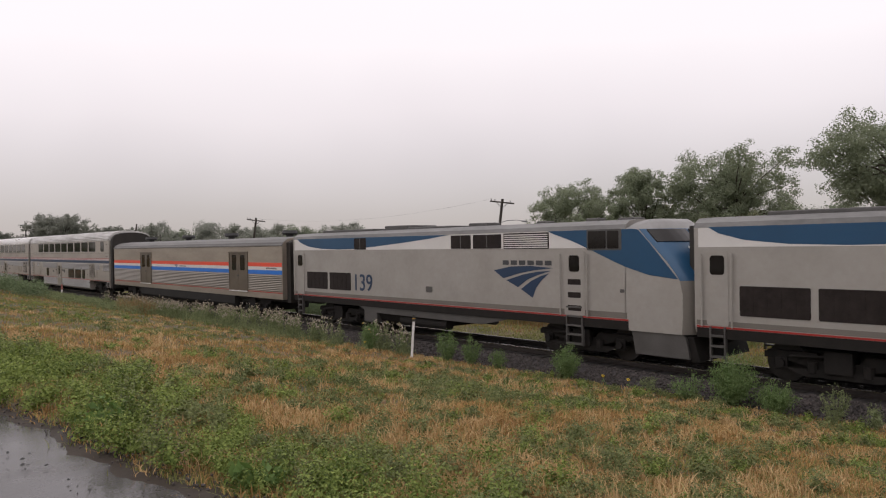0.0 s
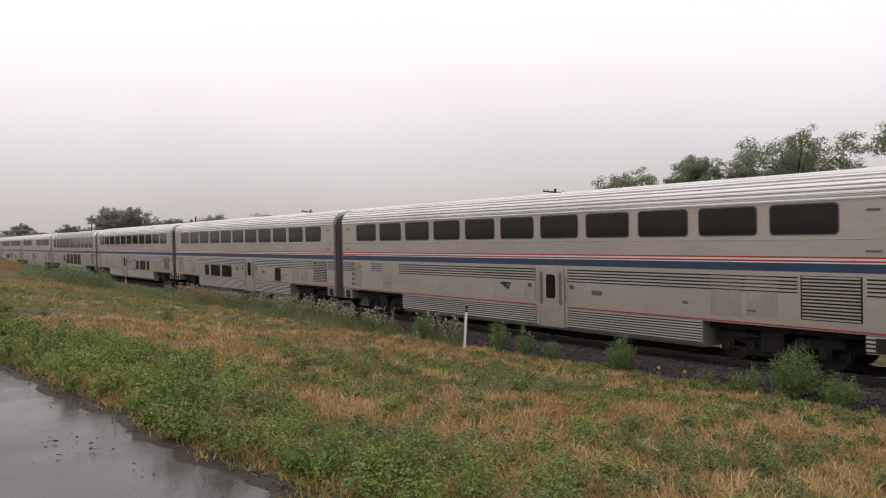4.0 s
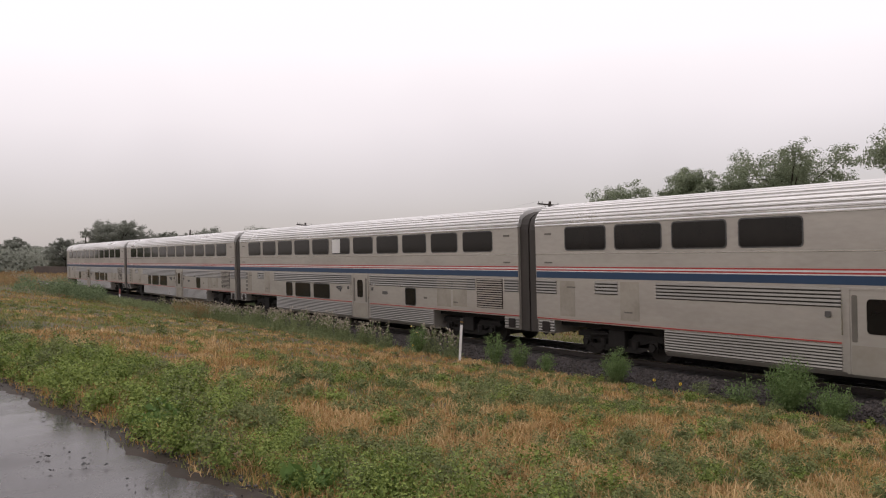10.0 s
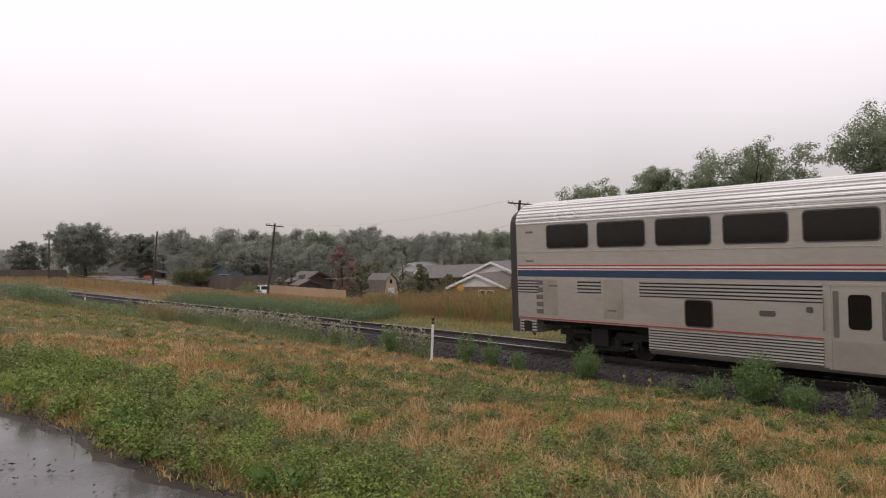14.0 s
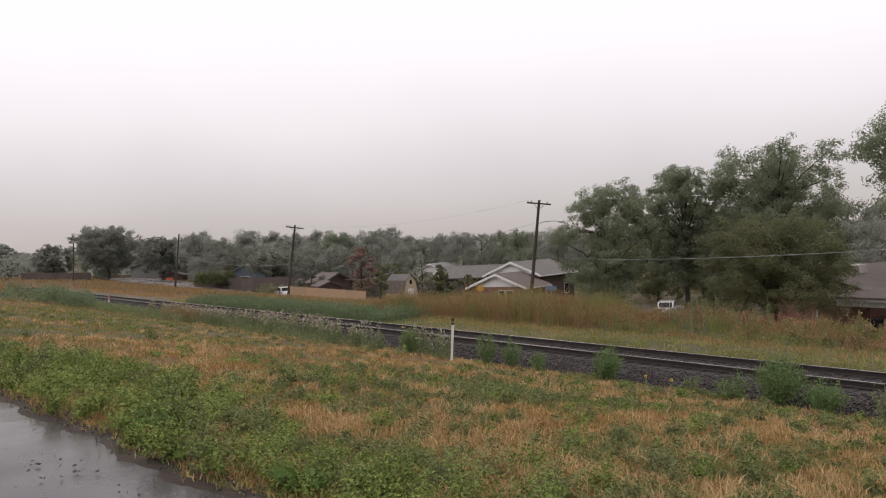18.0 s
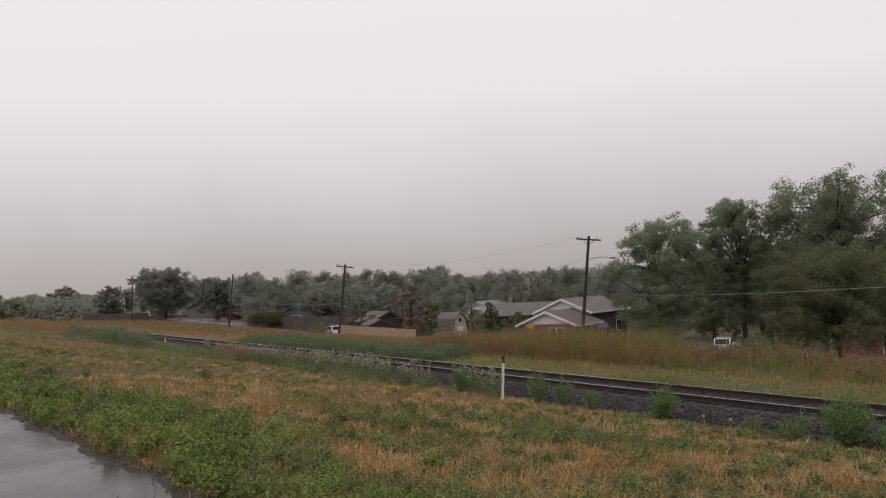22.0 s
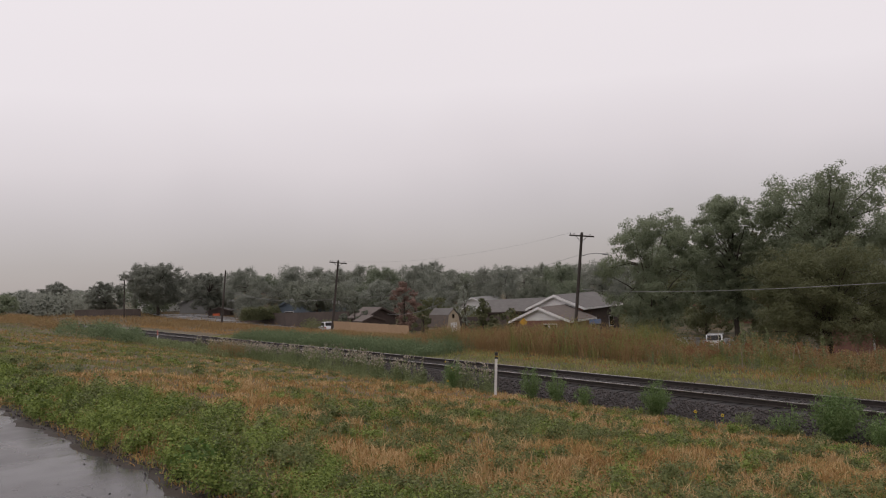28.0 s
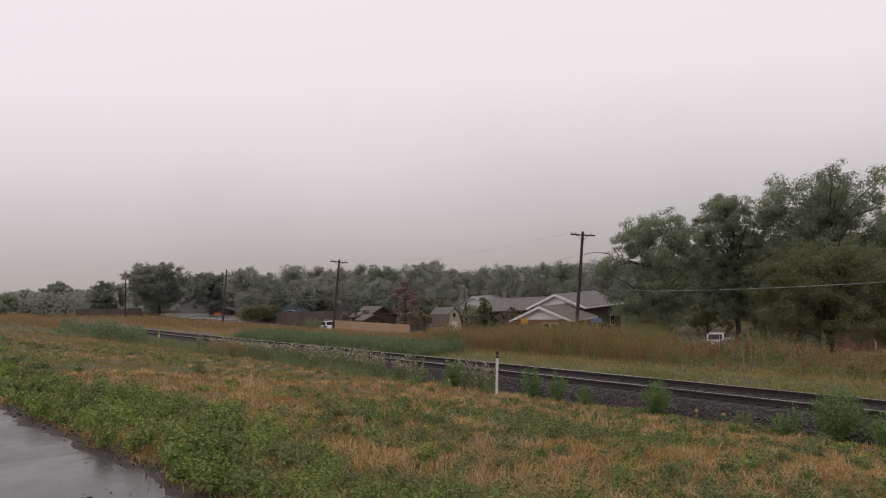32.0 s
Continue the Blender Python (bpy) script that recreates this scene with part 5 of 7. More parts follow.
m_rad = 0.10 + 0.17 * big + 0.05 * thick
m_hgt = (0.12 + 0.17 * big) * (1 + 0.7 * thick) * (0.5 + 1.0 * vnoise(mx, my, 0.8, 44)) * (1 - 0.4 * smoothstep(-11, -17, mx))
m_sht = np.clip(46 * (0.5 + 1.0 * big + 0.45 * thick) * (8.0 / md) ** 0.9, 6, 75).astype(int)
m_leaf = (0.029 + 0.009 * big + 0.003 * thick) * np.sqrt(md / 7.5)
pick = rs.rand(len(mx)) + 0.55 * thick
for test, mat_, label_, seed_ in ((pick > 0.72, M_GREEN, "leafy green weeds in mounds beside the road", 33), (pick <= 0.72, M_FORB, "grey-green bushy forbs in the dry turf", 36)):
    mounds("green_weeds" if seed_ == 33 else "small_forbs", mp_[test], m_rad[test], m_hgt[test], m_sht[test], 10, m_leaf[test], mat_, label_, seed_)
# taller straw stalks standing out of the turf
fx, fy, fd, fp = field(3400, 41, r1=45)
sel = (dryness(fx, fy) > 0.42) & (vnoise(fx, fy, 1.5, 29) > 0.35)
blades("straw_tufts", fp[sel], 26, 0.08 + 0.11 * np.random.RandomState(46).rand(sel.sum()), 0.010 * np.sqrt(fd[sel] / 6), M_PALESTRAW, "pale tufts of dry grass stalks", "grass", 42, 0.9, 0.09)


def weed_plant(name, x, y, height, width, mat, seed, label, stems=16, leaves=420, leaf=0.05, flowers=None):
    """A bushy weed: thin stems from one root, leaves along them."""
    r = np.random.RandomState(seed)
    z = level(x, y)
    thing = tagged(new(name), label, "plant")
    thing.location = (x, y, z)
    bm = bmesh.new()
    pts = []
    for i in range(stems):
        a, q = r.rand() * 6.283, math.sqrt(r.rand())
        tip = Vector((math.cos(a) * q * width / 2, math.sin(a) * q * width / 2, height * (1 - 0.5 * q * q) * r.uniform(0.7, 1.05)))
        tube(bm, (0, 0, -0.02), tip, 0.008, 0.003, seg=4, caps=False)
        for k in range(leaves // stems):
            f = r.uniform(0.25, 1.02)
            p = tip * f + Vector(r.normal(0, 0.055 * (1.2 - 0.5 * f) * (width + 0.4), 3))
            pts.append((p.x, p.y, max(p.z, 0.03)))
    tagged(part("stem", bm, mat, thing), kind="stuff")
    v, f = leaf_array(np.array(pts), leaf if leaf > 0.08 else leaf * 1.5, r, 0.9, 0.27 if leaf > 0.08 else 0.15)
    mesh_from("foliage", v, f, mat, thing)
    if flowers:
        for k in range(flowers):
            fb = bmesh.new()
            a = r.rand() * 6.283
            c = Vector((math.cos(a) * width * 0.25, -abs(math.sin(a)) * width * 0.3 - 0.1, height * r.uniform(0.55, 0.95)))
            bmesh.ops.create_cone(fb, cap_ends=True, segments=9, radius1=0.022, radius2=0.025, depth=0.012, matrix=Matrix.Translation(c) @ pose(0, 0, 0, 70, 0, 30))
            fl = part("flower", fb, M_YELLOW, thing, "yellow flower head")
            ce = bmesh.new()
            bmesh.ops.create_cone(ce, cap_ends=True, segments=8, radius1=0.012, radius2=0.012, depth=0.02, matrix=Matrix.Translation(c) @ pose(0, 0, 0, 70, 0, 30))
            part("flower_centre", ce, M_DARK, fl)
    return thing


weed_plant("bush", -13.95, 16.75, 1.05, 0.9, M_BUSHY, 51, "rounded green bush at the edge of the ballast", 46, 4200, 0.042)
weed_plant("bush", -22.4, 15.85, 1.1, 0.95, M_BUSHY, 52, "green bush with small yellow flowers beside the track", 46, 3800, 0.042, 3)
weed_plant("bush", -8.95, 16.75, 1.4, 1.25, M_BUSHY, 53, "large spreading green weed bush on the ballast edge", 52, 4800, 0.055)
weed_plant("bush", -7.75, 16.5, 0.8, 0.95, M_BUSHY, 54, "spreading green weed bush on the ballast edge", 30, 1700, 0.05)
weed_plant("bush", -9.9, 16.5, 0.75, 1.1, M_BUSHY, 58, "low green weed on the ballast edge", 22, 700, 0.05)
weed_plant("bush", -8.3, 17.2, 0.9, 1.0, M_BUSHY, 63, "spreading green weed bush on the ballast edge", 26, 800, 0.05)
weed_plant("tall_weed", -18.3, 15.95, 1.25, 0.75, M_BUSHY, 55, "upright feathery green weed beside the white post", 22, 2000, 0.045)
weed_plant("tall_weed", -17.35, 16.2, 1.0, 0.7, M_BUSHY, 56, "upright feathery green weed beside the white post", 20, 1600, 0.045)
weed_plant("tall_weed", -16.3, 16.3, 0.75, 0.6, M_BUSHY, 57, "upright green weed on the ballast edge", 16, 1000, 0.045)
weed_plant("tall_weed", -6.4, 16.2, 0.9, 0.7, M_SAGE, 59, "grey-green weed on the ballast edge", 14, 700, 0.05)
weed_plant("tall_weed", -5.7, 16.4, 0.6, 0.5, M_SAGE, 64, "grey-green weed on the ballast edge", 12, 400, 0.05)
weed_plant("tall_weed", -11.3, 16.9, 0.5, 0.6, M_SAGE, 60, "grey-green weed on the ballast edge", 12, 400, 0.045)
weed_plant("tall_weed", -24.0, 15.6, 0.7, 0.5, M_SAGE, 65, "grey-green weed beside the track", 12, 500, 0.05)
weed_plant("broad_weed", -7.35, 2.2, 0.28, 0.6, M_BROAD, 61, "bright green broad-leaved weed beside the puddle", 14, 140, 0.11)
weed_plant("broad_weed", -4.7, 2.35, 0.22, 0.45, M_BROAD, 62, "bright green broad-leaved weed beside the puddle", 12, 120, 0.09)


def sunflower(x, y, seed):
    z = level(x, y)
    fl = tagged(new("sunflower"), "small wild sunflower at the ballast edge", "flower")
    fl.location = (x, y, z)
    bm = bmesh.new()
    tube(bm, (0, 0, 0), (0.02, -0.03, 0.3), 0.008, 0.006, seg=5)
    part("stem", bm, M_BUSHY, fl)
    pe = bmesh.new()
    for k in range(12):
        a = k * math.pi / 6
        p = Vector((0.027 * math.cos(a), 0.027 * math.sin(a), 0))
        bmesh.ops.create_cone(pe, cap_ends=True, segments=4, radius1=0.014, radius2=0.005, depth=0.01, matrix=pose(0.02, -0.06, 0.31, 75, 0, 35) @ Matrix.Translation(p))
    part("petals", pe, M_YELLOW, fl)
    ce = bmesh.new()
    bmesh.ops.create_cone(ce, cap_ends=True, segments=10, radius1=0.014, radius2=0.012, depth=0.022, matrix=pose(0.02, -0.065, 0.31, 75, 0, 35))
    part("flower_centre", ce, M_DARK, fl)
    lv, lf = leaf_array(np.array([(0.05, 0, 0.1), (-0.05, 0.0, 0.16), (0.03, -0.05, 0.2), (-0.08, 0, 0.06), (0.1, 0.02, 0.05)]), 0.12, np.random.RandomState(seed), 0.4)
    mesh_from("leaves", lv, lf, M_BUSHY, fl)


sunflower(-12.35, 16.35, 1)
sunflower(-11.55, 16.35, 2)
sunflower(-22.0, 15.35, 3)


def strip(count, seed, x0, x1, y0, y1):
    r = np.random.RandomState(seed)
    x, y = r.uniform(x0, x1, count), r.uniform(y0, y1, count)
    return np.stack([x, y, ground_z(x, y)], 1)


# weeds with pale seed heads along the near side of the track
p = strip(420, 71, -50, -20.5, 13.6, 16.6)
p = p[(p[:, 1] > 13.9 + 0.06 * (p[:, 0] + 50)) | (np.random.RandomState(3).rand(len(p)) < 0.15)]
hh = (0.35 + 0.4 * vnoise(p[:, 0], p[:, 1], 2.2, 17)) * (1.0 - 0.3 * smoothstep(-34, -22, p[:, 0]))
blades("trackside_weeds", p, 10, hh, 0.018, M_SAGE, "low grey-green weeds beside the track", "weeds", 72, 0.5, 0.12)
leafy("trackside_weed_leaves", p, 34, 0.26, hh * 0.9, 0.06, M_SAGE, "grey-green leaves of the trackside weeds", "weeds", 73)


def seeding_weeds(pts, height, seed, stems=7, leaf_mat=M_SAGE, head_mat=M_SEED, tone="grey-green", heads="fluffy pale seed heads", spire=0.0, width=0.009):
    """Upright weeds: thin branching stems, leaves up their length, and a fluffy pale head on every stem."""
    r = np.random.RandomState(seed)
    own = np.repeat(np.arange(len(pts)), stems)
    n = len(own)
    h = height[own] * r.uniform(0.55, 1.08, n)
    root = np.asarray(pts)[own] + np.concatenate([r.normal(0, 0.07, (n, 2)), np.full((n, 1), -0.03)], 1)
    tip = root + np.concatenate([r.normal(0, 0.16, (n, 2)) * h[:, None], h[:, None]], 1)
    side = np.stack([np.full(n, width), np.full(n, width / 3), np.zeros(n)], 1)
    v = np.stack([root - side, root + side, tip + side * 0.6, tip - side * 0.6], 1).reshape(-1, 3)
    tagged(mesh_from("weed_stems", v, np.arange(n)[:, None] * 4 + [0, 1, 2, 3], leaf_mat), "thin " + tone + " stems of the seeding weeds", "weeds", kind="stuff")
    f = r.uniform(0.08, 0.9, (n, 15, 1))
    c = root[:, None] + (tip - root)[:, None] * f + r.normal(0, 0.055, (n, 15, 3)) * (1.25 - 0.7 * f)
    v, k = leaf_array(c.reshape(-1, 3), 0.075, r, 0.5)
    tagged(mesh_from("weed_leaves", v, k, leaf_mat), tone + " leaves of the seeding weeds", "weeds", kind="stuff")
    g = np.repeat(np.arange(n), 2 if spire == 0 else 6)
    c = tip[g] - (tip - root)[g] * (spire * r.rand(len(g), 1)) + r.normal(0, 0.045, (len(g), 3)) * (1, 1, 0.8)
    c = (c[:, None] + r.normal(0, 0.018, (len(g), 4, 3))).reshape(-1, 3)
    v, k = leaf_array(c, 0.058, r, 0.8, 0.4)
    tagged(mesh_from("seed_heads", v, k, head_mat), heads + " of the tall weeds", "weeds", kind="stuff")


p = strip(300, 78, -49, -20.3, 14.0, 16.75)
p = p[(p[:, 1] > 14.4 + 0.045 * (p[:, 0] + 49)) & (vnoise(p[:, 0], p[:, 1], 1.5, 47) + 0.4 * np.random.RandomState(6).rand(len(p)) > 0.38 + 0.22 * smoothstep(-30, -21, p[:, 0]))]
seeding_weeds(p, 0.68 + 0.5 * vnoise(p[:, 0], p[:, 1], 2.6, 17), 79)
p = strip(45, 75, -45.2, -42.6, 14.0, 15.6)
blades("brown_weeds", p, 14, 1.0, 0.018, M_RUSTWEED, "tall brown dead weeds beside the track", "weeds", 76, 0.5, 0.12)
leafy("brown_weed_leaves", p, 20, 0.25, 0.95, 0.07, M_RUSTWEED, "tall brown dead weeds beside the track", "weeds", 77)
# low green weeds further along, and the bushier clumps where the rails disappear
p = strip(620, 81, -84, -42, 13.2, 16.4)
leafy("track_side_weeds", p, 40, 0.4, 0.55, 0.09, M_SAGE, "low green weeds along the track bank", "weeds", 82)
p = []
for k in range(75):
    a_, d_ = random.Random(k).uniform(77.2, 82.2), random.Random(k + 200).uniform(58, 68)
    x, y = spot(a_, d_)
    p.append((x, y, level(x, y)))
p = np.array(p)
p = p[vnoise(p[:, 0], p[:, 1], 2.0, 38) > 0.3]
leafy("bank_bushes", p, 170, 0.75, 1.0 + 0.8 * vnoise(p[:, 0], p[:, 1], 3, 18), 0.11, M_BLUEGREEN, "grey-green weed clumps on the crest of the bank", "weeds", 84)
p = strip(900, 85, -190, -80, -6, 13.5)
p = p[p[:, 1] < 12 - 0.05 * (p[:, 0] + 80)]
blades("rusty_grass", p, 9, 0.4, 0.07, M_RUSTWEED, "rust-coloured tall dry grass on the far verge", "grass", 86, 0.6, 0.5)

p = []
for k in range(330):
    a_, d_ = random.Random(k + 500).uniform(81.2, 88.5), random.Random(k + 900).uniform(70, 84)
    x, y = spot(a_, d_)
    p.append((x, y, level(x, y)))
p = np.array(p)
leafy("orange_weeds", p, 40, 0.5, 0.55 + 0.5 * vnoise(p[:, 0], p[:, 1], 2.0, 49), 0.09, M_RUSTWEED, "orange-brown tall weeds on the far verge", "weeds", 112)
p = strip(7500, 87, -150, -38, -8, 16)
p = p[p[:, 1] > road_edge(p[:, 0]) + 0.3]
far_dry = vnoise(p[:, 0], p[:, 1] * 2.5, 5.0, 36) > 0.66
blades("verge_straw", p[far_dry], 5, 0.16, 0.03, M_STRAW, "dry straw-coloured grass on the verge", "grass", 88, 0.9, 0.25)
blades("verge_green", p[~far_dry], 5, 0.15, 0.03, M_GRASS, "green grass on the verge", "grass", 89, 0.9, 0.25)

# beyond the track: green strip, mown grass, then tall rust-coloured weeds
p = strip(1200, 91, -68, -36, 23.2, 26.6)
leafy("far_green_strip", p, 25, 0.45, 0.5 + 0.6 * vnoise(p[:, 0], p[:, 1], 1.7, 48), 0.10, M_BLUEGREEN, "blue-green weeds in a strip beyond the track", "weeds", 92)
blades("far_green_blades", p, 8, 0.5 + 0.6 * vnoise(p[:, 0], p[:, 1], 1.7, 48), 0.02, M_BLUEGREEN, "blue-green weeds in a strip beyond the track", "weeds", 90, 0.5, 0.2)
p = strip(6000, 93, -75, 12, 22.6, 27.8)
blades("far_verge_grass", p, 6, 0.16, 0.028, M_MOWN, "mown green grass beyond the track", "grass", 94, 0.8, 0.16)
p = strip(1500, 95, -120, 8, 25.6, 28.2)
blades("far_straw", p, 8, 0.22, 0.022, M_STRAW, "dry straw strip beyond the track", "grass", 96, 0.8, 0.2)
p = strip(3300, 97, -46, 12, 27.4, 36)
vn = vnoise(p[:, 0], p[:, 1], 2.6, 19)
hh = 0.5 + 0.8 * smoothstep(-21, -27, p[:, 0]) * smoothstep(-42, -36, p[:, 0]) * vnoise(p[:, 0], p[:, 1], 1.3, 39) + 0.95 * vn * vnoise(p[:, 0], p[:, 1], 0.8, 30) + 0.25 * smoothstep(28, 34, p[:, 1]) + 0.35 * smoothstep(-18, -30, p[:, 0]) * vnoise(p[:, 0], p[:, 1], 1.1, 37)


def dip(p):
    """The weeds are lower where the street opens between the trees."""
    return 1 - 0.43 * np.exp(-((np.degrees(np.arctan2(-p[:, 0], p[:, 1])) - 36.0) / 2.6) ** 2)


hh = hh * (1 - 0.42 * smoothstep(-23, -18, p[:, 0])) * dip(p)
rust = vnoise(p[:, 0], p[:, 1], 1.7, 35) + 0.25 * (np.random.RandomState(4).rand(len(p)) - 0.5) > 0.43 + 0.09 * smoothstep(-20, -10, p[:, 0])
blades("rust_weeds", p[rust], 8, hh[rust], 0.022, M_RUSTWEED, "tall rust-coloured weeds in a dense stand", "weeds", 98, 0.4, 0.16)
leafy("rust_weed_leaves", p[rust], 26, 0.25, hh[rust], 0.075, M_RUSTWEED, "leaves of the tall rust-coloured weeds", "weeds", 99)
q = strip(430, 118, -44, 10, 27.6, 35)
qh = dip(q) * (0.75 + 0.85 * vnoise(q[:, 0], q[:, 1], 2.4, 19)) * (1 - 0.32 * smoothstep(-23, -15, q[:, 0]))
q_rust = vnoise(q[:, 0], q[:, 1], 1.9, 35) > 0.4 + 0.15 * smoothstep(-20, -10, q[:, 0])
q_red = q_rust & (q[:, 0] < -15)
seeding_weeds(q[q_red], qh[q_red], 119, 6, M_RUSTWEED, M_REDWEED, "rust-brown", "red-brown seed spires", 0.4, 0.013)
q_tan = q_rust & (q[:, 0] >= -15)
seeding_weeds(q[q_tan], qh[q_tan], 121, 6, M_SAGE, M_RUSTWEED, "dull olive", "tan seed spires", 0.4, 0.013)
seeding_weeds(q[~q_rust], qh[~q_rust], 120, 6, M_SAGE, M_RUSTWEED, "olive green", "brown seed spires", 0.3, 0.013)
tall_p = p[::11]
leafy("weed_spires", tall_p, 46, 0.13, hh[::11] * 1.15 + 0.35, 0.065, M_RUSTWEED, "taller brown seed spires above the rusty weeds", "weeds", 109)
blades("olive_weeds", p[~rust], 9, hh[~rust], 0.022, M_GRASS, "olive green weeds among the rust-coloured stand", "weeds", 108, 0.4, 0.16)
leafy("olive_weed_leaves", p[~rust], 22, 0.25, hh[~rust], 0.08, M_GRASS, "olive green leaves among the rust-coloured stand", "weeds", 101)
q = strip(30, 102, -30, 6, 28, 33)
blades("pale_spikes", q, 2, 1.35, 0.03, M_SEED, "tall pale seed spikes above the weeds", "weeds", 103, 0.15, 0.2)
for k, (a_, d_, h_) in enumerate(((33.6, 36.5, 2.1), (32.9, 37.5, 1.8), (31.9, 37, 2.0), (28.5, 36, 1.8), (35.0, 37, 1.5), (43.5, 41, 1.9), (46.0, 42, 2.0), (40.2, 40, 1.7))):
    x, y = spot(a_, d_)
    weed_plant("seeding_stalk", x, y, h_, 0.34, M_SAGE, 640 + k, "tall pale grey-green stalk above the weeds", 4, 150, 0.085)
q = strip(420, 127, -26, 4, 22.9, 24.6)
q = q[vnoise(q[:, 0], q[:, 1] * 2, 1.8, 51) > 0.5]
leafy("low_green_weeds", q, 46, 0.3, 0.3, 0.06, M_GRASS, "low green weeds along the far side of the track", "weeds", 128)
p = strip(1800, 104, -130, -44, 28, 44)
blades("rust_grass", p, 9, 0.5, 0.05, M_RUSTWEED, "rust-coloured grass beyond the track", "grass", 105, 0.6, 0.35)
p = strip(900, 106, -260, -120, 22.8, 60)
blades("rust_grass", p, 9, 0.6, 0.11, M_RUSTWEED, "rust-coloured grass on the far rise", "grass", 107, 0.6, 0.8)


# ---- posts beside the track ----
def right_lean(az, deg, x, y, z):
    """A frame at a base point whose upright leans to the right of a viewer at the origin."""
    return pose(x, y, z, 0, 0, az) @ pose(0, 0, 0, 0, deg, 0)


post = tagged(new("marker_post"), "slim white marker post with a black top, leaning", "post")
post.matrix_basis = right_lean(51.6, 4, -19.5, 15.45, level(-19.5, 15.45) - 0.05)
bm = bmesh.new()
extrude(bm, rounded(-0.042, 0.042, -0.03, 0.03, 0.012, 2), 0, 1.28, "z")
part("shaft", bm, M_POSTWHITE, post)
bm = bmesh.new()
extrude(bm, rounded(-0.05, 0.05, -0.038, 0.038, 0.016, 2), 1.28, 1.5, "z")
part("cap", bm, M_DARK, post, "black cap")
bm = bmesh.new()
box(bm, -0.052, 0.052, -0.04, 0.04, 1.365, 1.385)
part("cap_band", bm, M_SIGNYELLOW, post, "thin yellow band")

mk = tagged(new("marker_post"), "short marker post, red above white", "post")
mk.matrix_basis = right_lean(76.1, 2, -63.3, 15.6, level(-63.3, 15.6) - 0.05)
bm = bmesh.new()
tube(bm, (0, 0, 0), (0, 0, 0.75), 0.06, seg=10)
part("shaft", bm, M_POSTWHITE, mk)
bm = bmesh.new()
tube(bm, (0, 0, 0.75), (0, 0, 1.15), 0.065, seg=10)
part("top", bm, M_REDPOST, mk, "faded red top")


# ---- utility poles and cables ----
def utility_pole(az, r, top_el, lean, arm=True, lamp=False, radius=0.15):
    x, y = spot(az, r)
    z0 = level(x, y) - 0.3
    h = EYE.z + r * math.tan(radians(top_el)) - z0
    pole = tagged(new("utility_pole"), "leaning dark wooden utility pole" + (" with a crossarm" if arm else ""), "utility pole")
    pole.matrix_basis = right_lean(az, lean, x, y, z0)
    bm = bmesh.new()
    tube(bm, (0, 0, 0), (0, 0, h), radius, radius * 0.68, seg=12)
    part("shaft", bm, M_POLE, pole)
    if arm:
        ab = bmesh.new()
        box(ab, -1.2, 1.2, -0.2, -0.08, h - 0.42, h - 0.28, 0.01)
        part("crossarm", ab, M_POLE, pole)
        for s in (-1, 1):
            br = bmesh.new()
            tube(br, (s * 0.55, -0.14, h - 0.4), (0, -0.14, h - 0.95), 0.025, seg=6)
            part("arm_brace", br, M_POLE, pole)
        for k in (-1.1, -0.75, 0.8):
            ins = bmesh.new()
            tube(ins, (k, -0.14, h - 0.3), (k, -0.14, h - 0.1), 0.035, 0.05, seg=8)
            part("insulator", ins, M_WIRE, pole)
    if lamp:
        lb = bmesh.new()
        pts = [(0.1, -0.1, h - 2.35), (0.7, -0.15, h - 2.1), (1.6, -0.2, h - 1.95), (2.2, -0.25, h - 1.98)]
        for a, b in zip(pts, pts[1:]):
            tube(lb, a, b, 0.035, seg=6)
        part("lamp_arm", lb, M_WIRE, pole, "thin curved street lamp arm")
        lh = bmesh.new()
        box(lh, 2.1, 2.65, -0.38, -0.12, h - 2.08, h - 1.93, 0.04)
        part("lamp_head", lh, M_WIRE, pole)
    top = pole.matrix_basis @ Vector((0, -0.14, h - 0.15))
    return pole, top, pole.matrix_basis, h


def cable(p, q, sag, radius, label="thin grey overhead cable between the poles"):
    p, q = Vector(p), Vector(q)
    bm = bmesh.new()
    side = (q - p).cross(Vector((0, 0, 1))).normalized() * radius
    up = Vector((0, 0, radius))
    rings = []
    for i in range(25):
        f = i / 24
        c = p.lerp(q, f) - Vector((0, 0, sag * 4 * f * (1 - f)))
        rings.append([bm.verts.new(c + side * math.cos(k * 1.2566) + up * math.sin(k * 1.2566)) for k in range(5)])
    for r0, r1 in zip(rings, rings[1:]):
        for k in range(5):
            bm.faces.new((r0[k], r0[(k + 1) % 5], r1[(k + 1) % 5], r1[k]))
    bmesh.ops.recalc_face_normals(bm, faces=bm.faces)
    return tagged(part("overhead_cable", bm, M_WIRE), label, "cable")


near_pole, near_top, near_m, near_h = utility_pole(45.6, 75, 3.42, 7, True, True, 0.19)
mid_pole, mid_top, mid_m, mid_h = utility_pole(63.8, 104, 2.2, 7.5, True, False, 0.18)
far_pole, far_top, far_m, far_h = utility_pole(71.75, 130, 1.78, 6, False, False, 0.17)
dim_pole, dim_top, dim_m, dim_h = utility_pole(78.3, 190, 1.35, 2, False, False, 0.17)
cable(near_m @ Vector((-1.1, -0.14, near_h - 0.1)), mid_m @ Vector((-1.1, -0.14, mid_h - 0.1)), 1.2, 0.006)
cable(near_m @ Vector((0, 0, near_h - 2.2)), mid_m @ Vector((0, 0, mid_h - 5.2)), 1.2, 0.012)
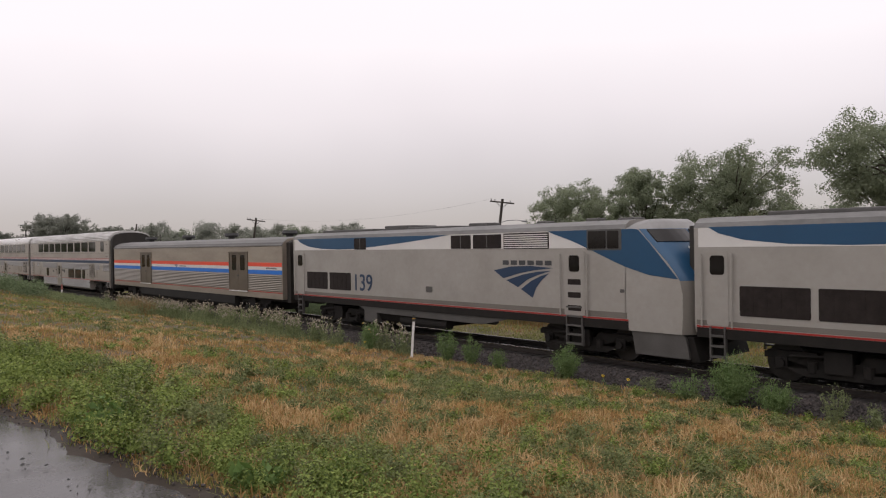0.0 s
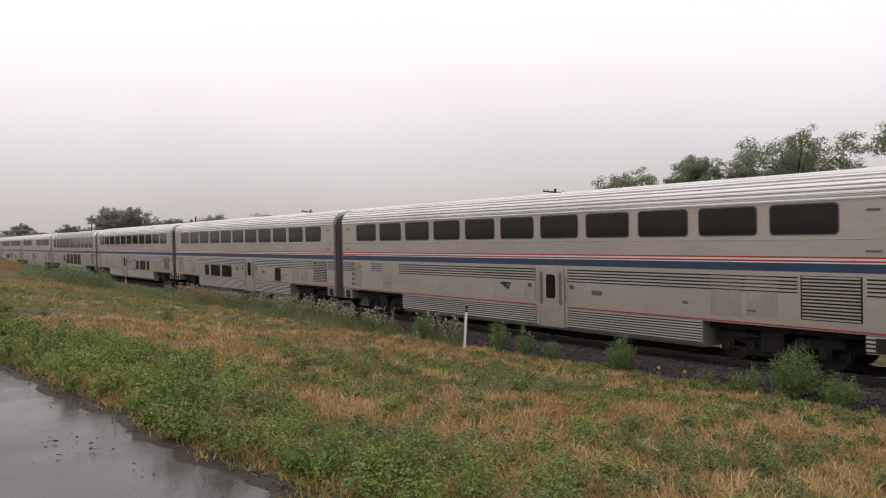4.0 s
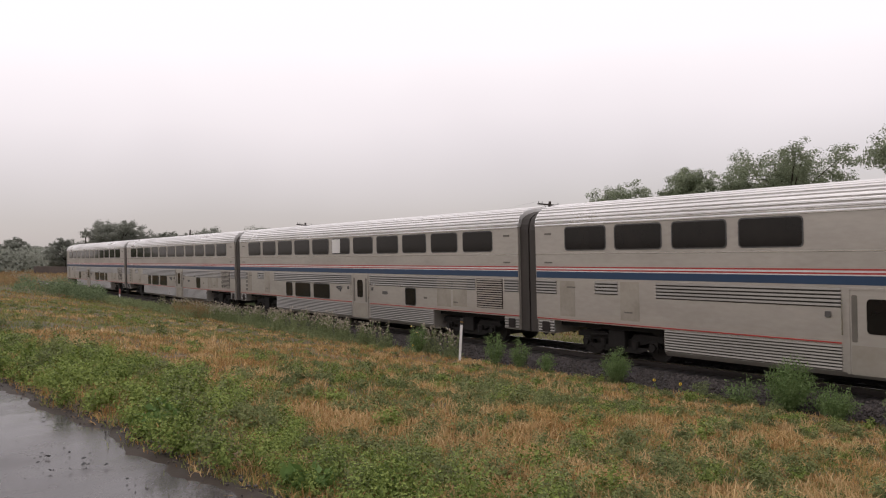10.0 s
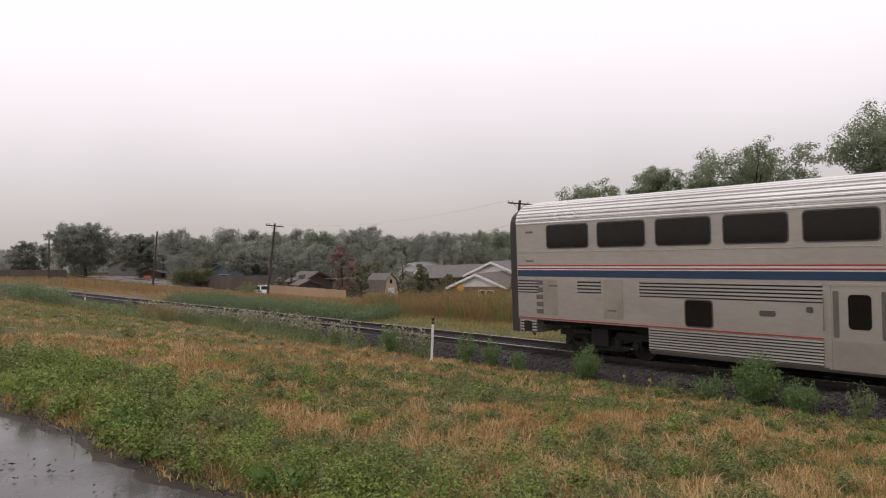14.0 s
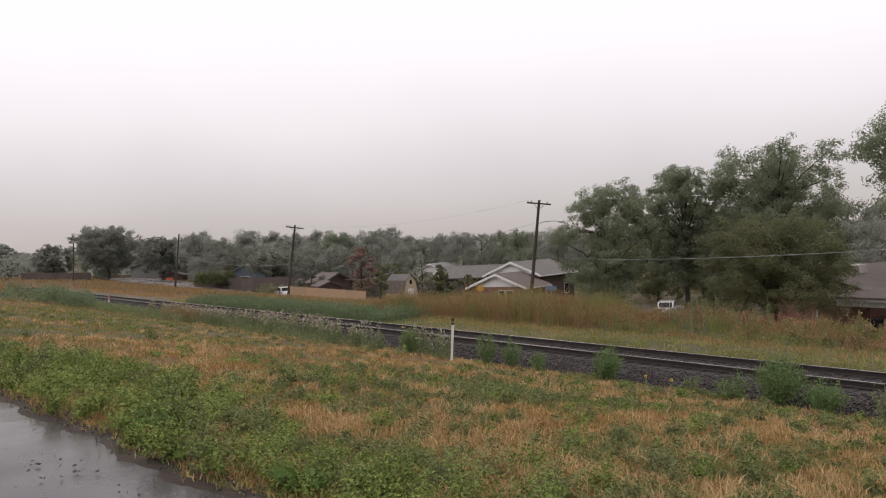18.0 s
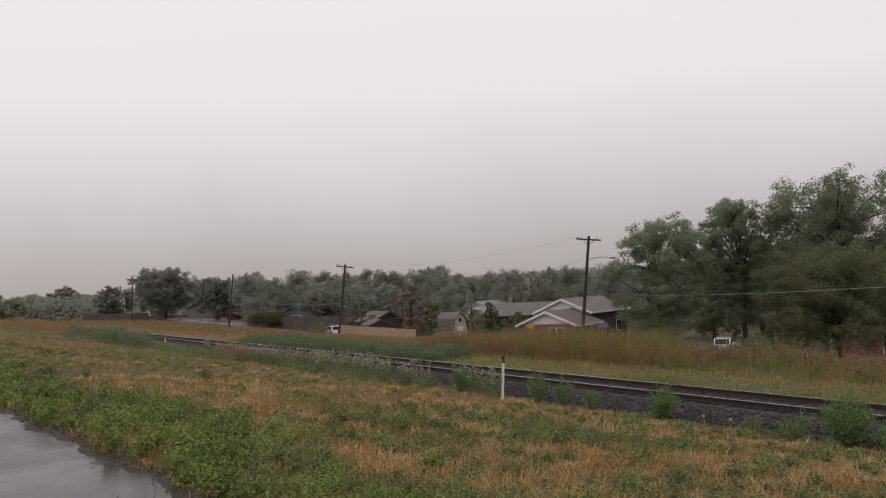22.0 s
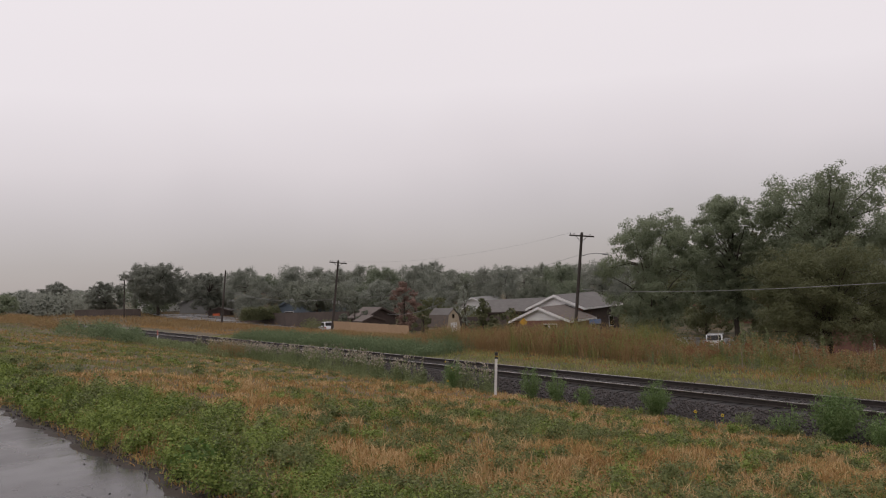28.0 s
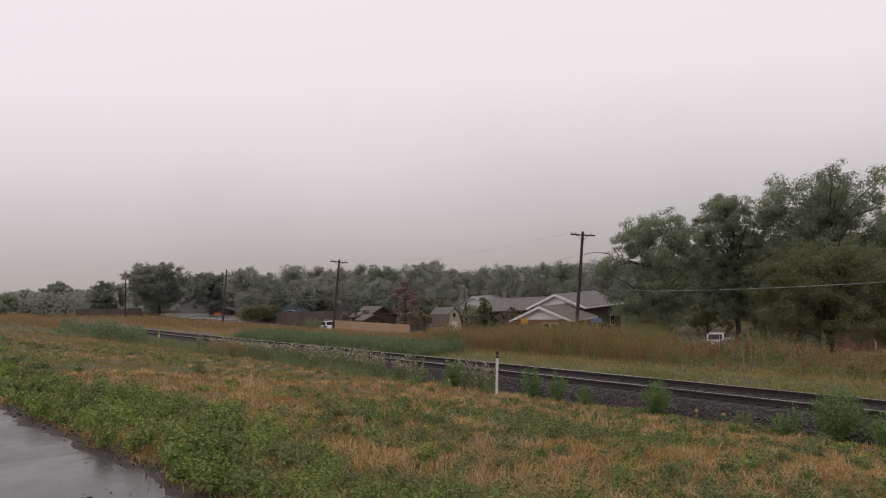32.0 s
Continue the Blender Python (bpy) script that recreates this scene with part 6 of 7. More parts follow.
cable(mid_m @ Vector((0, 0, mid_h - 5.3)), far_m @ Vector((0, 0, far_h - 3.4)), 0.9, 0.025)
cx_, cy_ = spot(8, 26)
cable(near_m @ Vector((0, 0, near_h - 5.6)), (cx_, cy_, 3.28), 0.5, 0.016, "heavy grey cable hanging before the trees")
sx_, sy_ = spot(54.0, 96)
cable((sx_, sy_, EYE.z - 96 * math.tan(radians(0.75))), (*spot(59.5, 100), EYE.z - 100 * math.tan(radians(2.1))), 0.9, 0.03)
off_pole, off_top, off_m, off_h = utility_pole(8, 26, 12.5, 2, True, False, 0.16)


# ---- trees ----
ROUND = ((0, 0.55), (0.35, 1.0), (0.7, 0.92), (1, 0.4))


def tree(name, label, az, r, top_el, width, base_gap, leafmat, seed, leaves=6000, leaf=0.32, lobes=16, trunk=0.28, profile=ROUND, lean=0.0, limbs=True, loose=1.0):
    """Tapered trunk, limbs to each clump, and a crown of many small leaves in uneven clumps."""
    x, y = spot(az, r)
    z0 = level(x, y) - 0.2
    h = EYE.z + r * math.tan(radians(top_el)) - z0
    rr = np.random.RandomState(seed)
    t = tagged(new(name), label, "tree")
    t.location = (x, y, z0)
    t.rotation_euler = (0, 0, radians(az))
    cb = base_gap * h
    ch = h - cb
    bm = bmesh.new()
    fork = Vector((lean * 0.3, 0, max(cb, h * 0.2)))
    heart = Vector((lean * 0.7, 0, cb + ch * 0.6))
    tube(bm, (0, 0, 0), fork, trunk, trunk * 0.72, seg=10, caps=False)
    tube(bm, fork, heart, trunk * 0.72, trunk * 0.3, seg=8, caps=False)
    stem = None if not limbs else part("trunk", bm, M_BARK, t)
    cs, sizes = [], []
    heights = [p_[0] for p_ in profile]
    widths = [p_[1] for p_ in profile]
    for i in range(lobes):
        f = (i + 0.5) / lobes
        size = width * rr.uniform(0.12, 0.2)
        a = i * 2.4 + rr.uniform(-0.6, 0.6)
        q = 1.0 if rr.rand() < 0.7 else rr.uniform(0.1, 0.6)
        reach = max(0.0, width / 2 * float(np.interp(f, heights, widths)) - size * 0.6) * q * rr.uniform(0.95, 1.2)
        c = Vector((math.cos(a) * reach + lean * f, math.sin(a) * reach, cb + size * 0.7 + f * (ch - size * 1.6)))
        cs.append(c)
        sizes.append(size)
        start = fork.lerp(heart, rr.uniform(0.2, 1.0) * min(1.0, 0.35 + f))
        if i % (1 if limbs else 3) == 0:
            lb = bmesh.new() if limbs else bm
            bend = start.lerp(c, 0.5) + Vector((0, 0, size * 0.3))
            tube(lb, start, bend, trunk * 0.3, trunk * 0.18, seg=6, caps=False)
            tube(lb, bend, c, trunk * 0.18, trunk * 0.06, seg=5, caps=False)
            if limbs:
                part("limb", lb, M_BARK, t)
    if not limbs:
        part("trunk", bm, M_BARK, t)
    weight = np.array(sizes) ** 2
    count = np.maximum(40, (leaves * weight / weight.sum()).astype(int))
    pts, ways = [], []
    for c, s, n in zip(cs, sizes, count):
        k = 16
        d = rr.normal(0, 1, (k, 3))
        d /= np.linalg.norm(d, axis=1, keepdims=True)
        sub = np.array(c) + d * (s * rr.uniform(0.35, 1.0, k))[:, None] * (1, 1, 0.8)
        own = np.repeat(np.arange(k), n // k + 1)[:n]
        e = rr.normal(0, 1, (n, 3))
        e /= np.linalg.norm(e, axis=1, keepdims=True)
        pts.append(sub[own] + e * (s * 0.34 * loose * rr.rand(n) ** 0.4)[:, None] * (1, 1, 0.75))
        ways.append(e * 0.8 + d[own] * 0.6 + (0, 0, 0.35))
    pts = np.concatenate(pts)
    pts[:, 2] = np.maximum(pts[:, 2], 0.25)
    v, f = leaf_array(pts, leaf, rr, 0.35, 0.42, np.concatenate(ways))
    mesh_from("crown", v, f, leafmat, t)
    return t


def tree_at(name, label, az0, az1, r, top_el, *rest, **more):
    """The same, with its width given by the bearings of its flanks."""
    return tree(name, label, (az0 + az1) / 2, r, top_el, r * radians(abs(az1 - az0)), *rest, **more)


FULL = ((0, 0.85), (0.3, 1.0), (0.65, 0.9), (1, 0.45))
BOXY = ((0, 0.95), (0.4, 1.0), (0.8, 0.95), (1, 0.7))
VASE = ((0, 0.3), (0.35, 0.7), (0.7, 1.0), (1, 0.6))
CONE = ((0, 1.0), (0.5, 0.8), (1, 0.2))
tree_at("cottonwood", "tall green cottonwood with ragged leafy clumps", 43.8, 36.0, 78, 4.9, 0.02, M_LEAF, 201, 66000, 0.165, 54, 0.3, ((0, 0.42), (0.35, 0.78), (0.65, 1.0), (1, 0.55)), 0.5)
tree_at("cottonwood", "tall dark green cottonwood behind the street", 37.2, 30.6, 86, 5.75, 0.15, M_LEAF, 202, 66000, 0.175, 52, 0.32, ((0, 0.5), (0.35, 0.85), (0.7, 1.0), (1, 0.62)), -0.3)
tree_at("cottonwood", "broad tall cottonwood with gaps of sky", 32.4, 23.2, 84, 7.0, 0.33, M_LEAF, 203, 76000, 0.175, 52, 0.4, ((0, 0.5), (0.35, 0.85), (0.75, 1.0), (1, 0.85)))
tree_at("elm_tree", "dense dark green elm in front of the cottonwoods", 32.6, 23.6, 57, 2.1, 0.18, M_LEAF2, 204, 100000, 0.105, 80, 0.25, BOXY)
tree_at("cottonwood", "very tall cottonwood beside the street", 22.9, 11.5, 66, 8.9, 0.42, M_LEAF, 205, 60000, 0.17, 44, 0.4, VASE)
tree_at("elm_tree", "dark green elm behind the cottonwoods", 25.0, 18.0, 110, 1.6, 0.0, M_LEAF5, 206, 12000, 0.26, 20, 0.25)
tree_at("elm_tree", "dark green elm behind the street", 16, 4, 75, 5.0, 0.06, M_LEAF2, 207, 9000, 0.3, 20, 0.25)
tree_at("elm_tree", "dark green elm between the cottonwoods", 34.9, 29.5, 92, 3.0, 0.0, M_LEAF2, 209, 14000, 0.24, 24, 0.25)
tree_at("elm_tree", "dark green elm in the shade of taller trees", 39.0, 33.0, 98, 1.2, 0.0, M_LEAF2, 208, 10000, 0.26, 18, 0.22)
tree_at("red_leaved_tree", "thin tree with red-brown leaves behind the fence", 59.3, 57.1, 106, 0.5, 0.12, M_LEAF4, 211, 4200, 0.24, 18, 0.15, FULL, 0.0, True, 1.3)
tree_at("willow", "pale grey-green willow with bare lower limbs", 67.6, 62.0, 140, 0.95, 0.25, M_LEAF3, 212, 7500, 0.36, 22, 0.3, VASE)
tree_at("conifer", "dark green bushy conifer before the long roof", 53.4, 51.1, 101, -1.1, 0.0, M_LEAF2, 220, 5000, 0.22, 18, 0.16, CONE)
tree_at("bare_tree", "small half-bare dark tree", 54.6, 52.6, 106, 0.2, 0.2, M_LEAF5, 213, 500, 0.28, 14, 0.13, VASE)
tree_at("bushy_tree", "dark bushy tree beside the fence", 63.0, 61.0, 112, -0.1, 0.05, M_LEAF3, 214, 2200, 0.3, 12, 0.15)
tree_at("bushy_tree", "dark bushy tree between the houses", 51.4, 48.8, 98, -1.95, 0.0, M_LEAF2, 215, 3000, 0.24, 12, 0.15)
tree_at("bushy_tree", "dark bushy tree behind the garden shed", 57.4, 54.4, 114, -0.7, 0.0, M_LEAF2, 221, 4200, 0.26, 14, 0.15)
tree_at("bushy_tree", "dark leafy tree behind the tan fence", 57.6, 56.0, 100, -1.4, 0.0, M_LEAF2, 222, 2600, 0.24, 10, 0.13)
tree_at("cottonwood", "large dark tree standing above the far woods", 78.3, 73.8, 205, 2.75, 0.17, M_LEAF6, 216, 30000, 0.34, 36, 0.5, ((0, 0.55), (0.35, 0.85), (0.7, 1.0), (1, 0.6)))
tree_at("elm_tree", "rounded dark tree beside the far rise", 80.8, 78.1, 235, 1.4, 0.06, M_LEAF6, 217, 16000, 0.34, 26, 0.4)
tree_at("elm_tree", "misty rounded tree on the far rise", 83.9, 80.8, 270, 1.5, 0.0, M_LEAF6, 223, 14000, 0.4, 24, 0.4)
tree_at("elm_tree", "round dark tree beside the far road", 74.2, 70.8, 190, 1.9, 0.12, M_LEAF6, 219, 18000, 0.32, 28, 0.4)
tree_at("elm_tree", "leafy tree beside the road verge", 88.6, 84.9, 115, 1.05, 0.0, M_LEAF, 218, 9000, 0.24, 22, 0.25)

# the wood behind the houses: a few tree shapes, repeated at many sizes
WOOD = [(71.0, 205, 2.0, 4.2), (69.8, 180, 2.05, 3.0), (68.4, 190, 1.6, 3.6), (66.6, 185, 2.1, 3.9), (64.8, 200, 1.9, 3.6), (63.2, 175, 1.7, 3.6), (61.6, 190, 1.9, 3.4), (60.3, 170, 1.9, 3.6),
        (58.9, 185, 1.5, 3.4), (57.4, 165, 1.75, 3.5), (56.0, 175, 1.9, 3.9), (54.6, 190, 1.2, 3.0), (53.2, 210, 0.9, 3.2), (51.8, 175, 1.45, 3.2), (50.4, 160, 1.4, 3.2), (49.0, 180, 1.1, 3.3),
        (47.6, 165, 1.35, 3.2), (46.2, 150, 1.5, 3.2), (44.8, 165, 1.35, 3.2), (43.2, 150, 1.4, 3.4), (41.5, 160, 1.2, 4.0), (39.5, 150, 1.6, 4.6), (36.8, 145, 2.2, 4.8), (33.8, 150, 2.4, 4.8), (30.8, 140, 2.6, 4.8),
        (27.5, 150, 2.6, 5.0), (24.0, 140, 3.0, 5.0), (20.5, 150, 3.0, 5.0), (17, 140, 3.2, 5.0), (12.5, 150, 3.2, 6.0), (84.4, 260, 1.0, 3.4), (86.6, 280, 0.7, 3.4), (76.3, 230, 1.7, 3.4), (73.4, 240, 1.8, 3.0),
        (55.2, 140, 0.6, 2.6), (60.0, 140, 0.7, 3.0), (48.2, 135, 0.4, 2.6), (45.2, 125, 0.2, 2.6), (69.6, 150, 0.6, 2.6), (62.4, 150, 0.8, 2.6), (81.6, 290, 0.9, 3.0), (83.0, 330, 0.8, 3.4)]
models = []
for i, (az, r, el, w) in enumerate(WOOD):
    x, y = spot(az, r)
    z0 = level(x, y) - 0.2
    h = EYE.z + r * math.tan(radians(el)) - z0
    width = r * radians(w) * 1.1
    # mist over the wood comes from these paled leaf colours
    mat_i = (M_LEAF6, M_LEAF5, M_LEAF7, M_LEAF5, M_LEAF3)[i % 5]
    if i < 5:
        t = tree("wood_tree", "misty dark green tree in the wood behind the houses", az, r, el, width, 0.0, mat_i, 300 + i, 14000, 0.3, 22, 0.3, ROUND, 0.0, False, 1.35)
        t["group"] = "trees of the far wood"
        models.append((t, h, width))
    else:
        src, sh, sw = models[(i * 3 + 1) % 5]
        c = copy_thing(src, pose(x, y, z0, 0, 0, (i * 77) % 360))
        k = width / sw
        c.scale = (k, k, h / sh)

r_ = np.random.RandomState(401)
n_ = 60000
wa, wr = np.radians(r_.uniform(4, 92, n_)), r_.uniform(230, 300, n_)
wx, wy = -wr * np.sin(wa), wr * np.cos(wa)
top = np.where(np.degrees(wa) > 80, 0.35, 0.6) + 0.35 * vnoise(np.degrees(wa), wr * 0.02, 1.2, 20) + 0.3 * vnoise(np.degrees(wa), wr * 0.03, 0.45, 26) - 0.1
wz = ground_z(wx, wy) + (EYE.z + wr * np.tan(np.radians(top)) - ground_z(wx, wy)) * r_.rand(n_) ** 0.8
# horizon leaves take the haze-paled colour too
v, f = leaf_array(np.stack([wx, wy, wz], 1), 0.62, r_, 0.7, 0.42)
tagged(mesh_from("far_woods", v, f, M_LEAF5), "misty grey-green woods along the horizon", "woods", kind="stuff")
# undergrowth and garden shrubs between the houses
p = []
for k in range(190):
    a_, d_ = r_.uniform(40, 66), r_.uniform(108, 150)
    x, y = spot(a_, d_)
    p.append((x, y, level(x, y)))
leafy("garden_shrubs", np.array(p), 90, 1.5, 1.9, 0.38, M_LEAF2, "dark shrubs between the houses", "shrubs", 402)
# shrubs added to darken the shaded ground beneath the tall trees
p = []
for k in range(190):
    a_, d_ = r_.uniform(14, 43), r_.uniform(98, 135)
    x, y = spot(a_, d_)
    p.append((x, y, level(x, y)))
leafy("garden_shrubs", np.array(p), 110, 2.0, 3.4, 0.36, M_LEAF2, "shrubs added to stand for shade under the tall trees", "shrubs", 403)
# low shrubs added as the shade band along the street
p = []
for k in range(46):
    a_, d_ = r_.choice([r_.uniform(37.0, 43), r_.uniform(29.5, 33.6)]), r_.uniform(76, 90)
    x, y = spot(a_, d_)
    p.append((x, y, level(x, y)))
p.extend([(*spot(48.6 + 0.24 * k, 97 + 7 * ((k * 0.618) % 1)), -3.9) for k in range(18)])
leafy("garden_shrubs", np.array(p), 130, 1.3, 1.7, 0.22, M_LEAF2, "shrubs added for street-tree shade, and shrubs before the long house", "shrubs", 404)


# ---- houses, shed, fences ----
def gable_house(name, label, x, y, rz, zb, width, depth, eave, ridge, wall, upper, roofmat, wins=(), side_wins=(), over=0.45, side_wall=None, trim=None):
    """A house whose gable faces local -y; eave and ridge are heights over zb."""
    hs = tagged(new(name), label, "house" if "shed" not in name else "shed")
    hs.matrix_basis = pose(x, y, zb, 0, 0, rz)
    w = width / 2
    bm = bmesh.new()
    box(bm, -w, w, 0, depth, -0.6, eave)
    part("wall", bm, wall, hs)
    for yy in (0.0, depth - 0.16):
        g = bmesh.new()
        extrude(g, [(-w, eave + 0.003), (w, eave + 0.003), (0, ridge - 0.05)], yy - 0.02, yy + 0.14, "y")
        part("gable", g, upper, hs, "sided gable")
    slope = (ridge - eave) / w
    for s in (-1, 1):
        r = bmesh.new()
        a, b = (0.0, ridge), (s * (w + over), eave - over * slope)
        extrude(r, [a, b, (b[0], b[1] + 0.16), (a[0], a[1] + 0.18)], -over, depth + over, "y")
        rf = part("roof", r, roofmat, hs, "shingled roof slope")
        fb = bmesh.new()
        extrude(fb, [(a[0], a[1] - 0.10), (b[0], b[1] - 0.10), (b[0], b[1] + 0.17), (a[0], a[1] + 0.19)], -over - 0.04, -over - 0.004, "y")
        part("fascia", fb, trim or wall, rf)
        ef = bmesh.new()
        box(ef, b[0] - 0.02, b[0] + 0.02 + 0.02 * s, -over, depth + over, b[1] - 0.06, b[1] + 0.14)
        part("gutter", ef, trim or wall, rf)
    if side_wall:
        sw = bmesh.new()
        box(sw, w + 0.002, w + 0.03, 0, depth, -0.6, eave)
        part("side_wall", sw, side_wall, hs)
    for (wx0, wx1, wz0, wz1) in wins:
        fr = bmesh.new()
        box(fr, wx0 - 0.08, wx1 + 0.08, -0.05, 0.0, wz0 - 0.08, wz1 + 0.08)
        wd = part("window", fr, M_SIDING, hs)
        gl = bmesh.new()
        box(gl, wx0, wx1, -0.065, -0.04, wz0, wz1)
        part("pane", gl, M_GLASS, wd)
    for (wy0, wy1, wz0, wz1) in side_wins:
        fr = bmesh.new()
        box(fr, w + 0.03, w + 0.06, wy0 - 0.08, wy1 + 0.08, wz0 - 0.08, wz1 + 0.08)
        wd = part("window", fr, M_SIDING, hs)
        gl = bmesh.new()
        box(gl, w + 0.05, w + 0.075, wy0, wy1, wz0, wz1)
        part("pane", gl, M_GLASS, wd)
    return hs


hx, hy = spot(46.7, 92)
gable_house("house", "white-gabled house with grey shingle roof", hx, hy, 18, -3.8, 7.2, 10, 3.75, 5.2, M_BRICK, M_SIDING, M_SHINGLE, [(-1.6, -0.4, 1.1, 2.3), (0.9, 2.1, 1.1, 2.3)], [(2, 3.2, 1.1, 2.3), (7, 8.2, 1.1, 2.3)], side_wall=M_DARKWALL, trim=M_SIDING)
hx, hy = spot(47.9, 86)
gable_house("garage", "low brick garage with a white gable and grey roof", hx, hy, 18, -3.7, 7.0, 5.6, 2.55, 3.92, M_BRICK, M_SIDING, M_SHINGLE3, [(0.2, 1.0, 0.9, 2.1), (1.2, 2.0, 0.9, 2.1)], over=0.5, trim=M_SIDING)
hx, hy = spot(47.2, 130)
gable_house("house", "long low house with a pale grey roof among shrubs", hx, hy, 47.2 + 90, -4.3, 8.0, 10.5, 2.75, 4.5, M_DARKWALL, M_DARKWALL, M_SHINGLE, over=0.5)
hx, hy = spot(53.0, 150)
gable_house("house", "distant house with a pale roof among trees", hx, hy, 30, -5.0, 8, 12, 3.6, 5.4, M_SIDING, M_SIDING, M_SHINGLE2)
hx, hy = spot(66.7, 150)
gable_house("house", "slate blue house with a pale grey roof", hx, hy, 30, -2.5, 8.6, 13, 2.6, 4.3, M_BLUEWALL, M_BLUEWALL, M_SHINGLE2, [(-1.5, 0.5, 1.0, 2.0)])
hx, hy = spot(60.0, 114)
gable_house("house", "low brown-roofed house behind the tan fence", hx, hy, 90, -3.4, 5.0, 5.0, 2.5, 3.72, M_DARKWALL, M_DARKWALL, M_SHINGLE3)
hx, hy = spot(60.6, 104)
gable_house("garden_shed", "low shed with a brown roof behind the tan fence", hx, hy, 80, -3.0, 3.0, 3.4, 1.9, 2.5, M_DARKWALL, M_DARKWALL, M_SHINGLE3, over=0.25)
hx, hy = spot(69.4, 185)
gable_house("house", "distant house with a tan upper wall", hx, hy, 40, -1.6, 9, 10, 4.0, 6.0, M_SHEDWALL, M_SHEDWALL, M_SHINGLE3)


def brick_ranch():
    """Brick house beside the tall trees: front gable, open garage, cooler on the roof."""
    hx, hy = spot(25.5, 66)
    hs = gable_house("house", "brick house with a brown-grey roof and open garage", hx, hy, -8, -3.75, 8.4, 13, 3.05, 4.5, M_BRICK, M_DARKWALL, M_SHINGLE3, trim=M_EAVES)
    for nm, mat, x0, x1, y0, y1, z0, z1, label in (
            ("garage_wall", M_BRICK, 1.6, 3.3, -2.6, -2.35, -0.6, 2.45, "orange brick end wall of the garage"),
            ("garage_wall", M_BRICK, 8.2, 8.6, -2.6, -2.35, -0.6, 2.45, "orange brick end wall of the garage"),
            ("garage_back_wall", M_DARKWALL, 4.3, 8.6, 4.2, 4.4, -0.6, 2.45, ""),
            ("garage_lintel", M_SIDING, 3.3, 8.2, -2.62, -2.4, 1.95, 2.45, "white lintel over the garage opening"),
            ("garage_floor", M_FARROAD, 1.6, 8.6, -2.6, 4.3, -0.66, -0.6, ""),
            ("fascia", M_EAVES, 1.2, 9.0, -3.0, -2.94, 2.32, 2.52, ""),
            ("downpipe", M_SIDING, 1.7, 1.8, -2.7, -2.6, -0.6, 2.4, "white downpipe")):
        bm = bmesh.new()
        box(bm, x0, x1, y0, y1, z0, z1)
        part(nm, bm, mat, hs, label)
    bm = bmesh.new()
    extrude(bm, [(-3.0, 2.5), (4.6, 3.5), (4.6, 3.66), (-3.0, 2.66)], 4.66, 9.0, "x")
    part("garage_roof", bm, M_SHINGLE3, hs, "low roof over the garage")
    bm = bmesh.new()
    extrude(bm, [(-3.0, 2.5), (-0.5, 2.83), (-0.5, 2.99), (-3.0, 2.66)], 1.2, 4.66, "x")
    part("garage_roof", bm, M_SHINGLE3, hs, "low roof over the garage")
    bm = bmesh.new()
    box(bm, 0.8, 1.8, 3.0, 4.0, 3.8, 4.75, 0.05)
    cooler = part("roof_cooler", bm, M_COOLER, hs, "pale grey evaporative cooler on the roof")
    for k in range(5):
        g = bmesh.new()
        box(g, 0.92, 1.68, 2.975, 3.0, 4.15 + k * 0.1, 4.2 + k * 0.1)
        part("louvre", g, M_OLDWOOD, cooler)


brick_ranch()
hx, hy = spot(34.2, 118)
gable_house("house", "shaded brick house beyond the street", hx, hy, 20, -4.0, 10, 10, 2.6, 4.6, M_BRICK, M_DARKWALL, M_SHINGLE3, [(-3, -1.8, 0.9, 2.1)])
hx, hy = spot(73.6, 215)
gable_house("house", "distant low house with a pale grey wall and roof", hx, hy, 20, -1.0, 13, 9, 2.4, 4.0, M_SHINGLE2, M_SHINGLE2, M_SHINGLE2)
hx, hy = spot(77.0, 245)
gable_house("house", "distant low house with a pale roof", hx, hy, 10, -0.2, 12, 9, 2.2, 3.8, M_SIDING, M_SIDING, M_SHINGLE2)


def barn_shed():
    sx, sy = spot(55.2, 104)
    z = -2.75
    sh = tagged(new("garden_shed"), "beige barn-shaped garden shed with a grey gambrel roof", "shed")
    sh.matrix_basis = pose(sx, sy, z, 0, 0, 9)
    bm = bmesh.new()
    out = [(-1.3, -0.8), (1.3, -0.8), (1.3, 0.45), (0.95, 1.95), (0, 2.8), (-0.95, 1.95), (-1.3, 0.45)]
    extrude(bm, out, -1.8, 1.8)
    part("wall", bm, M_SHEDWALL, sh)
    for s in (-1, 1):
        for a, b in (((1.42, 0.35), (1.0, 2.0)), ((1.0, 2.0), (0, 2.86))):
            r = bmesh.new()
            extrude(r, [(s * a[0], a[1]), (s * b[0], b[1]), (s * b[0], b[1] + 0.08), (s * a[0] + s * 0.03, a[1] + 0.05)], -1.95, 1.95)
            part("roof", r, M_SHINGLE3 if a[0] > 1 else M_SHINGLE, sh, "gambrel roof slope")
    for nm, mat, y0, y1, z0, z1, dx in (("door", M_SIDING, -0.55, 0.55, -0.6, 0.95, 0.03), ("loft_window", M_GLASS, -0.2, 0.2, 1.55, 2.1, 0.03)):
        d = bmesh.new()
        box(d, 1.8, 1.8 + dx, y0, y1, z0, z1)
        part(nm, d, mat, sh)
    ba = bmesh.new()
    box(ba, -1.7, 1.85, -1.33, -1.305, -0.8, 0.1)
    part("skirting", ba, M_TANWOOD, sh, "pale lower boards")


barn_shed()


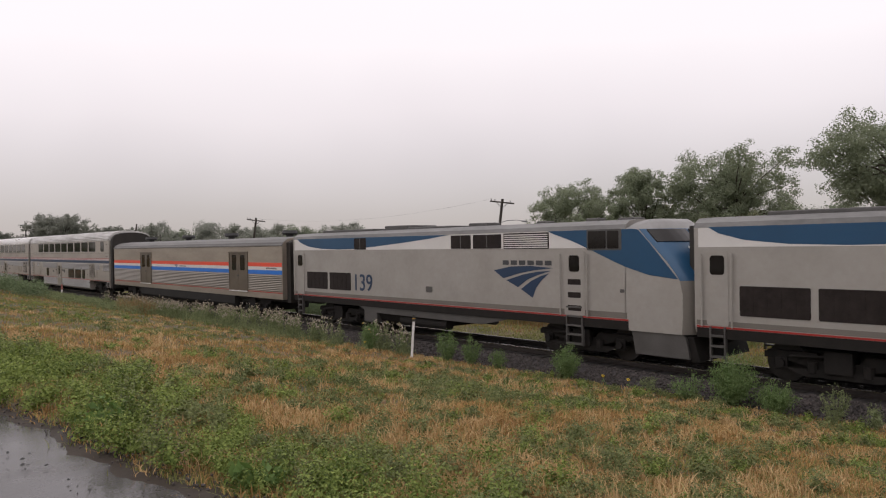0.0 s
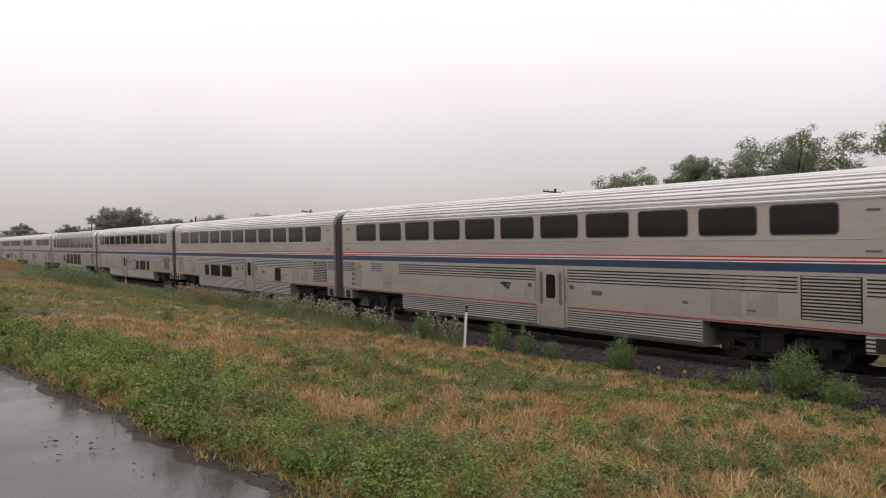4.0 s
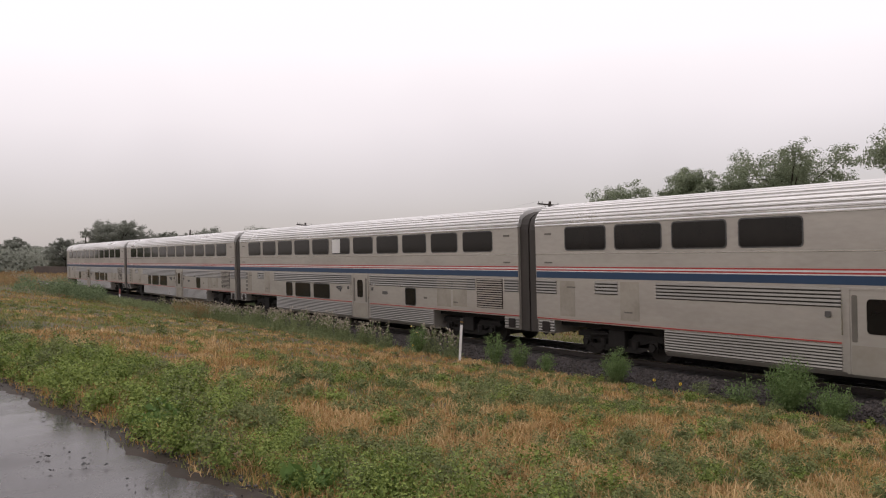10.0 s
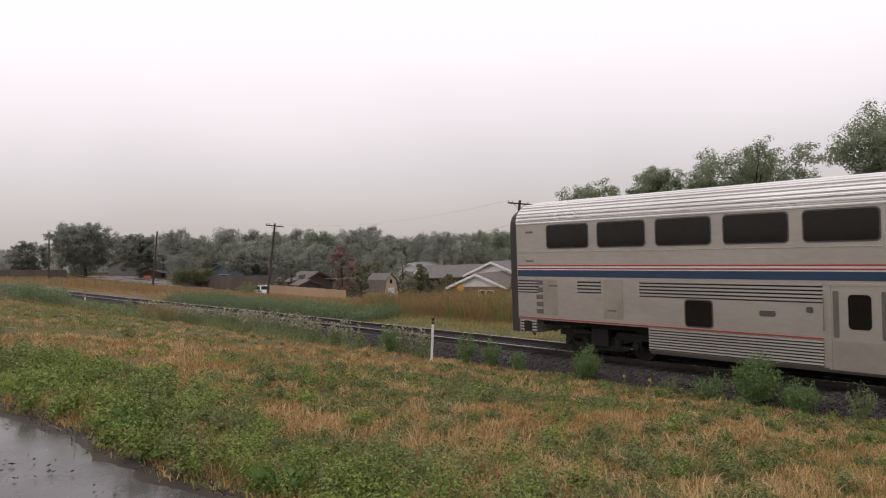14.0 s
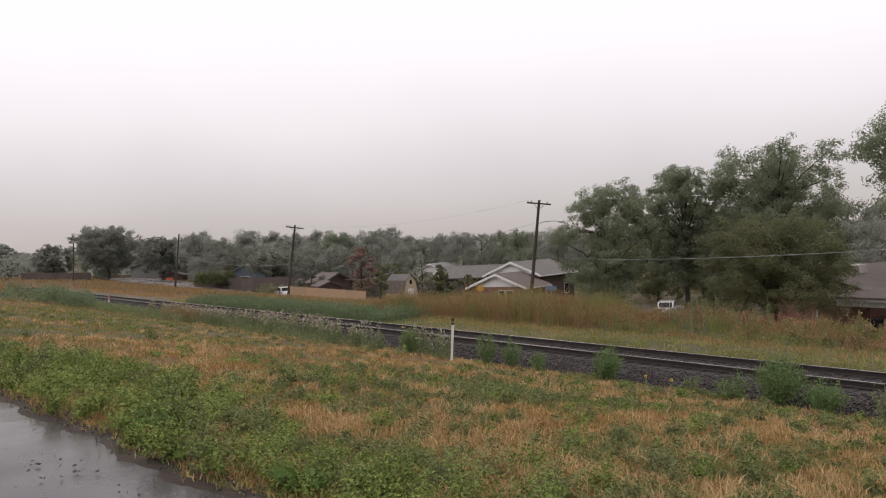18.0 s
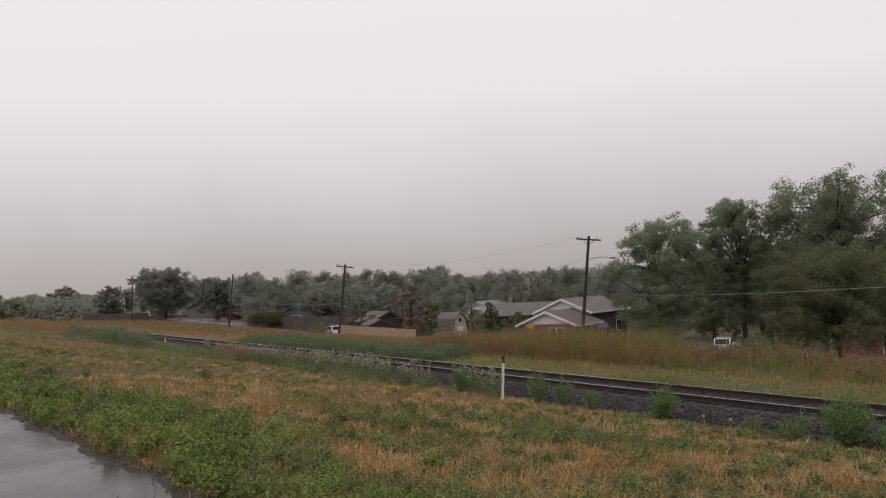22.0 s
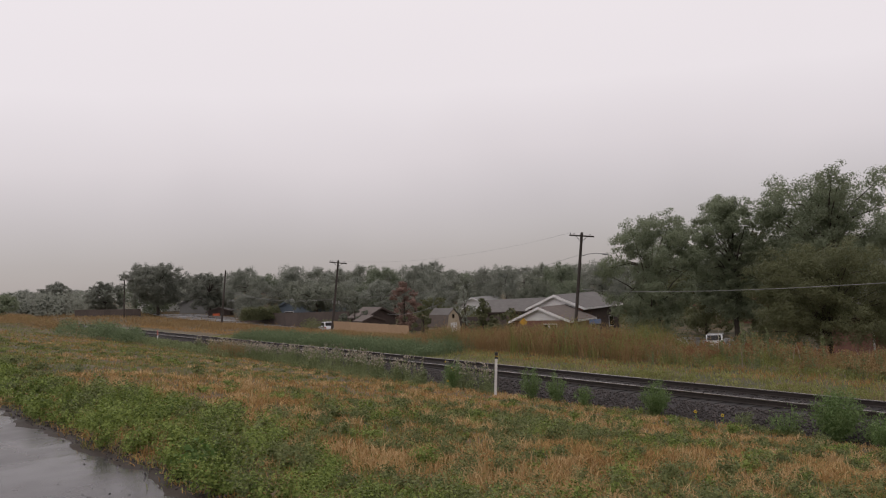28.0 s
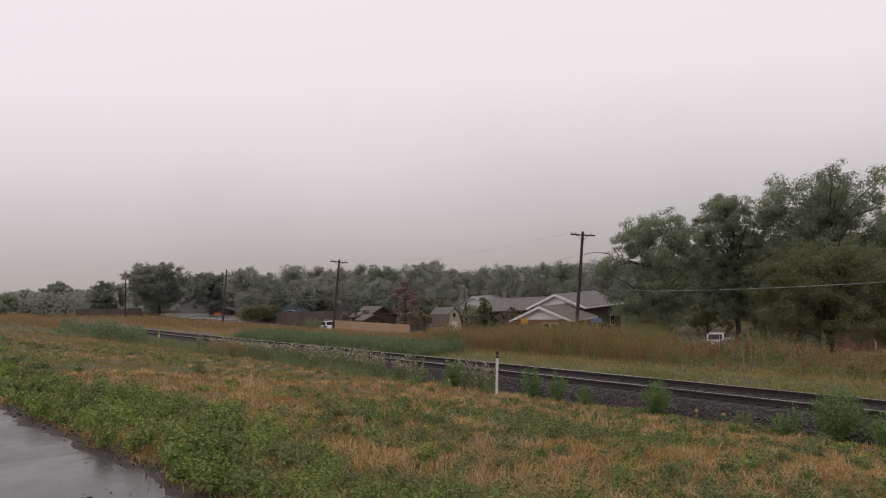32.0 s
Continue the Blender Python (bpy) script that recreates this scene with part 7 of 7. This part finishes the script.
def board_fence(p, q, zt, height, mat, label, count, board=0.16):
    """Panels of upright boards between posts, following the ground line given by the tops."""
    (x0, y0), (x1, y1) = p, q
    fence = tagged(new("board_fence"), label, "fence")
    fence.location = (x0, y0, 0)
    dx, dy = (x1 - x0) / count, (y1 - y0) / count
    L = math.hypot(dx, dy)
    ang = math.degrees(math.atan2(dy, dx))
    rn = random.Random(7)
    for i in range(count):
        z = zt[0] + (zt[1] - zt[0]) * (i + 0.5) / count
        bm = bmesh.new()
        k = 0.0
        while k < L - 0.02:
            j = rn.uniform(-0.02, 0.02)
            box(bm, k + 0.005, min(k + board, L) - 0.005, -0.012, 0.012, -height, j)
            k += board
        box(bm, 0, L, 0.012, 0.05, -0.45, -0.36)
        box(bm, 0, L, 0.012, 0.05, -height + 0.3, -height + 0.4)
        pn = tagged(part("fence_panel", bm, mat, fence), kind="stuff")
        pn.matrix_basis = pose(dx * i, dy * i, z, 0, 0, ang)
        pb = bmesh.new()
        box(pb, -0.05, 0.05, 0.02, 0.12, -height - 0.3, 0.03)
        ps = part("fence_post", pb, mat, fence)
        ps.matrix_basis = pose(dx * i, dy * i, z, 0, 0, ang)
    return fence


board_fence(spot(63.6, 99), spot(57.95, 86), (EYE.z - 99 * math.tan(radians(2.42)), EYE.z - 86 * math.tan(radians(3.06))), 2.2, M_TANWOOD, "new tan board fence behind the rusty weeds", 8)
board_fence(spot(70.4, 142), spot(62.4, 122), (EYE.z - 142 * math.tan(radians(1.5)), EYE.z - 122 * math.tan(radians(1.75))), 2.8, M_OLDWOOD, "old dark board fence around the garden", 9, 0.3)
board_fence(spot(81.4, 222), spot(77.2, 212), (EYE.z - 222 * math.tan(radians(0.58)), EYE.z - 212 * math.tan(radians(0.75))), 2.2, M_OLDWOOD, "old dark board fence along the far road", 9, 0.5)
board_fence(spot(58.0, 118), spot(50.0, 112), (EYE.z - 118 * math.tan(radians(2.5)), EYE.z - 112 * math.tan(radians(2.7))), 2.2, M_OLDWOOD, "old dark board fence between the gardens", 7, 0.3)

hz = EYE.z - 136 * math.tan(radians(1.5))
hb = []
for k in range(140):
    a_ = r_.uniform(67.6, 70.2)
    x, y = spot(a_, 136 + r_.uniform(-1, 1))
    hb.append((x, y, hz - 1.6))
leafy("clipped_hedge", np.array(hb), 60, 0.8, 2.6, 0.32, M_LEAF2, "dense clipped hedge behind the dark fence", "hedge", 411)


def far_road():
    bm = bmesh.new()
    line = [(80, 330, 9), (77, 250, 14), (75.6, 200, 36), (73.6, 182, 56), (71.6, 164, 50), (69.6, 142, 22), (66, 121, 6)]
    prev = None
    for az, r, w in line:
        a, b = Vector((*spot(az, r - w / 2), 0)), Vector((*spot(az, r + w / 2), 0))
        a.z, b.z = level(a.x, a.y) + 0.25, level(b.x, b.y) + 0.25
        here = (bm.verts.new(a), bm.verts.new(b))
        if prev:
            bm.faces.new((prev[0], prev[1], here[1], here[0]))
        prev = here
    st = part("street", bm, M_FARROAD)
    tagged(st, "wet grey street beyond the track", "street", kind="structure")
    bm = bmesh.new()
    quad = [spot(40, 78), spot(31, 72), spot(31, 90), spot(40, 96)]
    bm.faces.new([bm.verts.new((x, y, level(x, y) + 0.06)) for x, y in quad])
    bmesh.ops.recalc_face_normals(bm, faces=bm.faces)
    tagged(part("street", bm, M_FARROAD), "wet grey street under the tall trees", "street", kind="structure")


far_road()


def parked_car(az, r, rz, paint, label):
    x, y = spot(az, r)
    z = level(x, y) + 0.07
    car = tagged(new("parked_car"), label, "car")
    car.matrix_basis = pose(x, y, z, 0, 0, rz)
    bm = bmesh.new()
    side_out = [(-2.25, 0.35), (2.2, 0.35), (2.3, 0.6), (2.2, 0.85), (1.1, 1.0), (-2.2, 1.02), (-2.3, 0.7)]
    extrude(bm, side_out, -0.88, 0.88, "y")
    bmesh.ops.bevel(bm, geom=list(bm.edges), offset=0.06, segments=2, affect="EDGES")
    part("body", bm, paint, car)
    cb = bmesh.new()
    extrude(cb, [(-2.15, 1.0), (1.05, 1.0), (0.25, 1.55), (-0.2, 1.62), (-1.9, 1.6)], -0.76, 0.76, "y")
    bmesh.ops.bevel(cb, geom=list(cb.edges), offset=0.05, segments=2, affect="EDGES")
    part("cabin", cb, paint, car)
    for s in (-1, 1):
        g = bmesh.new()
        extrude(g, [(-1.95, 1.05), (0.8, 1.05), (0.2, 1.47), (-1.8, 1.5)], s * 0.755, s * 0.775, "y")
        part("side_window", g, M_GLASS, car)
        tl = bmesh.new()
        box(tl, -2.32, -2.26, s * 0.6, s * 0.85, 0.75, 0.95)
        part("tail_light", tl, M_RED, car)
    rg = bmesh.new()
    extrude(rg, [(-2.15, 1.06), (-2.18, 1.07), (-1.97, 1.54), (-1.94, 1.52)], -0.62, 0.62, "y")
    part("rear_window", rg, M_GLASS, car)
    wg = bmesh.new()
    extrude(wg, [(0.98, 1.06), (1.02, 1.07), (0.33, 1.53), (0.29, 1.5)], -0.66, 0.66, "y")
    part("windscreen", wg, M_GLASS, car)
    for wx in (-1.4, 1.4):
        for s in (-1, 1):
            t = bmesh.new()
            tube(t, (wx, s * 0.68, 0.33), (wx, s * 0.9, 0.33), 0.34, seg=18)
            w = part("wheel", t, M_TYRE, car)
            h = bmesh.new()
            tube(h, (wx, s * 0.89, 0.33), (wx, s * 0.91, 0.33), 0.2, seg=14)
            part("hub", h, M_WIRE, w)
    return car


parked_car(35.4, 79, 121, M_CARPAINT, "white estate car parked on the street")
parked_car(21.0, 62.5, 75, M_DARKCAR, "dark blue car parked before the open garage")
parked_car(64.1, 112, 165, M_CARPAINT, "white car parked behind the utility pole")

# road signs
for az, r, el, kind_ in ((49.2, 64, -3.2, "warning"), (43.85, 72, -3.36, "name")):
    x, y = spot(az, r)
    zc = EYE.z + r * math.tan(radians(el))
    zb = level(x, y)
    sg = tagged(new("road_sign"), "yellow diamond warning sign on a post" if kind_ == "warning" else "small blue sign board on a post", "sign")
    sg.matrix_basis = pose(x, y, zb, 0, 0, az)
    bm = bmesh.new()
    tube(bm, (0, 0.03, -0.2), (0, 0.03, zc - zb + 0.3), 0.03, seg=8)
    part("signpost", bm, M_WIRE, sg)
    bm = bmesh.new()
    c = zc - zb
    if kind_ == "warning":
        extrude(bm, [(0, c - 0.36), (0.36, c), (0, c + 0.36), (-0.36, c)], -0.02, 0.0, "y")
    else:
        box(bm, -0.55, 0.55, -0.02, 0.0, c - 0.22, c + 0.22)
    part("board", bm, M_SIGNYELLOW if kind_ == "warning" else M_SIGNBLUE, sg)

ox, oy = spot(71.9, 186)
ob_ = gable_house("garage", "small garage with an orange door across the far road", ox, oy, 60, level(ox, oy) - 0.6, 5.0, 5, 2.0, 2.8, M_DARKWALL, M_DARKWALL, M_SHINGLE)
bm = bmesh.new()
box(bm, -1.4, 0.2, -0.07, -0.01, 0.1, 1.5)
part("garage_door", bm, M_ORANGE, ob_, "orange garage door")

# dead leaves and grit lying on the wet road
r_ = np.random.RandomState(501)
lx = np.concatenate([r_.normal(-6.6, 0.26, 30), r_.normal(-5.5, 0.1, 7), r_.uniform(-10, -3, 26)])
ly = np.concatenate([r_.normal(1.12, 0.12, 30), r_.normal(1.45, 0.05, 7), r_.uniform(-0.2, 1.7, 26)])
keep = ly < road_edge(lx) - 0.1
lx, ly = lx[keep], ly[keep]
v, f = leaf_array(np.stack([lx, ly, np.full_like(lx, 1.968)], 1), 0.035, r_, 0.12)
tagged(mesh_from("fallen_leaves", v, f, M_DARK), "small dark leaves and grit on the wet road", "leaves", kind="stuff")

# grass beyond the sides of the view
p = strip(2200, 511, -4, 14, 2.6, 16.6)
blades("side_grass", p, 5, 0.11, 0.012, M_STRAW, "short dry straw-coloured grass", "grass", 512, 0.9, 0.1)
p = strip(1800, 513, -4, 14, 2.6, 16.6)
blades("side_grass", p, 5, 0.11, 0.012, M_GRASS, "short rough green grass", "grass", 514, 0.9, 0.1)


# ---- what moves: the train rolls through at a steady pace, its wheels turning ----
def motions():
    steps = [0.0, 0.5] + [float(t) for t in range(1, 33)]
    for vehicle, mid in TRAIN:
        walk(vehicle, [(t, pose(START + SPEED * t + mid, TRACK_Y, 0)) for t in steps])
    done = {}
    for ob, radius in WHEELS:
        if radius not in done:
            turn = SPEED / FPS / radius
            walk(ob, [(k / FPS, Matrix.Rotation(turn * k, 4, "Y")) for k in range(961)])
            done[radius] = ob
        else:
            src = done[radius].animation_data
            ob.rotation_mode = "QUATERNION"
            keys = ob.animation_data_create()
            keys.action = src.action
            keys.action_slot = src.action_slot


motions()
